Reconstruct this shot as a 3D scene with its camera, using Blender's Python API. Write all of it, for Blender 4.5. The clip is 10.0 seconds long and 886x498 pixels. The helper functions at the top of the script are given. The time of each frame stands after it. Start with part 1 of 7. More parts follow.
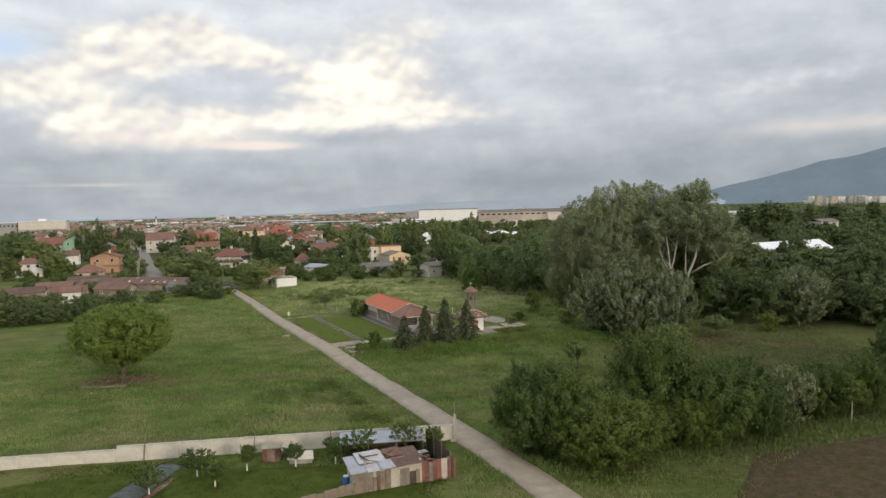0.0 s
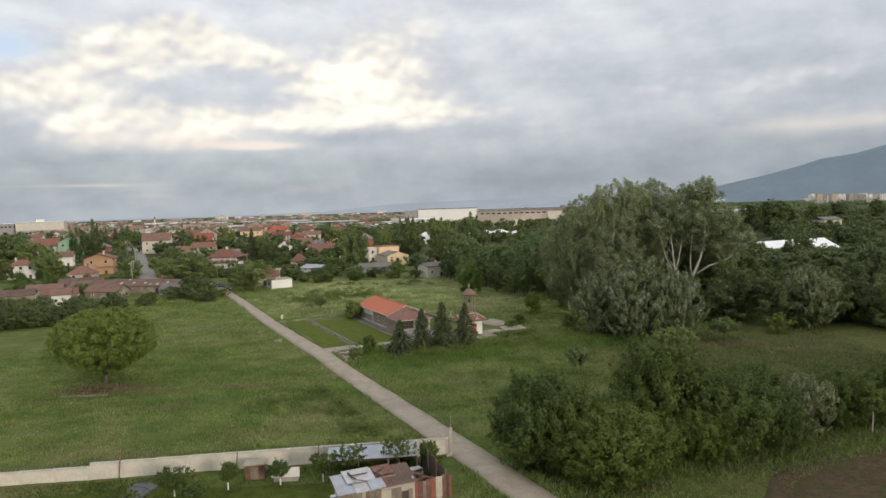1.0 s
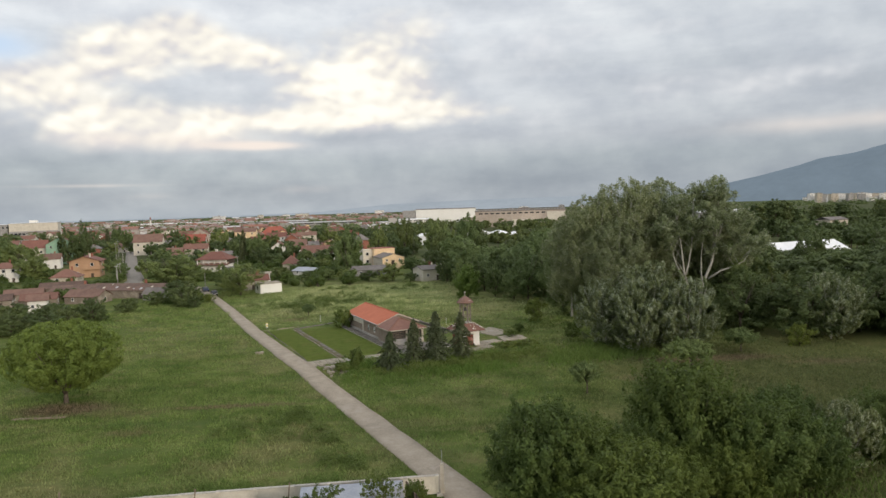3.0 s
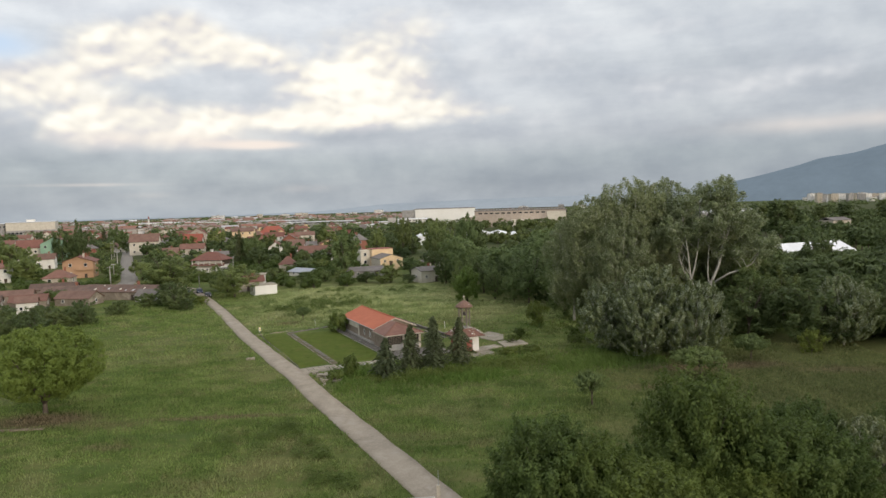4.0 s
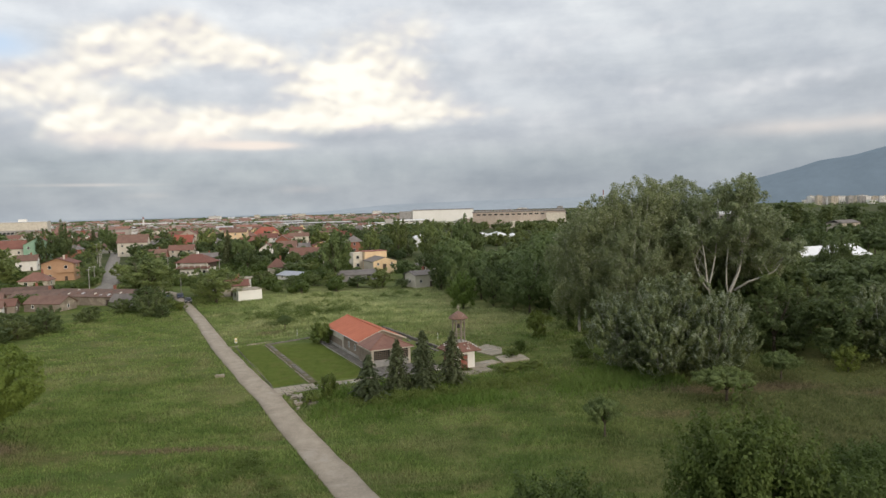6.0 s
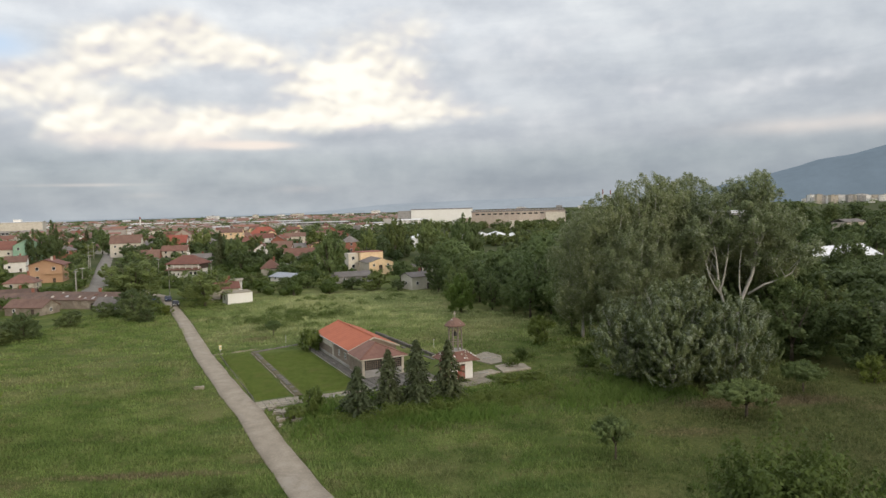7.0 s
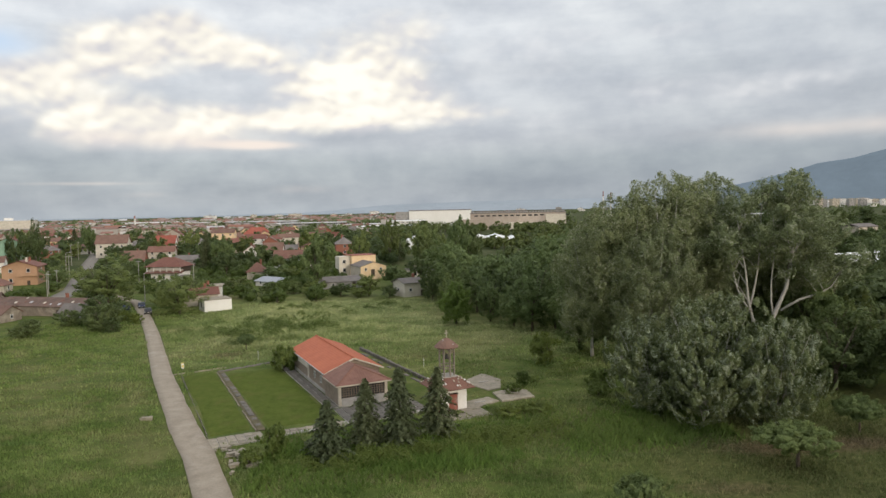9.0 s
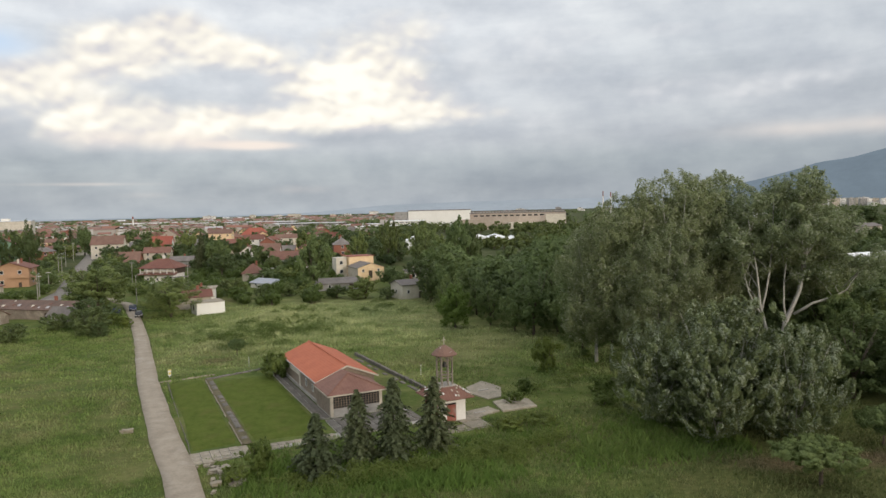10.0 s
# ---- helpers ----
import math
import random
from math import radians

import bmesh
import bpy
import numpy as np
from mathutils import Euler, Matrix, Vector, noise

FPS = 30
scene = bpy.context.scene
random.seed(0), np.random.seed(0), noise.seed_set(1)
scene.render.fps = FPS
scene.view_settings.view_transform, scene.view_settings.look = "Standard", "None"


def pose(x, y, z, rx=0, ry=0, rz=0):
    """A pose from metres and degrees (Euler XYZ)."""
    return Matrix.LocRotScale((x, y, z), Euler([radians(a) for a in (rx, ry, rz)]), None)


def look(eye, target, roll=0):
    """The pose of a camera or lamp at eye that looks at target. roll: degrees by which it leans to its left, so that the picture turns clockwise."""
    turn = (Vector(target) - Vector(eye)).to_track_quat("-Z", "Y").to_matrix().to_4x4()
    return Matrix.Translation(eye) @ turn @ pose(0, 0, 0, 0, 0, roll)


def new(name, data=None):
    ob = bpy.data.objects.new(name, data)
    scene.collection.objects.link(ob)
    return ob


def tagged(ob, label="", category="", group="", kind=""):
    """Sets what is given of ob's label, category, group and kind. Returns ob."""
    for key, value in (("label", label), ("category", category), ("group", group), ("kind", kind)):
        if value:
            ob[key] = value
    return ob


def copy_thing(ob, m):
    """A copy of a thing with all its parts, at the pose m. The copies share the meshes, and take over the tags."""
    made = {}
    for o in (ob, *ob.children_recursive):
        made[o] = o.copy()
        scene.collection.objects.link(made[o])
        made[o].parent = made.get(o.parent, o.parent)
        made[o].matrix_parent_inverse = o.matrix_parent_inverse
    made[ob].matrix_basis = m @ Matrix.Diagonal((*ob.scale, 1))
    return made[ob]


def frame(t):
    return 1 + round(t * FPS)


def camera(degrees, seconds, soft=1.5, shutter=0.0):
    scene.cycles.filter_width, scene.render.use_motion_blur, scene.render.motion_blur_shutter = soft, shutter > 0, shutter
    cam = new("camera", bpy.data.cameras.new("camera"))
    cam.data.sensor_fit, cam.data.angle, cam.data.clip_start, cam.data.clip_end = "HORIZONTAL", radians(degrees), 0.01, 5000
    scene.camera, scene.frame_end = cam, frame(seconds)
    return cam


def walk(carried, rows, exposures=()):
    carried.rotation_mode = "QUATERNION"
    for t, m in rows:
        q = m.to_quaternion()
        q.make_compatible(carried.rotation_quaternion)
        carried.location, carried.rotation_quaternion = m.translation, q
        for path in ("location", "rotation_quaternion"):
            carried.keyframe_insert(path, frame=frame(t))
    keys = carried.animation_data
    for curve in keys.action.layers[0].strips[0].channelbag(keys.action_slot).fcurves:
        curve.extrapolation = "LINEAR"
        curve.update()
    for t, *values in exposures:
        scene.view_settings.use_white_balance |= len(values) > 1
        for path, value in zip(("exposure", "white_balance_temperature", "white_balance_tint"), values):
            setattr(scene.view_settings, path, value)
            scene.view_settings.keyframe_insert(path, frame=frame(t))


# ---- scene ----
cam = camera(64.8, 10.0, soft=1.5)
PATH = [
    (0, (0.267, 4.067, 23.554), (0.248, 6.064, 23.435), -1.5),
    (0.5, (0.531, 6.214, 23.532), (0.51, 8.21, 23.412), -1.7),
    (1, (0.753, 8.533, 23.573), (0.734, 10.529, 23.452), -1.7),
    (1.5, (0.956, 10.942, 23.628), (0.937, 12.938, 23.506), -1.7),
    (2, (1.158, 13.267, 23.686), (1.141, 15.263, 23.564), -1.8),
    (2.5, (1.352, 15.417, 23.742), (1.336, 17.413, 23.621), -1.8),
    (4, (1.674, 21.8, 24.023), (1.66, 23.796, 23.9), -1.7),
    (4.5, (1.82, 24.303, 24.038), (1.808, 26.299, 23.917), -1.7),
    (5, (2.049, 27.181, 23.997), (2.038, 29.178, 23.876), -1.8),
    (5.5, (2.31, 30.288, 23.877), (2.3, 32.285, 23.758), -1.5),
    (7, (3.033, 40.417, 23.762), (3.026, 42.413, 23.641), -1.6),
    (7.5, (3.302, 43.944, 23.722), (3.297, 45.941, 23.602), -1.6),
    (8, (3.556, 47.506, 23.718), (3.551, 49.502, 23.599), -1.4),
    (8.5, (3.824, 51.004, 23.773), (3.819, 53.0, 23.654), -1.3),
    (9, (4.056, 54.17, 23.836), (4.052, 56.166, 23.718), -1.2),
    (9.5, (4.245, 56.624, 23.82), (4.242, 58.621, 23.704), -1.0),
    (10, (4.326, 58.545, 23.802), (4.323, 60.542, 23.684), -1.3),
]
walk(cam, [(t, look(eye, target, roll)) for t, eye, target, roll in PATH])

# ---- world, sun ----
def node(nt, kind, **values):
    n = nt.nodes.new(kind)
    for key, value in values.items():
        if key in n.inputs.keys():
            sock = n.inputs[key]
            if isinstance(value, bpy.types.NodeSocket):
                nt.links.new(value, sock)
            else:
                sock.default_value = value
    return n


def calc(nt, op, a, b=None, c=None, clamp=False):
    n = nt.nodes.new("ShaderNodeMath")
    n.operation, n.use_clamp = op, clamp
    for i, v in enumerate((a, b, c)):
        if v is None:
            continue
        if isinstance(v, bpy.types.NodeSocket):
            nt.links.new(v, n.inputs[i])
        else:
            n.inputs[i].default_value = v
    return n.outputs[0]


def blend(nt, fac, a, b, mode="MIX"):
    n = nt.nodes.new("ShaderNodeMix")
    n.data_type, n.blend_type = "RGBA", mode
    for sock, v in ((n.inputs[0], fac), (n.inputs[6], a), (n.inputs[7], b)):
        if isinstance(v, bpy.types.NodeSocket):
            nt.links.new(v, sock)
        elif isinstance(v, (int, float)):
            sock.default_value = v
        else:
            sock.default_value = (*v, 1) if len(v) == 3 else v
    return n.outputs[2]


def ramp(nt, fac, stops):
    n = nt.nodes.new("ShaderNodeValToRGB")
    els = n.color_ramp.elements
    while len(els) < len(stops):
        els.new(0.5)
    for e, (p, c) in zip(els, stops):
        e.position, e.color = p, ((*c, 1) if len(c) == 3 else c)
    nt.links.new(fac, n.inputs[0])
    return n.outputs[0]


SUN_ELEV, SUN_AZ = 13.0, 144.0     # degrees; azimuth clockwise from +y: behind the camera, to its right
sd = Vector((math.sin(radians(SUN_AZ)) * math.cos(radians(SUN_ELEV)),
             math.cos(radians(SUN_AZ)) * math.cos(radians(SUN_ELEV)), math.sin(radians(SUN_ELEV))))


def build_world():
    w = bpy.data.worlds.new("evening_sky")
    scene.world = w
    w.use_nodes = True
    nt = w.node_tree
    nt.nodes.clear()
    co = node(nt, "ShaderNodeTexCoord").outputs["Generated"]
    sep = node(nt, "ShaderNodeSeparateXYZ", Vector=co)
    x, y, z = sep.outputs
    az, el = calc(nt, "ARCTAN2", x, y), calc(nt, "ARCSINE", z)
    sky = node(nt, "ShaderNodeTexSky")
    sky.sky_type, sky.sun_disc = "NISHITA", False
    sky.sun_elevation, sky.sun_rotation = radians(SUN_ELEV), radians(SUN_AZ)
    blue = blend(nt, 1.0, sky.outputs[0], (0.11, 0.11, 0.11), "MULTIPLY")
    # the cloud deck: grey-blue low down, paler above
    deck = ramp(nt, calc(nt, "ADD", z, 0.0, clamp=True), [
        (0.0, (0.42, 0.47, 0.53)), (0.03, (0.395, 0.44, 0.505)), (0.065, (0.445, 0.485, 0.535)), (0.095, (0.585, 0.605, 0.65)),
        (0.15, (0.70, 0.72, 0.755)), (0.22, (0.765, 0.79, 0.82)), (0.32, (0.81, 0.83, 0.855)), (0.6, (1.05, 1.05, 1.07)), (1.0, (1.25, 1.25, 1.26))])
    base = blend(nt, 0.12, deck, blue)
    flat = node(nt, "ShaderNodeMapping", Vector=co, Scale=(1.5, 1.5, 7.0)).outputs[0]
    streak = node(nt, "ShaderNodeTexNoise", Vector=flat, Scale=2.6, Detail=7.0, Roughness=0.55, Distortion=0.15).outputs[0]
    base = blend(nt, 1.0, base, ramp(nt, streak, [(0.34, (0.87, 0.88, 0.90)), (0.5, (0.99, 0.99, 1.0)), (0.66, (1.10, 1.09, 1.08))]), "MULTIPLY")
    puffy = node(nt, "ShaderNodeMapping", Vector=co, Scale=(1.0, 1.0, 1.35)).outputs[0]
    puff = node(nt, "ShaderNodeTexNoise", Vector=puffy, Scale=9.0, Detail=6.0, Roughness=0.52, Distortion=0.1).outputs[0]
    fine = node(nt, "ShaderNodeTexNoise", Vector=puffy, Scale=26.0, Detail=5.0, Roughness=0.55).outputs[0]
    lifted = node(nt, "ShaderNodeMapping", Vector=puffy, Location=(0.008, 0.0, 0.03)).outputs[0]
    above = node(nt, "ShaderNodeTexNoise", Vector=lifted, Scale=9.0, Detail=6.0, Roughness=0.52, Distortion=0.1).outputs[0]
    relief = calc(nt, "SUBTRACT", puff, above)      # lit tops, grey undersides
    base = blend(nt, 1.0, base, ramp(nt, calc(nt, "ADD", calc(nt, "MULTIPLY", relief, 2.2), 0.5), [(0.15, (0.89, 0.90, 0.92)), (0.5, (1.0, 1.0, 1.0)), (0.85, (1.11, 1.10, 1.08))]), "MULTIPLY")

    base = blend(nt, 1.0, base, ramp(nt, calc(nt, "ADD", calc(nt, "MULTIPLY", az, 0.5), 0.5, clamp=True), [(0.5, (1, 1, 1)), (0.68, (0.88, 0.895, 0.905)), (0.95, (0.88, 0.895, 0.905)), (1.0, (1, 1, 1))]), "MULTIPLY")

    def bank(a, e, sa, se, amount):
        da = calc(nt, "DIVIDE", calc(nt, "SUBTRACT", az, a), sa)
        de = calc(nt, "DIVIDE", calc(nt, "SUBTRACT", el, e), se)
        r = calc(nt, "ADD", calc(nt, "MULTIPLY", da, da), calc(nt, "MULTIPLY", de, de))
        return calc(nt, "MULTIPLY", calc(nt, "EXPONENT", calc(nt, "MULTIPLY", r, -1.0)), amount)

    def total(rows):
        acc = bank(*rows[0])
        for r in rows[1:]:
            acc = calc(nt, "ADD", acc, bank(*r))
        return acc
    # heaped cloud: rounded billows in the plane of azimuth and elevation, drawn out a little sideways
    plane = node(nt, "ShaderNodeCombineXYZ", X=az, Y=calc(nt, "MULTIPLY", el, 1.45)).outputs[0]
    drift = node(nt, "ShaderNodeTexNoise", Vector=plane, Scale=7.0, Detail=4.0, Roughness=0.55)
    plane = blend(nt, 0.055, plane, drift.outputs["Color"], "ADD")

    def billow(vec):
        acc = None
        for size, weight in ((8.0, 0.52), (18.0, 0.30), (42.0, 0.18)):
            v = nt.nodes.new("ShaderNodeTexVoronoi")
            v.feature, v.voronoi_dimensions = "SMOOTH_F1", "2D"
            nt.links.new(vec, v.inputs["Vector"])
            v.inputs["Scale"].default_value, v.inputs["Smoothness"].default_value = size, 0.6
            w = calc(nt, "MULTIPLY", v.outputs["Distance"], weight)
            acc = w if acc is None else calc(nt, "ADD", acc, w)
        return calc(nt, "SUBTRACT", 0.92, acc)
    lumps = billow(plane)
    higher = billow(node(nt, "ShaderNodeMapping", Vector=plane, Location=(-0.005, 0.014, 0.0)).outputs[0])
    ragged = calc(nt, "ADD", calc(nt, "MULTIPLY", calc(nt, "SUBTRACT", lumps, 0.48), 1.35), calc(nt, "MULTIPLY", calc(nt, "SUBTRACT", fine, 0.5), 0.15))
    folds = calc(nt, "ADD", calc(nt, "MULTIPLY", calc(nt, "SUBTRACT", lumps, higher), 2.4), calc(nt, "MULTIPLY", relief, 0.8))
    # sunlit heaps of cloud
    heaps = total([(-0.135, 0.175, 0.09, 0.05, 1.35), (-0.05, 0.145, 0.06, 0.024, 0.8), (-0.16, 0.128, 0.10, 0.014, 0.8), (-0.42, 0.205, 0.085, 0.034, 1.05), (-0.345, 0.238, 0.05, 0.022, 0.7), (-0.27, 0.215, 0.06, 0.020, 0.55),
                   (-0.53, 0.165, 0.07, 0.026, 0.95), (-0.42, 0.118, 0.13, 0.030, 0.95), (-0.28, 0.125, 0.07, 0.018, 0.55), (-0.30, 0.170, 0.07, 0.022, -0.25), (-0.56, 0.212, 0.05, 0.02, -0.5),
                   (0.05, 0.130, 0.06, 0.014, 0.55), (-0.03, 0.245, 0.09, 0.03, 0.35)])
    wisps = total([(0.12, 0.122, 0.06, 0.016, 0.5), (0.28, 0.148, 0.06, 0.020, 0.55), (0.38, 0.146, 0.08, 0.022, 0.5), (0.49, 0.155, 0.08, 0.020, 0.5), (0.30, 0.226, 0.12, 0.012, 0.45), (0.1, 0.21, 0.12, 0.05, 0.4), (-0.5, 0.27, 0.2, 0.03, 0.35), (-0.3, 0.165, 0.2, 0.06, 0.3)])
    lit = ramp(nt, calc(nt, "ADD", heaps, calc(nt, "MULTIPLY", ragged, calc(nt, "MULTIPLY", heaps, 1.7, clamp=True))), [(0.14, (0, 0, 0)), (0.40, (0.45, 0.45, 0.45)), (0.75, (1, 1, 1))])
    veil = ramp(nt, calc(nt, "ADD", wisps, calc(nt, "MULTIPLY", ragged, calc(nt, "MULTIPLY", wisps, 1.8, clamp=True))), [(0.2, (0, 0, 0)), (0.8, (0.5, 0.5, 0.5))])
    base = blend(nt, veil, base, ramp(nt, calc(nt, "ADD", folds, 0.5), [(0.2, (0.72, 0.735, 0.77)), (0.75, (0.92, 0.915, 0.92))]))
    glow = ramp(nt, calc(nt, "ADD", folds, calc(nt, "ADD", calc(nt, "MULTIPLY", heaps, 0.42), 0.20)), [(0.12, (0.70, 0.69, 0.71)), (0.36, (0.85, 0.815, 0.77)), (0.58, (0.97, 0.925, 0.83)), (0.92, (1.10, 1.06, 0.96))])
    base = blend(nt, lit, base, glow)
    gap = calc(nt, "MULTIPLY", calc(nt, "ADD", bank(-0.565, 0.208, 0.05, 0.020, 0.9), calc(nt, "MULTIPLY", ragged, 0.5)), calc(nt, "MULTIPLY", bank(-0.565, 0.208, 0.07, 0.03, 1.6), 0.6), clamp=True)
    base = blend(nt, gap, base, (0.60, 0.74, 0.92))
    peach = total([(-0.40, 0.098, 0.15, 0.016, 0.5), (-0.262, 0.091, 0.055, 0.006, 0.95), (0.50, 0.09, 0.15, 0.014, 0.5), (-0.2, 0.125, 0.1, 0.012, 0.4),
                   (-0.47, 0.040, 0.10, 0.003, 0.4), (-0.2, 0.03, 0.05, 0.008, 0.3), (-0.4, 0.025, 0.04, 0.006, 0.3)])
    warm = calc(nt, "MULTIPLY", calc(nt, "ADD", peach, calc(nt, "MULTIPLY", ragged, 0.5)), calc(nt, "MULTIPLY", calc(nt, "SUBTRACT", peach, 0.06), 2.0, clamp=True), clamp=True)
    base = blend(nt, warm, base, (0.94, 0.84, 0.76))
    node(nt, "ShaderNodeOutputWorld", Surface=node(nt, "ShaderNodeBackground", Color=base, Strength=1.0).outputs[0])


build_world()
lamp = bpy.data.lights.new("sun", "SUN")
lamp.energy, lamp.angle, lamp.color = 1.6, radians(10), (1.0, 0.86, 0.70)
new("sun", lamp).matrix_world = look(sd * 100, (0, 0, 0))


# ---- materials ----
def surface(name, low, high, size=1.0, rough=0.85, metal=0.0, bump=0.3, fine=6.0, stains=None, stain_at=(0.55, 0.7), each=0.0, world_space=False, gloss=0.3):
    """Two colours mixed at two scales, with relief; stains: a third colour in blotches; each: spread between objects."""
    m = bpy.data.materials.new(name)
    m.use_nodes = True
    nt = m.node_tree
    b = nt.nodes["Principled BSDF"]
    tc = node(nt, "ShaderNodeTexCoord").outputs["Object"]
    if world_space:
        tc = node(nt, "ShaderNodeNewGeometry").outputs["Position"]
    n1 = node(nt, "ShaderNodeTexNoise", Vector=tc, Scale=1.0 / size, Detail=6.0, Roughness=0.6).outputs[0]
    n2 = node(nt, "ShaderNodeTexNoise", Vector=tc, Scale=fine / size, Detail=5.0, Roughness=0.7).outputs[0]
    f = calc(nt, "ADD", calc(nt, "MULTIPLY", n1, 0.55), calc(nt, "MULTIPLY", n2, 0.45))
    c = ramp(nt, f, [(0.36, low), (0.64, high)])
    if stains:
        n3 = node(nt, "ShaderNodeTexNoise", Vector=tc, Scale=0.45 / size, Detail=7.0, Roughness=0.65, Distortion=0.6).outputs[0]
        c = blend(nt, ramp(nt, n3, [(stain_at[0], (0, 0, 0)), (stain_at[1], (1, 1, 1))]), c, stains)
    if each:
        rnd = node(nt, "ShaderNodeObjectInfo").outputs["Random"]
        c = blend(nt, 1.0, c, ramp(nt, rnd, [(0, (1 - each,) * 3), (1, (1 + each,) * 3)]), "MULTIPLY")
    nt.links.new(c, b.inputs["Base Color"])
    b.inputs["Roughness"].default_value, b.inputs["Metallic"].default_value = rough, metal
    b.inputs["Specular IOR Level"].default_value = gloss if rough > 0.6 else 0.5
    if bump:
        bn = node(nt, "ShaderNodeBump", Height=n2, Strength=bump, Distance=0.05 * size)
        nt.links.new(bn.outputs[0], b.inputs["Normal"])
    return m


def leafy(name, dark, light, shine=0.25, pale=None, share=0.0, rough=0.55, vary=1.0):
    """Leaves: each one its own shade between dark and light; pale: the share that shows its underside."""
    m = bpy.data.materials.new(name)
    m.use_nodes = True
    nt = m.node_tree
    b = nt.nodes["Principled BSDF"]
    rnd = node(nt, "ShaderNodeNewGeometry").outputs["Random Per Island"]
    tree = node(nt, "ShaderNodeObjectInfo").outputs["Random"]
    tc = node(nt, "ShaderNodeTexCoord").outputs["Object"]
    patch = node(nt, "ShaderNodeTexNoise", Vector=tc, Scale=0.55, Detail=3.0).outputs[0]
    f = calc(nt, "ADD", calc(nt, "MULTIPLY", rnd, 0.28), calc(nt, "MULTIPLY", patch, 0.82))
    c = ramp(nt, f, [(0.15, dark), (0.95, light)])
    if pale:
        sprays = node(nt, "ShaderNodeTexNoise", Vector=tc, Scale=0.85, Detail=2.0).outputs[0]
        turned = calc(nt, "MULTIPLY", calc(nt, "SUBTRACT", sprays, 0.44), 7.0 * share, clamp=True)
        c = blend(nt, calc(nt, "GREATER_THAN", calc(nt, "ADD", rnd, turned), 0.97), c, pale)
    c = blend(nt, 1.0, c, ramp(nt, tree, [(0.0, (1 - 0.22 * vary, 1 - 0.17 * vary, 1 - 0.16 * vary)), (0.5, (1, 1, 1)), (1.0, (1 + 0.22 * vary, 1 + 0.13 * vary, 1 - 0.04 * vary))]), "MULTIPLY")
    nt.links.new(c, b.inputs["Base Color"])
    b.inputs["Roughness"].default_value = rough
    b.inputs["Specular IOR Level"].default_value = 0.25
    tr = node(nt, "ShaderNodeBsdfTranslucent", Color=c)
    mixed = node(nt, "ShaderNodeMixShader", Fac=shine)
    nt.links.new(b.outputs[0], mixed.inputs[1])
    nt.links.new(tr.outputs[0], mixed.inputs[2])
    nt.links.new(mixed.outputs[0], nt.nodes["Material Output"].inputs["Surface"])
    return m


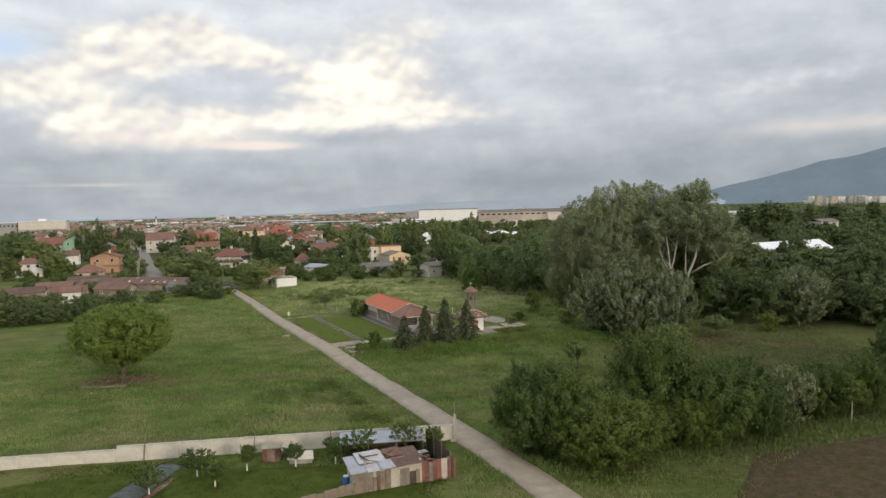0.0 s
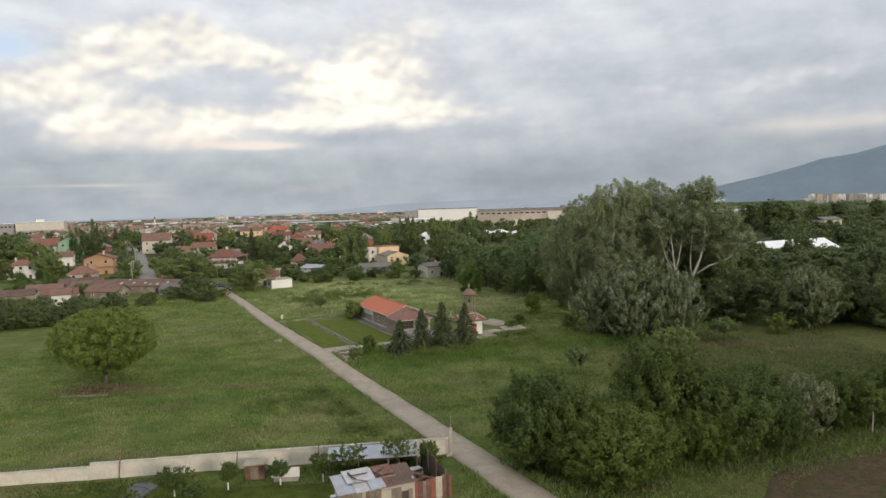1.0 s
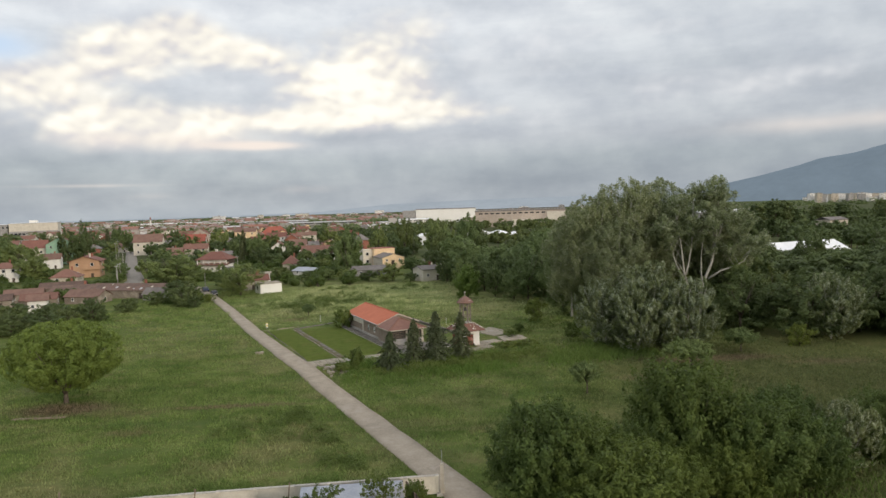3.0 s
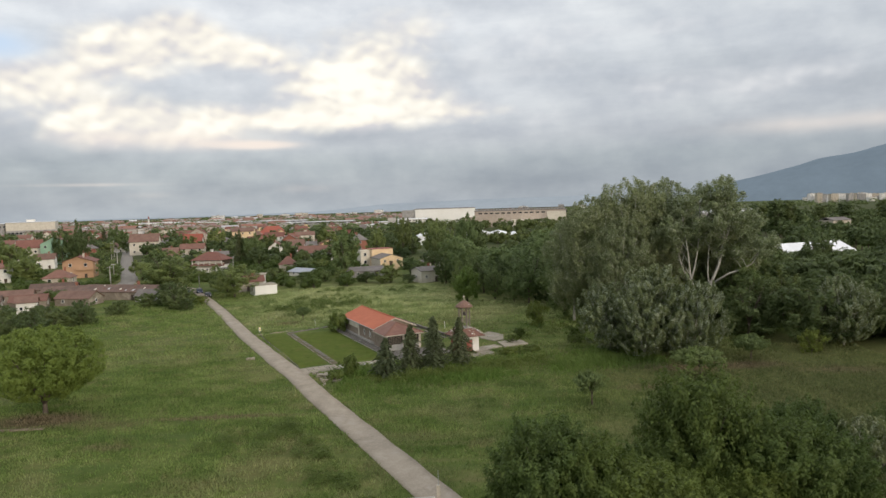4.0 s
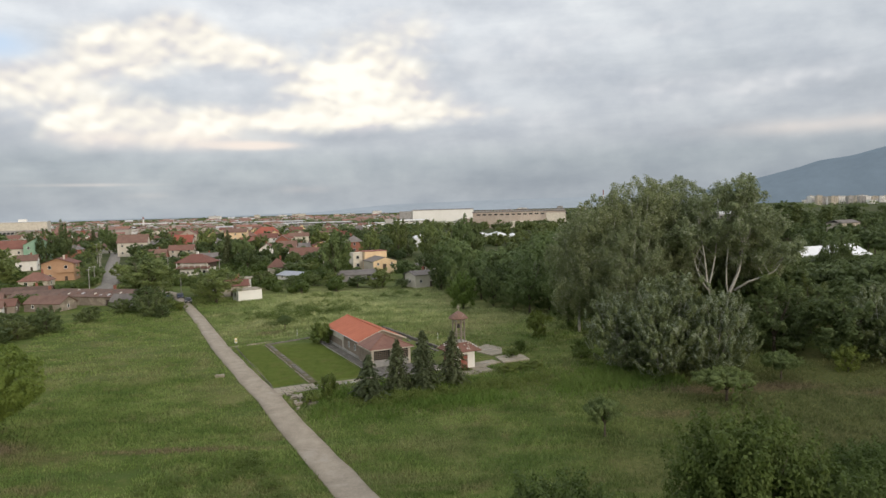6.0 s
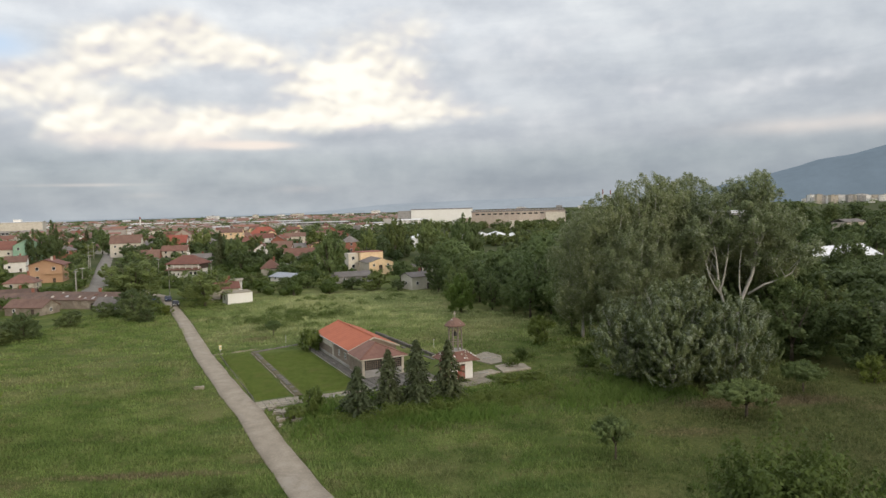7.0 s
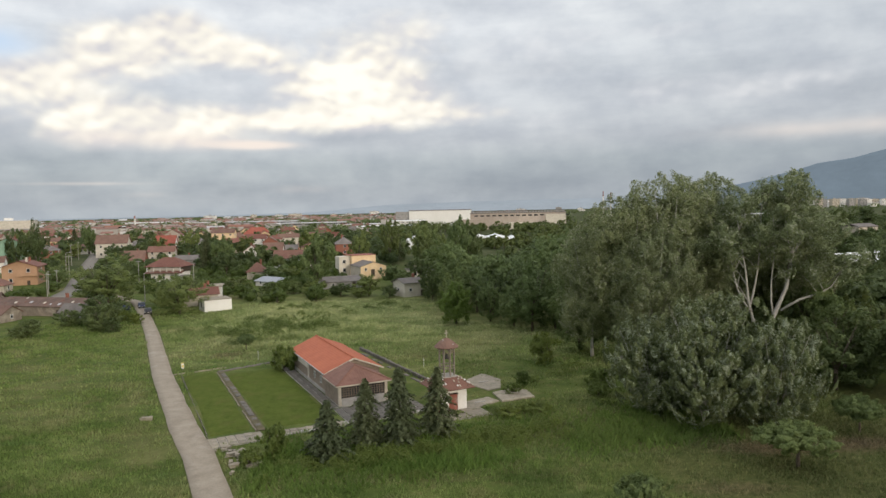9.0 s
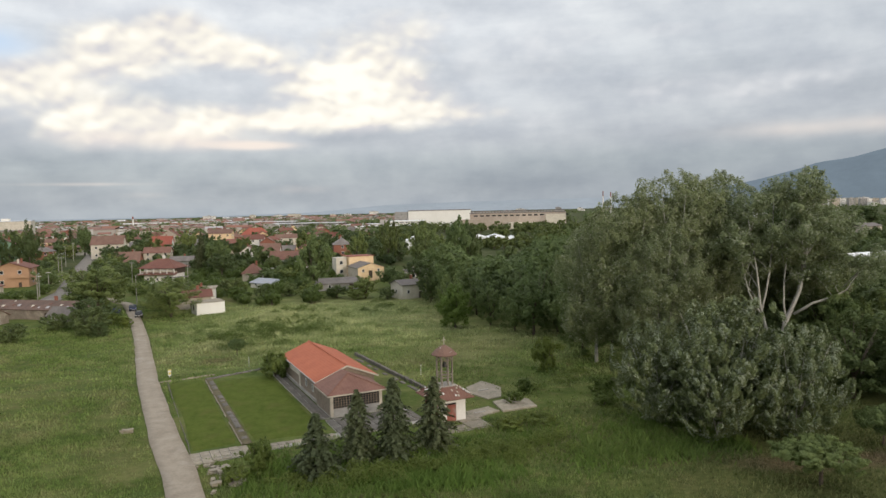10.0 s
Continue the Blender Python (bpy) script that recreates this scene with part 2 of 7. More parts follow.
def meadow_colour(nt):
    """Greens, straw and bare places of the meadow by where they lie; also gives the tuft noise."""
    p = node(nt, "ShaderNodeNewGeometry").outputs["Position"]
    big = node(nt, "ShaderNodeTexNoise", Vector=p, Scale=0.045, Detail=5.0, Roughness=0.6, Distortion=0.4).outputs[0]
    wide = node(nt, "ShaderNodeMapping", Vector=p, Scale=(0.6, 1.0, 1.0), Rotation=(0, 0, radians(6))).outputs[0]
    mid = node(nt, "ShaderNodeTexNoise", Vector=wide, Scale=0.22, Detail=6.0, Roughness=0.65).outputs[0]
    tuft = node(nt, "ShaderNodeTexNoise", Vector=p, Scale=2.0, Detail=7.0, Roughness=0.72).outputs[0]
    green = ramp(nt, calc(nt, "ADD", calc(nt, "MULTIPLY", mid, 0.6), calc(nt, "MULTIPLY", tuft, 0.4)),
                 [(0.36, (0.052, 0.080, 0.017)), (0.5, (0.086, 0.118, 0.028)), (0.62, (0.142, 0.168, 0.050))])
    dry = ramp(nt, tuft, [(0.35, (0.125, 0.115, 0.048)), (0.65, (0.205, 0.185, 0.085))])
    c = blend(nt, ramp(nt, big, [(0.51, (0, 0, 0)), (0.70, (0.8, 0.8, 0.8))]), green, dry)
    # olive and straw tufts a few paces across
    tufts = node(nt, "ShaderNodeTexNoise", Vector=p, Scale=0.30, Detail=8.0, Roughness=0.72, Distortion=0.5).outputs[0]
    c = blend(nt, ramp(nt, tufts, [(0.52, (0, 0, 0)), (0.66, (0.62, 0.62, 0.62))]), c, ramp(nt, tuft, [(0.36, (0.100, 0.092, 0.034)), (0.64, (0.185, 0.170, 0.075))]))
    c = blend(nt, ramp(nt, tufts, [(0.34, (0.45, 0.45, 0.45)), (0.44, (0, 0, 0))]), c, (0.046, 0.074, 0.014))
    # long mowing streaks and damp dark swathes
    along = node(nt, "ShaderNodeMapping", Vector=p, Rotation=(0, 0, radians(-14)), Scale=(0.05, 0.30, 1.0)).outputs[0]
    swath = node(nt, "ShaderNodeTexNoise", Vector=along, Scale=1.0, Detail=5.0, Roughness=0.6).outputs[0]
    c = blend(nt, ramp(nt, swath, [(0.55, (0, 0, 0)), (0.68, (0.5, 0.5, 0.5))]), c, (0.150, 0.140, 0.060))
    c = blend(nt, ramp(nt, swath, [(0.34, (0.4, 0.4, 0.4)), (0.44, (0, 0, 0))]), c, (0.058, 0.094, 0.026))
    # hay-coloured upper meadow, browner rough ground east of the lane
    sep = node(nt, "ShaderNodeSeparateXYZ", Vector=p)
    up = calc(nt, "MULTIPLY", calc(nt, "SUBTRACT", calc(nt, "ADD", sep.outputs[1], calc(nt, "MULTIPLY", mid, 60.0)), 184.0), 0.02, clamp=True)
    up = calc(nt, "MULTIPLY", up, calc(nt, "MULTIPLY", calc(nt, "SUBTRACT", 262.0, sep.outputs[1]), 0.04, clamp=True))
    up = calc(nt, "MULTIPLY", up, calc(nt, "MULTIPLY", calc(nt, "ADD", sep.outputs[0], 58.0), 0.05, clamp=True))
    c = blend(nt, calc(nt, "MULTIPLY", up, 0.62), c, ramp(nt, calc(nt, "ADD", calc(nt, "MULTIPLY", mid, 0.6), calc(nt, "MULTIPLY", tuft, 0.4)), [(0.38, (0.135, 0.165, 0.055)), (0.6, (0.30, 0.30, 0.135))]))
    east = calc(nt, "MULTIPLY", calc(nt, "SUBTRACT", calc(nt, "ADD", sep.outputs[0], calc(nt, "MULTIPLY", big, 30.0)), 24.0), 0.05, clamp=True)
    low = calc(nt, "MULTIPLY", calc(nt, "SUBTRACT", 150.0, sep.outputs[1]), 0.05, clamp=True)
    c = blend(nt, calc(nt, "MULTIPLY", calc(nt, "MULTIPLY", east, low), 0.75), c, ramp(nt, tuft, [(0.36, (0.044, 0.054, 0.016)), (0.62, (0.112, 0.110, 0.043))]))
    # scrub and fallow land far beyond the grove
    far = calc(nt, "MULTIPLY", calc(nt, "SUBTRACT", sep.outputs[1], 300.0), 0.01, clamp=True)
    c = blend(nt, calc(nt, "MULTIPLY", far, 0.85), c, ramp(nt, big, [(0.40, (0.036, 0.050, 0.018)), (0.60, (0.075, 0.082, 0.038))]))
    # trodden and bare places
    bare = None
    for x0, y0, rx, ry, k in ((-48.5, 105.4, 7.5, 3.2, 1.0), (-40.0, 103.0, 9.0, 2.6, 0.5), (-26.0, 104.2, 12.0, 0.9, 0.8), (-14.0, 107.0, 5.0, 0.8, 0.6), (43.0, 121.5, 9.0, 2.4, 0.85), (36.5, 121.0, 7.0, 2.4, 0.9), (28.0, 112.0, 7.0, 2.0, 0.55), (-33.0, 170.5, 3.4, 2.6, 0.6), (-35.5, 95.0, 5.0, 1.6, 0.5), (56.0, 118.0, 9.0, 2.5, 0.6)):
        du = calc(nt, "DIVIDE", calc(nt, "SUBTRACT", sep.outputs[0], x0), rx)
        dv = calc(nt, "DIVIDE", calc(nt, "SUBTRACT", sep.outputs[1], y0), ry)
        e = calc(nt, "MULTIPLY", calc(nt, "EXPONENT", calc(nt, "MULTIPLY", calc(nt, "ADD", calc(nt, "MULTIPLY", du, du), calc(nt, "MULTIPLY", dv, dv)), -1.0)), k)
        bare = e if bare is None else calc(nt, "MAXIMUM", bare, e)
    bare = calc(nt, "MULTIPLY", calc(nt, "SUBTRACT", calc(nt, "ADD", bare, calc(nt, "MULTIPLY", tuft, 0.8)), 0.62), 1.8, clamp=True)
    c = blend(nt, bare, c, ramp(nt, tuft, [(0.36, (0.070, 0.056, 0.028)), (0.62, (0.150, 0.122, 0.062))]))
    return c, tuft


def ground_material():
    m = bpy.data.materials.new("meadow")
    m.use_nodes = True
    nt = m.node_tree
    b = nt.nodes["Principled BSDF"]
    c, tuft = meadow_colour(nt)
    nt.links.new(c, b.inputs["Base Color"])
    b.inputs["Roughness"].default_value = 0.95
    b.inputs["Specular IOR Level"].default_value = 0.1
    bn = node(nt, "ShaderNodeBump", Height=tuft, Strength=0.6, Distance=0.2)
    nt.links.new(bn.outputs[0], b.inputs["Normal"])
    return m


def grass_material(name, tint, lush=0.0):
    """Blades that take the meadow's colour where they grow, each a little lighter or darker."""
    m = bpy.data.materials.new(name)
    m.use_nodes = True
    nt = m.node_tree
    b = nt.nodes["Principled BSDF"]
    c, tuft = meadow_colour(nt)
    if lush:
        c = blend(nt, lush, c, (0.085, 0.135, 0.026))
    rnd = node(nt, "ShaderNodeNewGeometry").outputs["Random Per Island"]
    c = blend(nt, 1.0, c, ramp(nt, rnd, [(0.0, tuple(1.06 * t for t in tint)), (0.6, tuple(1.2 * t for t in tint)), (1.0, tuple(k * t for k, t in zip((1.46, 1.40, 1.34), tint)))]), "MULTIPLY")
    nt.links.new(c, b.inputs["Base Color"])
    b.inputs["Roughness"].default_value = 0.8
    b.inputs["Specular IOR Level"].default_value = 0.1
    mixed = node(nt, "ShaderNodeMixShader", Fac=0.4)
    nt.links.new(b.outputs[0], mixed.inputs[1])
    nt.links.new(node(nt, "ShaderNodeBsdfTranslucent", Color=c).outputs[0], mixed.inputs[2])
    nt.links.new(mixed.outputs[0], nt.nodes["Material Output"].inputs["Surface"])
    return m


def ribbed(name, low, high, pitch, rough=0.75, turn=0.0, depth=0.04):
    """Roofing with courses a pitch apart along the local y axis, and blotches of age."""
    m = surface(name, low, high, size=2.5, rough=rough, bump=0.0, fine=5.0, each=0.12)
    nt = m.node_tree
    tc = node(nt, "ShaderNodeTexCoord").outputs["Object"]
    mp = node(nt, "ShaderNodeMapping", Vector=tc, Rotation=(0, 0, radians(turn)), Scale=(1 / pitch,) * 3).outputs[0]
    wv = node(nt, "ShaderNodeTexWave", Vector=mp, Scale=0.314, Distortion=0.8, Detail=2.0).outputs[0]
    bn = node(nt, "ShaderNodeBump", Height=wv, Strength=0.35, Distance=depth)
    nt.links.new(bn.outputs[0], nt.nodes["Principled BSDF"].inputs["Normal"])
    return m


M = {}
M["meadow"] = ground_material()
M["sward"] = grass_material("meadow_blades", (1.74, 1.80, 2.22))
M["lush"] = grass_material("lush_blades", (1.36, 1.42, 1.60), 0.65)
M["blade"] = leafy("grass_blades", (0.125, 0.168, 0.038), (0.225, 0.262, 0.070), 0.4)
M["garden_blade"] = leafy("garden_grass_blades", (0.060, 0.095, 0.018), (0.135, 0.180, 0.038), 0.4)
M["weed"] = leafy("weeds", (0.115, 0.160, 0.036), (0.200, 0.255, 0.070), 0.45)
M["leaf"] = leafy("broad_leaves", (0.112, 0.158, 0.058), (0.244, 0.308, 0.112), 0.42)
M["walnut"] = leafy("walnut_leaves", (0.105, 0.155, 0.030), (0.265, 0.345, 0.080), 0.42, vary=0.0)
M["bush"] = leafy("bush_leaves", (0.056, 0.088, 0.021), (0.135, 0.188, 0.047), 0.38)
M["fresh"] = leafy("fresh_leaves", (0.075, 0.130, 0.032), (0.180, 0.270, 0.072), 0.4)
M["poplar"] = leafy("poplar_leaves", (0.156, 0.193, 0.090), (0.312, 0.356, 0.184), 0.42, (0.40, 0.42, 0.30), 0.20, vary=0.3)
M["silver"] = leafy("silver_leaves", (0.098, 0.130, 0.050), (0.240, 0.280, 0.126), 0.36, (0.36, 0.40, 0.28), 0.40, vary=0.3)
M["needle"] = leafy("spruce_needles", (0.070, 0.090, 0.042), (0.165, 0.190, 0.092), 0.24)
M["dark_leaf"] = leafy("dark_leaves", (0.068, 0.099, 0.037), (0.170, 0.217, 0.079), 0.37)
M["bark"] = surface("bark", (0.07, 0.055, 0.04), (0.17, 0.14, 0.11), 0.5, 0.95, bump=0.6)
M["pale_bark"] = surface("pale_bark", (0.28, 0.27, 0.235), (0.50, 0.485, 0.435), 1.2, 0.9, bump=0.4, stains=(0.10, 0.09, 0.07))
M["lime"] = surface("limewash", (0.62, 0.62, 0.6), (0.8, 0.8, 0.78), 0.5, 0.9)
M["asphalt"] = surface("worn_asphalt", (0.25, 0.214, 0.166), (0.385, 0.334, 0.264), 2.0, 0.95, bump=0.3, fine=9.0, stains=(0.40, 0.356, 0.298), world_space=True)
M["street"] = surface("grey_street", (0.165, 0.15, 0.13), (0.265, 0.245, 0.215), 3.0, 0.95, bump=0.2, world_space=True)
M["gravel"] = surface("gravel", (0.22, 0.20, 0.17), (0.42, 0.39, 0.34), 0.5, 0.95, bump=0.8)
M["soil"] = surface("tilled_soil", (0.052, 0.039, 0.024), (0.098, 0.077, 0.048), 0.8, 0.97, bump=1.0, fine=4.0, gloss=0.05, stains=(0.050, 0.056, 0.018), stain_at=(0.5, 0.7))
M["lawn"] = surface("mown_lawn", (0.062, 0.090, 0.016), (0.108, 0.136, 0.029), 1.6, 0.95, bump=0.5, fine=5.0, gloss=0.05, stains=(0.110, 0.112, 0.034), stain_at=(0.5, 0.75))
M["garden"] = surface("garden_grass", (0.036, 0.056, 0.010), (0.092, 0.116, 0.024), 1.2, 0.95, bump=0.7, fine=7.0, gloss=0.05)
M["earth"] = surface("bare_earth", (0.085, 0.076, 0.040), (0.155, 0.132, 0.08), 1.0, 0.97, bump=0.6)
M["plaster"] = surface("cream_render", (0.50, 0.46, 0.38), (0.68, 0.64, 0.55), 2.0, 0.9, bump=0.2, stains=(0.36, 0.32, 0.26), stain_at=(0.58, 0.8))
M["white"] = surface("white_render", (0.66, 0.64, 0.60), (0.80, 0.78, 0.74), 2.0, 0.88, bump=0.15, stains=(0.5, 0.47, 0.42), stain_at=(0.62, 0.85))
M["cream"] = surface("yellow_render", (0.68, 0.49, 0.29), (0.84, 0.65, 0.42), 3.0, 0.88, bump=0.1)
M["orange"] = surface("orange_render", (0.385, 0.235, 0.145), (0.49, 0.31, 0.195), 3.0, 0.88, bump=0.1)
M["green"] = surface("green_render", (0.22, 0.37, 0.27), (0.31, 0.47, 0.35), 3.0, 0.88, bump=0.1)
M["beige"] = surface("beige_render", (0.40, 0.35, 0.28), (0.55, 0.50, 0.42), 2.5, 0.9, bump=0.2, stains=(0.28, 0.25, 0.2))
M["greywall"] = surface("grey_render", (0.26, 0.25, 0.24), (0.40, 0.39, 0.37), 2.5, 0.9, bump=0.25, stains=(0.18, 0.17, 0.16))
M["brick"] = surface("red_brick_wall", (0.24, 0.095, 0.065), (0.34, 0.15, 0.105), 1.5, 0.9, bump=0.3, fine=10.0)
M["stone"] = surface("rubble_stone", (0.165, 0.132, 0.10), (0.31, 0.255, 0.20), 0.6, 0.93, bump=0.7, stains=(0.25, 0.22, 0.175))
M["concrete"] = surface("concrete", (0.30, 0.285, 0.26), (0.46, 0.44, 0.40), 1.4, 0.92, bump=0.3, stains=(0.20, 0.19, 0.16))
M["slab"] = surface("pale_paving", (0.22, 0.192, 0.148), (0.38, 0.34, 0.27), 0.8, 0.92, bump=0.35, stains=(0.15, 0.15, 0.095), each=0.12)
M["darkslab"] = surface("dark_paving", (0.105, 0.097, 0.085), (0.20, 0.185, 0.16), 0.9, 0.92, bump=0.4, each=0.15)
M["tile_new"] = ribbed("orange_roof_tiles", (0.345, 0.098, 0.050), (0.44, 0.138, 0.072), 0.33)
M["tile_shed"] = ribbed("sooty_old_tiles", (0.085, 0.058, 0.046), (0.175, 0.112, 0.088), 0.33)
M["dirty"] = surface("dirty_wall", (0.15, 0.125, 0.10), (0.30, 0.25, 0.20), 1.5, 0.92, bump=0.3, stains=(0.38, 0.34, 0.28))
M["tile_old"] = ribbed("brown_roof_tiles", (0.147, 0.074, 0.055), (0.218, 0.116, 0.089), 0.33)
M["tile_red"] = ribbed("red_roof_tiles", (0.145, 0.063, 0.048), (0.220, 0.099, 0.074), 0.33)
M["tile_deep"] = ribbed("deep_red_roof_tiles", (0.25, 0.072, 0.050), (0.34, 0.108, 0.075), 0.33)
M["tile_rust"] = ribbed("weathered_roof_tiles", (0.135, 0.079, 0.061), (0.217, 0.131, 0.100), 0.33)
M["tile_dark"] = ribbed("dark_roofing", (0.13, 0.115, 0.105), (0.22, 0.20, 0.185), 0.8)
M["sheet"] = ribbed("grey_sheet_roof", (0.42, 0.43, 0.44), (0.58, 0.59, 0.60), 0.5, 0.45)
M["rust"] = surface("rusty_sheet", (0.105, 0.055, 0.040), (0.22, 0.115, 0.085), 0.6, 0.8, bump=0.3, stains=(0.30, 0.26, 0.23))
M["redpaint"] = surface("faded_red_paint", (0.20, 0.068, 0.050), (0.32, 0.115, 0.085), 0.6, 0.75, bump=0.2, stains=(0.30, 0.26, 0.22))
M["zinc"] = surface("zinc_sheet", (0.36, 0.36, 0.37), (0.54, 0.54, 0.55), 1.0, 0.5, 0.3, bump=0.2, stains=(0.33, 0.25, 0.2))
M["bluezinc"] = surface("blue_grey_sheet", (0.25, 0.275, 0.32), (0.38, 0.405, 0.45), 1.2, 0.5, 0.2, bump=0.2, stains=(0.30, 0.27, 0.25))
M["wood"] = surface("weathered_wood", (0.16, 0.12, 0.085), (0.30, 0.24, 0.18), 0.8, 0.9, bump=0.4)
M["oldwood"] = surface("grey_timber", (0.17, 0.145, 0.115), (0.31, 0.27, 0.22), 0.6, 0.9, bump=0.3)
M["darkwood"] = surface("dark_wood", (0.05, 0.038, 0.03), (0.11, 0.085, 0.065), 0.8, 0.85, bump=0.4)
M["frame"] = surface("window_paint", (0.6, 0.6, 0.58), (0.75, 0.75, 0.73), 1.0, 0.6, bump=0.0)
M["iron"] = surface("dark_iron", (0.06, 0.055, 0.05), (0.12, 0.11, 0.1), 0.5, 0.6, 0.6, bump=0.1)
M["galv"] = surface("galvanised_steel", (0.36, 0.37, 0.37), (0.52, 0.53, 0.53), 0.5, 0.5, 0.5, bump=0.1)
M["pink"] = surface("pink_concrete", (0.36, 0.305, 0.255), (0.50, 0.435, 0.37), 14.0, 0.9, bump=0.1, stains=(0.33, 0.29, 0.26))
M["hallwhite"] = surface("white_cladding", (0.74, 0.73, 0.68), (0.84, 0.83, 0.79), 20.0, 0.7, bump=0.0)
M["tarp"] = surface("white_tarpaulin", (0.66, 0.68, 0.70), (0.82, 0.83, 0.84), 6.0, 0.55, bump=0.1)
M["bluecar"] = surface("dark_blue_paint", (0.02, 0.03, 0.07), (0.03, 0.045, 0.10), 1.0, 0.25, 0.3, bump=0.0)
M["blackcar"] = surface("black_paint", (0.012, 0.012, 0.016), (0.02, 0.02, 0.026), 1.0, 0.22, 0.3, bump=0.0)
M["rubber"] = surface("rubber", (0.02, 0.02, 0.02), (0.035, 0.035, 0.035), 0.3, 0.8, bump=0.1)
M["blueplastic"] = surface("blue_plastic", (0.03, 0.14, 0.42), (0.05, 0.20, 0.52), 0.5, 0.45, bump=0.0)
M["net"] = surface("grey_netting", (0.05, 0.065, 0.06), (0.12, 0.135, 0.13), 0.5, 0.8, bump=0.2)
M["yellow"] = surface("yellow_paint", (0.62, 0.50, 0.16), (0.75, 0.62, 0.24), 0.4, 0.7, bump=0.1)


def glass_pane():
    m = bpy.data.materials.new("window_glass")
    m.use_nodes = True
    b = m.node_tree.nodes["Principled BSDF"]
    b.inputs["Base Color"].default_value = (0.025, 0.03, 0.035, 1)
    b.inputs["Roughness"].default_value = 0.08
    return m


def painted_haze(name, col, glow):
    """Far hills: haze from miles of evening air painted in as colour and glow."""
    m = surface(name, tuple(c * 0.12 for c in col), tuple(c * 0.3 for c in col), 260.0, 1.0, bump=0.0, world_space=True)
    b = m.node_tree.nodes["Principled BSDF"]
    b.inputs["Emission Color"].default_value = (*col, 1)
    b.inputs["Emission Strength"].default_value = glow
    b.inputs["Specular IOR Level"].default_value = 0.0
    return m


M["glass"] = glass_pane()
# haze tones: the blue-grey and the emission stand in for air
M["hill"] = painted_haze("haze_tinted_hills", (0.30, 0.34, 0.38), 0.98)
M["mountain"] = painted_haze("haze_tinted_mountain", (0.155, 0.198, 0.238), 0.95)


# ---- building helpers ----
def ground_z(x, y):
    return -0.02 * max(0.0, 130 - max(y, -40)) - 0.008 * max(0.0, -20 - max(x, -160))


class Shape:
    """Gathers vertices and faces for one mesh."""

    def __init__(self):
        self.v, self.f = [], []

    def add(self, verts, faces):
        k = len(self.v)
        self.v += [tuple(p) for p in verts]
        self.f += [tuple(i + k for i in f) for f in faces]
        return self

    def box(self, x0, x1, y0, y1, z0, z1):
        return self.add([(x0, y0, z0), (x1, y0, z0), (x1, y1, z0), (x0, y1, z0), (x0, y0, z1), (x1, y0, z1), (x1, y1, z1), (x0, y1, z1)],
                        [(0, 3, 2, 1), (4, 5, 6, 7), (0, 1, 5, 4), (1, 2, 6, 5), (2, 3, 7, 6), (3, 0, 4, 7)])

    def beam(self, a, b, w, h=None):
        """A square bar from a to b."""
        a, b, h = Vector(a), Vector(b), h or w
        d = (b - a).normalized()
        s = d.cross(Vector((0, 0, 1)) if abs(d.z) < 0.95 else Vector((1, 0, 0))).normalized()
        t = s.cross(d)
        c = [s * w / 2 + t * h / 2, -s * w / 2 + t * h / 2, -s * w / 2 - t * h / 2, s * w / 2 - t * h / 2]
        return self.add([a + q for q in c] + [b + q for q in c], [(0, 1, 2, 3), (7, 6, 5, 4)] + [(i, i + 4, (i + 1) % 4 + 4, (i + 1) % 4) for i in range(4)])

    def tube(self, pts, radii, n=7):
        pts = [Vector(p) for p in pts]
        rings = []
        for i, p in enumerate(pts):
            d = (pts[min(i + 1, len(pts) - 1)] - pts[max(i - 1, 0)]).normalized()
            s = d.cross(Vector((0, 1, 0)) if abs(d.y) < 0.9 else Vector((1, 0, 0))).normalized()
            t = d.cross(s)
            rings.append([p + (s * math.cos(2 * math.pi * j / n) + t * math.sin(2 * math.pi * j / n)) * radii[i] for j in range(n)])
        fs = [(i * n + j, i * n + (j + 1) % n, (i + 1) * n + (j + 1) % n, (i + 1) * n + j) for i in range(len(pts) - 1) for j in range(n)]
        fs += [tuple(range(n))[::-1], tuple((len(pts) - 1) * n + j for j in range(n))]
        return self.add([q for r in rings for q in r], fs)

    def prism(self, outline, z0, z1):
        n = len(outline)
        return self.add([(x, y, z0) for x, y in outline] + [(x, y, z1) for x, y in outline],
                        [tuple(range(n))[::-1], tuple(range(n, 2 * n))] + [(i, (i + 1) % n, (i + 1) % n + n, i + n) for i in range(n)])

    def mesh(self, name, mat, smooth=False):
        me = bpy.data.meshes.new(name)
        me.from_pydata(self.v, [], self.f)
        me.materials.append(mat)
        if smooth:
            me.polygons.foreach_set("use_smooth", [True] * len(me.polygons))
        me.update()
        return me


def part(name, shape, mat, parent=None, label="", smooth=False):
    """One mesh object under its thing (shape: a Shape or a mesh that is shared)."""
    me = shape.mesh(name, mat, smooth) if isinstance(shape, Shape) else shape
    ob = new(name, me)
    ob.parent = parent
    return tagged(ob, label)


def thing(name, m, label, category, group="", kind=""):
    ob = new(name)
    ob.empty_display_size = 0.3
    ob.matrix_basis = m
    return tagged(ob, label, category, group, kind)


def solid(name, shape, mat, m, label, category, group="", kind="", smooth=False):
    ob = part(name, shape, mat, None, label, smooth)
    ob.matrix_basis = m
    return tagged(ob, label, category, group, kind)


def at(x, y, rz=0, dz=0.0, s=(1, 1, 1)):
    return pose(x, y, ground_z(x, y) + dz, 0, 0, rz) @ Matrix.Diagonal((*s, 1))


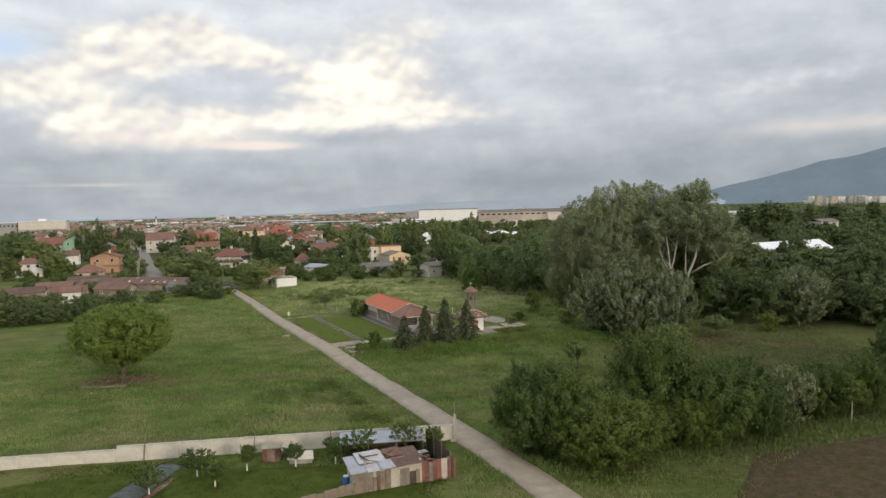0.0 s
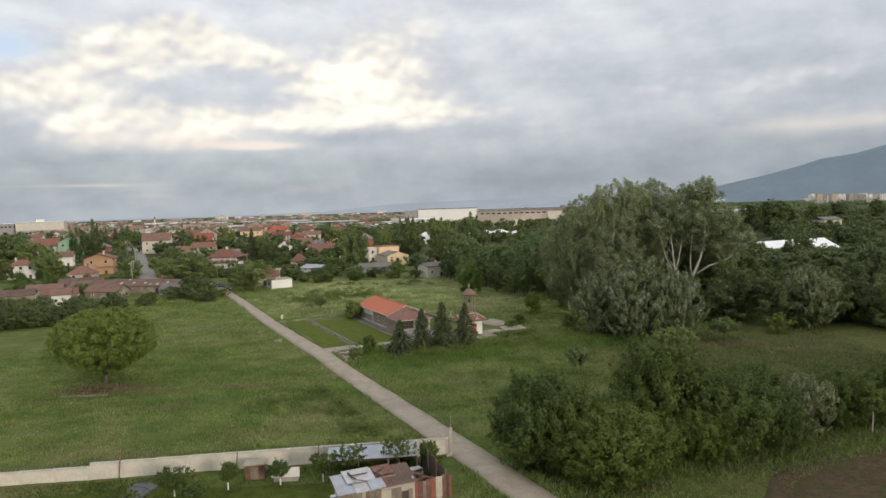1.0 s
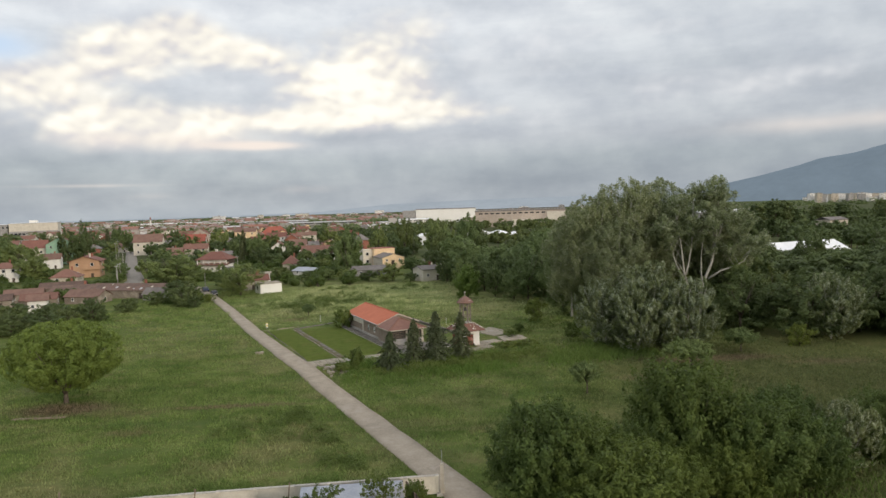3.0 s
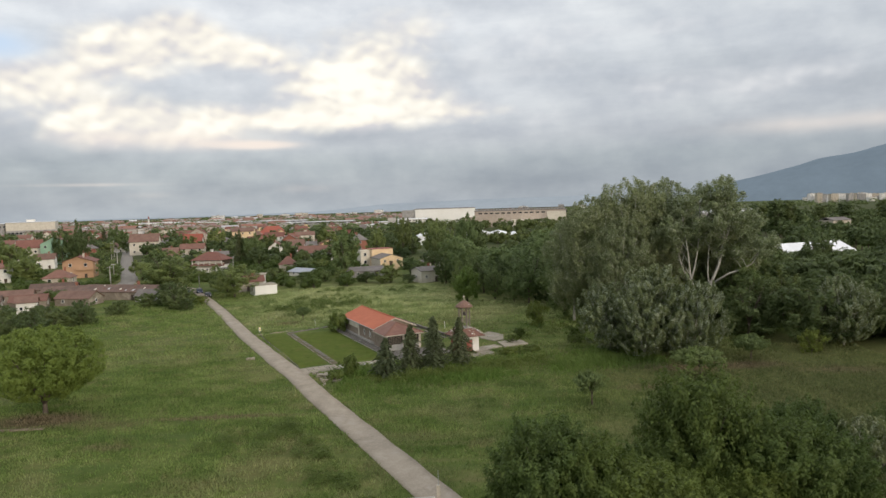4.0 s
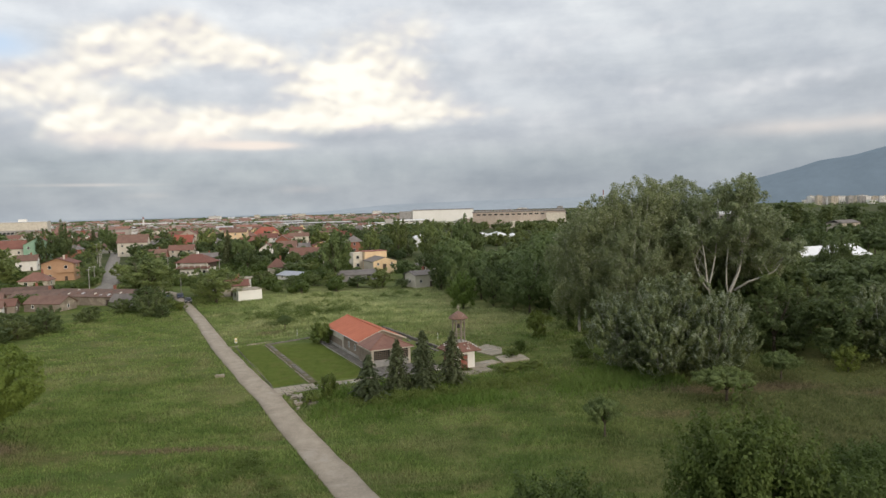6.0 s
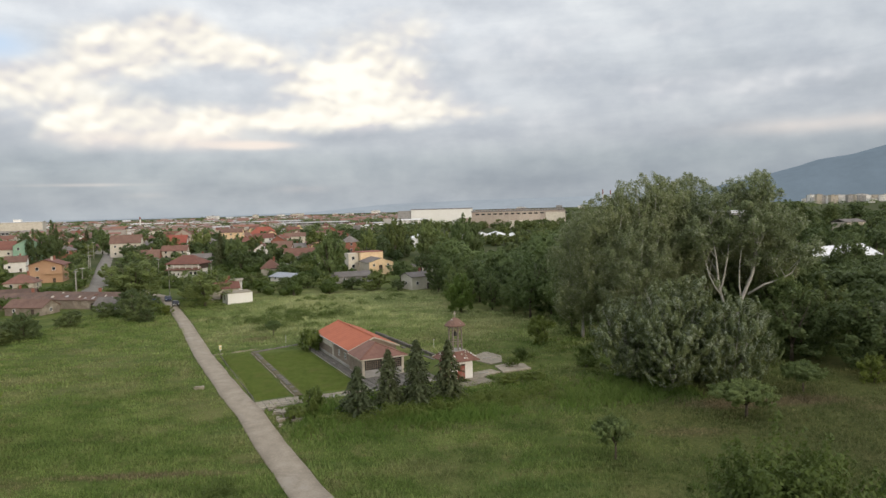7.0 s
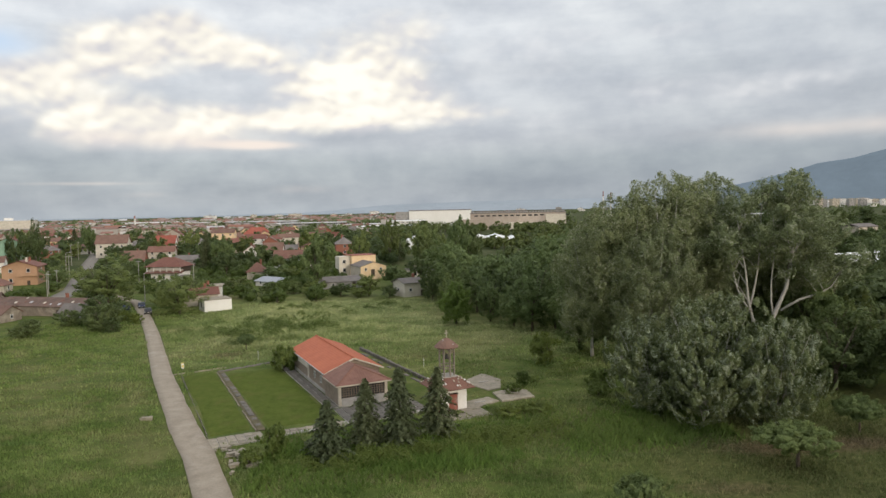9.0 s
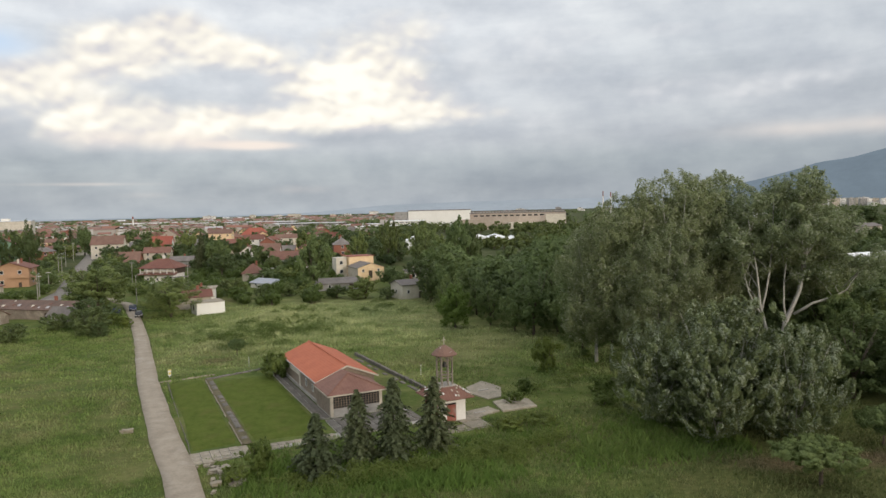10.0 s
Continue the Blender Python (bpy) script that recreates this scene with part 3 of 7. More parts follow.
def leaf_mesh(name, c, nrm, size, mat, rng, slim=0.55, droop=0.0, tri=False):
    """Diamond leaves at c, facing nrm."""
    n = len(c)
    nrm = nrm / (np.linalg.norm(nrm, axis=1, keepdims=True) + 1e-9)
    a = rng.normal(size=(n, 3))
    a[:, 2] -= droop
    a -= nrm * (a * nrm).sum(1, keepdims=True)
    a /= np.linalg.norm(a, axis=1, keepdims=True) + 1e-9
    b = np.cross(nrm, a)
    s = (size * rng.uniform(0.6, 1.35, n))[:, None] if np.isscalar(size) else size[:, None] * rng.uniform(0.6, 1.35, n)[:, None]
    bend = nrm * s * 0.12
    if tri:
        v, k = np.stack([c - a * s * 0.6 - bend, c + a * s * 0.35 + b * s * slim * 0.6, c + a * s * 0.35 - b * s * slim * 0.6], 1).reshape(-1, 3), 3
    else:
        v, k = np.stack([c - a * s * 0.5 - bend, c + b * s * slim * 0.5, c + a * s * 0.5 - bend, c - b * s * slim * 0.5], 1).reshape(-1, 3), 4
    me = bpy.data.meshes.new(name)
    me.vertices.add(k * n)
    me.vertices.foreach_set("co", v.astype(np.float32).ravel())
    me.loops.add(k * n)
    me.loops.foreach_set("vertex_index", np.arange(k * n, dtype=np.int32))
    me.polygons.add(n)
    me.polygons.foreach_set("loop_start", np.arange(0, k * n, k, dtype=np.int32))
    me.polygons.foreach_set("loop_total", np.full(n, k, dtype=np.int32))
    me.materials.append(mat)
    me.update(calc_edges=True)
    return me


def directions(rng, n, up=0.0):
    d = rng.normal(size=(n, 3))
    d[:, 2] += up
    return d / np.linalg.norm(d, axis=1, keepdims=True)


def crown(rng, lobes, clumps, per, spread, size, up=0.25, inside=0.12, spray=0.0):
    """Leaf places and facings on clumps that sit on the outside of rounded lobes (x, y, z, radius, height);
    spray: how far each clump is drawn out along its twig, outward and up."""
    L = np.array(lobes)
    w = L[:, 3] ** 2 + L[:, 3] * L[:, 4]
    k = rng.choice(len(L), clumps, p=w / w.sum())
    d = directions(rng, clumps, up)
    r = rng.uniform(0.80, 1.05, clumps)
    r[rng.random(clumps) < inside] *= 0.5
    cc = L[k, :3] + d * np.stack([L[k, 3], L[k, 3], L[k, 4]], 1) * r[:, None]
    which = np.repeat(np.arange(clumps), per)
    od = directions(rng, clumps * per, 0.2)
    off = od * (spread * 1.5 * rng.uniform(0.6, 1.25, clumps)[which] * rng.random(clumps * per) ** 0.45)[:, None] * np.array([1, 1, 0.8])
    if spray:
        twig = d * np.array([1.0, 1.0, 0.5]) + np.array([0, 0, 0.75]) + rng.normal(size=d.shape) * 0.25
        twig /= np.linalg.norm(twig, axis=1, keepdims=True)
        along = rng.uniform(-0.75, 1.0, clumps * per)
        reach = (spread * 1.7 * spray * rng.uniform(0.6, 1.3, clumps))[which]
        off = off * (0.72 - 0.30 * along)[:, None] + twig[which] * (along * reach)[:, None]
    pts = cc[which] + off
    facing = od * 0.8 + d[which] * 0.5 + rng.normal(size=off.shape) * 0.3 + np.array([0, 0, 0.25])
    return pts, facing


def lobes_of(rng, n, width, bottom, top, fill=0.42, squeeze=0.75):
    """Lobes that fill a rounded envelope from bottom to top."""
    out, zc, hz = [], (bottom + top) / 2, (top - bottom) / 2
    for i in range(n):
        d = directions(rng, 1, 0.15)[0]
        r = rng.uniform(0.30, 0.48) * width * fill / 0.42
        f = rng.uniform(0.55, 1.0)
        zz = zc + d[2] * (hz - r * squeeze) * f
        side = math.sqrt(max(0.05, 1 - ((zz - zc) / (hz * 1.05)) ** 2))
        rr = max(0.0, width / 2 * side - r * 0.8) * rng.uniform(0.6, 1.0)
        ang = rng.uniform(0, 2 * math.pi)
        out.append((rr * math.cos(ang), rr * math.sin(ang), zz, r * rng.uniform(0.8, 1.0), r * squeeze))
    return out


def limbs(shape, rng, height, radius, spread, n, fork=0.3, lean=0.0):
    """A tapered trunk with a few rising limbs."""
    top = height * fork
    shape.tube([(0, 0, -0.3), (lean * 0.3, 0, top * 0.5), (lean, 0, top)], [radius * 1.25, radius, radius * 0.85], 8)
    for i in range(n):
        a = 2 * math.pi * (i + rng.uniform(-0.3, 0.3)) / n
        out = spread * rng.uniform(0.5, 1.0)
        z2 = height * rng.uniform(0.75, 0.95)
        p = [(lean, 0, top * rng.uniform(0.75, 1.0))]
        p.append((lean + math.cos(a) * out * 0.45, math.sin(a) * out * 0.45, top + (z2 - top) * 0.45))
        p.append((lean + math.cos(a) * out, math.sin(a) * out, z2))
        shape.tube(p, [radius * 0.55, radius * 0.34, radius * 0.08], 6)
        q = p[1]
        b = a + rng.choice([-1, 1]) * rng.uniform(0.5, 1.0)
        shape.tube([q, (q[0] + math.cos(b) * out * 0.5, q[1] + math.sin(b) * out * 0.5, q[2] + (z2 - top) * 0.3)], [radius * 0.25, radius * 0.05], 5)


def tree(name, seed, height, width, leaf, n_lobes, clumps, per, mat, label, category="tree", bottom=0.2, bark="bark", radius=0.25, fork=0.28, m=None, up=0.25, squeeze=0.75, spread=None, inside=0.12, n_limbs=5, fill=0.42, tri=True, slim=0.62, spray=0.6, dome=0.0):
    rng = np.random.default_rng(seed)
    t = thing(name, m or Matrix(), label, category)
    sh = Shape()
    limbs(sh, rng, height * 0.92, radius, width * 0.36, n_limbs, fork)
    part("trunk", sh, M[bark], t, smooth=True)
    lb = lobes_of(rng, n_lobes, width, height * bottom, height, fill, squeeze)
    pts, nr = crown(rng, lb, clumps, per, spread or leaf * 1.5, leaf, up, inside, spray)
    lo, hi = np.percentile(pts[:, 2], (0.7, 99.6))
    pts[:, 2] = height * bottom + (pts[:, 2] - lo) / (hi - lo) * height * (1 - bottom)
    pts[:, :2] *= width / 2 / np.percentile(np.hypot(pts[:, 0], pts[:, 1]), 98.5)
    if dome:      # draw stray tips in towards the rounded outline
        mid, half = height * (1 + bottom) / 2, height * (1 - bottom) / 2
        q = (pts - np.array([0, 0, mid])) / np.array([width / 2, width / 2, half])
        r = np.linalg.norm(q, axis=1)
        k = np.where(r > dome, (dome + (r - dome) * 0.35) / np.maximum(r, 1e-6), 1.0)
        pts = np.array([0, 0, mid]) + q * k[:, None] * np.array([width / 2, width / 2, half])
    pts[:, 2] = np.maximum(pts[:, 2], 0.08)
    part("crown", leaf_mesh("crown", pts, nr, leaf, M[mat], rng, slim, tri=tri), None, t)
    return t


def spruce(name, seed, height, width, m, label):
    rng = np.random.default_rng(seed)
    t = thing(name, m, label, "spruce")
    part("trunk", Shape().tube([(0, 0, -0.2), (0, 0, height * 0.5), (0, 0, height)], [0.16, 0.1, 0.02], 7), M["bark"], t, smooth=True)
    P, Nn, S = [], [], []
    z = height * 0.06
    while z < height * 0.99:
        f = 1 - z / height
        reach = width / 2 * (f ** 0.74) * rng.uniform(0.85, 1.15) + 0.08
        nb = int(6 + 7 * f)
        a0 = rng.uniform(0, 6.28)
        for i in range(nb):
            a = a0 + 6.283 * i / nb + rng.uniform(-0.2, 0.2)
            rch = reach * rng.uniform(0.6, 1.25)
            k = int(12 + rch * 22)
            s = rng.uniform(0.15, 1.0, k) ** 0.7
            side = rng.normal(size=k) * 0.20 * (1.25 - s)
            px = np.cos(a) * rch * s - np.sin(a) * side
            py = np.sin(a) * rch * s + np.cos(a) * side
            pz = z + rch * (0.16 * s - 0.36 * s ** 2) + rng.normal(size=k) * 0.05
            P.append(np.stack([px, py, pz], 1))
            Nn.append(np.stack([np.cos(a) * 0.5 + rng.normal(size=k) * 0.4, np.sin(a) * 0.5 + rng.normal(size=k) * 0.4, np.full(k, 0.8)], 1))
        z += 0.22 + 0.22 * f
    P, Nn = np.concatenate(P), np.concatenate(Nn)
    P[:, 2] = np.maximum(P[:, 2], 0.05)
    part("crown", leaf_mesh("crown", P, Nn, 0.30, M["needle"], rng, 0.5, 0.6), None, t)
    return t


# ---- ground, road, distance ----
def steps(lo, a, b, hi, step):
    mid = list(np.arange(a, b + 0.01, step))
    left, right, d = [], [], step
    x = a
    while x > lo:
        d *= 1.35
        x = max(lo, x - d)
        left.insert(0, x)
    x, d = b, step
    while x < hi:
        d *= 1.35
        x = min(hi, x + d)
        right.append(x)
    return left + mid + right


def build_ground():
    xs, ys = steps(-4700, -130, 130, 4700, 2.6), steps(-900, 40, 260, 4850, 2.6)
    sh = Shape()
    for y in ys:
        for x in xs:
            near = max(0.0, 1 - max(abs(x) - 120, y - 250, 0) / 60)
            bump = noise.fractal(Vector((x * 0.09, y * 0.09, 0)), 1.0, 2.0, 3) * 0.10 * near
            sh.v.append((x, y, ground_z(x, y) + bump - 0.05))
    n = len(xs)
    sh.f = [(j * n + i, j * n + i + 1, (j + 1) * n + i + 1, (j + 1) * n + i) for j in range(len(ys) - 1) for i in range(n - 1)]
    solid("ground", sh, M["meadow"], Matrix(), "rough green meadow with dry yellowish patches", "ground", kind="structure", smooth=True)


def ribbon(name, line, width, mat, label, category, lift=0.13, wobble=0.14, seed=3, step=1.5):
    """A road along a line of points, with ragged edges and a skirt down to the ground."""
    pts = [Vector((x, y, 0)) for x, y in line]
    path = []
    for a, b in zip(pts, pts[1:]):
        k = max(1, int((b - a).length / step))
        path += [a.lerp(b, i / k) for i in range(k)]
    path.append(pts[-1])
    sh = Shape()
    for i, p in enumerate(path):
        d = (path[min(i + 2, len(path) - 1)] - path[max(i - 2, 0)]).normalized()
        s = Vector((d.y, -d.x, 0))
        for j, k in enumerate((-1.0, -0.99, -0.35, 0.35, 0.99, 1.0)):
            w = width(p.y) / 2 + wobble * noise.noise(Vector((i * 0.33, k * 7, seed))) + wobble * 0.35 * noise.noise(Vector((i * 0.07, k * 3, seed)))
            q = p + s * w * k
            z = ground_z(q.x, q.y) + (lift if 0 < j < 5 else -0.25) + (0.03 if j in (2, 3) else 0)
            sh.v.append((q.x, q.y, z))
    sh.f = [(i * 6 + j, i * 6 + j + 1, i * 6 + j + 7, i * 6 + j + 6) for i in range(len(path) - 1) for j in range(5)]
    return solid(name, sh, mat, Matrix(), label, category, kind="structure", smooth=True)


def ridge(name, az0, az1, dist, height, mat, label, depth=350, seed=1, rows=7):
    """Far hills: a real slope that rises to an uneven crest."""
    sh, n = Shape(), 90
    for j in range(rows):
        f = j / (rows - 1)
        for i in range(n):
            a = az0 + (az1 - az0) * i / (n - 1)
            top = height(a) * (1 + 0.025 * noise.fractal(Vector((a * 22, seed, 0)), 1.0, 2.0, 4))
            r = dist + depth * f
            z = top * (math.sin(f * math.pi / 2)) * (1 + 0.10 * (1 - f) * noise.fractal(Vector((a * 40, f * 3, seed)), 1.0, 2.0, 3))
            sh.v.append((r * math.sin(a), r * math.cos(a), max(z, -2.0) - (2 if j == 0 else 0)))
    sh.f = [(j * n + i, j * n + i + 1, (j + 1) * n + i + 1, (j + 1) * n + i) for j in range(rows - 1) for i in range(n - 1)]
    solid(name, sh, mat, Matrix(), label, "backdrop", kind="structure", smooth=True)


LANE = [(46, -20), (28, 22), (12.4, 54), (7.3, 66), (1.95, 77), (-15.7, 111.4), (-20.5, 121.5), (-25.4, 130.5), (-38.9, 158), (-53.9, 190.8), (-65.0, 213.8), (-72, 228), (-82, 247), (-95, 262), (-112, 274)]
build_ground()
ribbon("road", LANE, lambda y: float(np.interp(y, [60, 120, 214], [3.5, 3.05, 2.55])), M["asphalt"], "narrow pale worn asphalt lane with crumbling edges", "road")
ribbon("road", [(-110, 256), (-119, 284), (-167, 386), (-228, 520), (-318, 720)], lambda y: 6.2, M["street"], "grey village street between houses", "road", wobble=0.1, lift=0.08, step=6)
ridge("backdrop_hills", -0.66, 0.46, 4350, lambda a: float(np.interp(a, [-0.6, -0.3, -0.18, -0.08, 0.05, 0.2, 0.42], [6, 5, 12, 50, 62, 66, 72])), M["hill"], "low hills on the horizon with blue haze painted in", seed=4)
ridge("backdrop_mountain", 0.24, 1.15, 4350, lambda a: float(np.interp(a, [0.236, 0.326, 0.37, 0.416, 0.459, 0.491, 0.526, 0.562, 0.616, 0.796, 1.146], [20, 63, 107, 156, 207, 251, 273, 320, 374, 488, 543])), M["mountain"], "mountain side rising above the town with blue haze painted in", depth=560, seed=7)


def build_field():
    """Tilled plot with furrows."""
    sh, nr, na = Shape(), 26, 90
    for j in range(nr):
        f = j / (nr - 1)
        for i in range(na):
            a = 2 * math.pi * i / na
            e = 1 + 0.05 * noise.noise(Vector((math.cos(a) * 2.5, math.sin(a) * 2.5, 5)))
            x, y = 52 + 29 * f * e * math.cos(a), 58 + 19 * f * e * math.sin(a)
            z = ground_z(x, y) + 0.06 + 0.10 * noise.noise(Vector((x * 0.9, y * 2.2, 1))) * (1 if f < 0.98 else 0) + (-0.2 if j == nr - 1 else 0.05)
            sh.v.append((x, y, z))
    sh.f = [(j * na + i, j * na + (i + 1) % na, (j + 1) * na + (i + 1) % na, (j + 1) * na + i) for j in range(nr - 1) for i in range(na)]
    solid("tilled_plot", sh, M["soil"], Matrix(), "bare brown tilled vegetable plot in the grass", "field", kind="structure")


build_field()


def patch(name, x0, y0, rx, ry, mat, label, category, lift=0.05, seed=0, turn=0.0):
    """A flat irregular patch of ground."""
    sh, na = Shape(), 40
    c, s = math.cos(radians(turn)), math.sin(radians(turn))
    for f, dz in ((0.0, lift), (0.6, lift), (0.9, lift), (1.0, -0.15)):
        for i in range(na):
            a = 2 * math.pi * i / na
            e = f * (1 + 0.22 * noise.noise(Vector((math.cos(a) * 1.6, math.sin(a) * 1.6, seed + 0.5))))
            u, v = rx * e * math.cos(a), ry * e * math.sin(a)
            x, y = x0 + c * u - s * v, y0 + s * u + c * v
            sh.v.append((x, y, ground_z(x, y) + dz + 0.03 * noise.noise(Vector((x, y, 2)))))
    sh.f = [(j * na + i, j * na + (i + 1) % na, (j + 1) * na + (i + 1) % na, (j + 1) * na + i) for j in range(3) for i in range(na)]
    solid(name, sh, mat, Matrix(), label, category, kind="structure", smooth=True)


patch("garden_lawn", -24.0, 61.0, 25.5, 11.6, M["garden"], "dark green grass in the walled garden", "lawn", seed=7, turn=6.6, lift=0.06)
part_strip = Shape().box(-3.2, 3.2, -0.3, 0.3, -0.2, 0.12)
solid("stone_edging", part_strip, M["wood"], at(-49.8, 102.2, 4, -0.06), "pale concrete strip in the grass by the walnut tree", "kerb")

# ---- chapel yard ----
TURN = 25.46


def site(v, n, z=0.0, turn=0.0):
    """Place in the chapel's own grid: v across, n along."""
    c, s = math.cos(radians(TURN)), math.sin(radians(TURN))
    x, y = c * v - s * n, s * v + c * n
    return pose(x, y, ground_z(x, y) + z, 0, 0, TURN + turn)


def roof_planes(sh, quads, t=0.13):
    """Sloping slabs of thickness t."""
    for q in quads:
        q = [Vector(p) for p in q]
        nrm = (q[1] - q[0]).cross(q[2] - q[0]).normalized()
        if nrm.z < 0:
            q, nrm = q[::-1], -nrm
        k = len(q)
        sh.add([p - nrm * t for p in q] + q, [tuple(range(k))[::-1], tuple(range(k, 2 * k))] + [(i, (i + 1) % k, (i + 1) % k + k, i + k) for i in range(k)])
    return sh


def lattice(w, h, nx, nz, bar=0.06, d=0.06):
    sh = Shape()
    for i in range(nx + 1):
        x = -w / 2 + w * i / nx
        sh.box(x - bar / 2, x + bar / 2, -d / 2, d / 2, 0, h)
    for j in range(nz + 1):
        z = h * j / nz
        sh.box(-w / 2, w / 2, -d / 2 + 0.012, d / 2 - 0.012, z - bar / 2, z + bar / 2)
    return sh


def build_chapel():
    t = thing("chapel", site(54.8, 143.2), "low stone chapel with orange tiled roof and brown-roofed porch", "chapel")
    w = Shape().box(-3.6, 3.6, -9.0, 9.0, -0.3, 2.95)
    for y0, y1 in ((-9.0, -8.7), (8.7, 9.0)):
        w.add([(-3.6, y0, 2.9), (3.6, y0, 2.9), (0, y0, 4.35), (-3.6, y1, 2.9), (3.6, y1, 2.9), (0, y1, 4.35)],
              [(0, 1, 2), (5, 4, 3), (0, 3, 4, 1), (1, 4, 5, 2), (2, 5, 3, 0)])
    part("wall", w, M["stone"], t, "grey rubble stone wall")
    part("plaster_band", Shape().box(-3.63, -3.58, 0.6, 8.98, 1.55, 2.88), M["plaster"], t, "beige plaster under the eaves")
    part("pilaster", Shape().box(-3.72, -3.4, 0.0, 0.45, -0.2, 2.88), M["plaster"], t)
    part("pilaster", Shape().box(-3.72, -3.4, 8.6, 9.04, -0.2, 2.88), M["plaster"], t)
    part("plinth", Shape().box(-3.75, 3.75, -9.02, 9.1, -0.3, 0.35), M["concrete"], t)
    r = roof_planes(Shape(), [[(-4.1, -9.35, 2.84), (-4.1, 9.35, 2.84), (0, 9.35, 4.52), (0, -9.35, 4.52)],
                              [(4.1, 9.35, 2.84), (4.1, -9.35, 2.84), (0, -9.35, 4.52), (0, 9.35, 4.52)]])
    part("roof", r, M["tile_new"], t, "bright orange tiled roof")
    part("ridge_cap", Shape().tube([(0, -9.38, 4.52), (0, 9.38, 4.52)], [0.12, 0.12], 8), M["tile_new"], t)
    verge = Shape()
    for s in (-1, 1):
        verge.beam((s * 4.08, -9.40, 2.75), (0, -9.40, 4.42), 0.08, 0.2)
    part("bargeboard", verge, M["beige"], t)
    part("gutter", Shape().tube([(-4.15, -9.3, 2.78), (-4.15, 9.3, 2.78)], [0.07, 0.07], 6), M["galv"], t)
    for y in (-6.2, -3.0):
        win = part("window", lattice(0.7, 0.9, 2, 2, 0.07), M["frame"], t)
        win.matrix_basis = pose(-3.64, y, 1.0, 0, 0, 90)
        p = part("pane", Shape().box(-0.35, 0.35, -0.01, 0.01, 0, 0.9), M["glass"], win)
    # porch
    f = Shape().box(-3.9, 2.3, -15.2, -9.02, -0.3, 0.12)
    part("porch_floor", f, M["concrete"], t)
    low = Shape().box(-3.9, 2.3, -15.2, -14.95, 0.1, 0.95).box(2.05, 2.3, -14.95, -9.02, 0.1, 0.95)
    part("porch_wall", low, M["greywall"], t, "grey plastered porch wall")
    part("porch_side", Shape().box(-3.9, -3.65, -14.9, -9.02, 0.1, 2.62), M["stone"], t, "grey stone porch side")
    for x in (-3.78, -0.8, 2.18):
        part("pier", Shape().box(x - 0.17, x + 0.17, -15.24, -14.9, 0.1, 2.6), M["beige"], t)
    part("lintel", Shape().box(-3.95, 2.35, -15.26, -14.9, 2.35, 2.62).box(2.02, 2.34, -14.9, -9.02, 2.35, 2.62), M["darkwood"], t)
    for x in (-2.29, 0.69):
        g = part("window", lattice(2.62, 1.4, 8, 5, 0.05), M["wood"], t, "porch lattice window")
        g.matrix_basis = pose(x, -15.08, 0.95)
        part("pane", Shape().box(-1.3, 1.3, 0.05, 0.07, 0, 1.4), M["glass"], g)
    a = (-0.8, -9.42, 4.15)
    L, R, F, B, z = -4.35, 2.75, -15.65, -9.42, 2.66
    mid = (-0.8, -12.0, 4.15)
    part("porch_roof", roof_planes(Shape(), [[(L, F, z), (R, F, z), mid], [(L, B, z), (L, F, z), mid, a], [(R, F, z), (R, B, z), a, mid]], 0.12), M["tile_old"], t, "faded brown tiled hip roof")
    part("eaves_board", Shape().beam((L, F, z - 0.1), (R, F, z - 0.1), 0.06, 0.16).beam((L, F, z - 0.1), (L, B, z - 0.1), 0.06, 0.16).beam((R, F, z - 0.1), (R, B, z - 0.1), 0.06, 0.16), M["beige"], t)
    for q in ((L, F), (R, F)):
        part("hip_cap", Shape().tube([(q[0], q[1], z + 0.02), (mid[0], mid[1], mid[2] + 0.02)], [0.09, 0.09], 6), M["tile_old"], t)


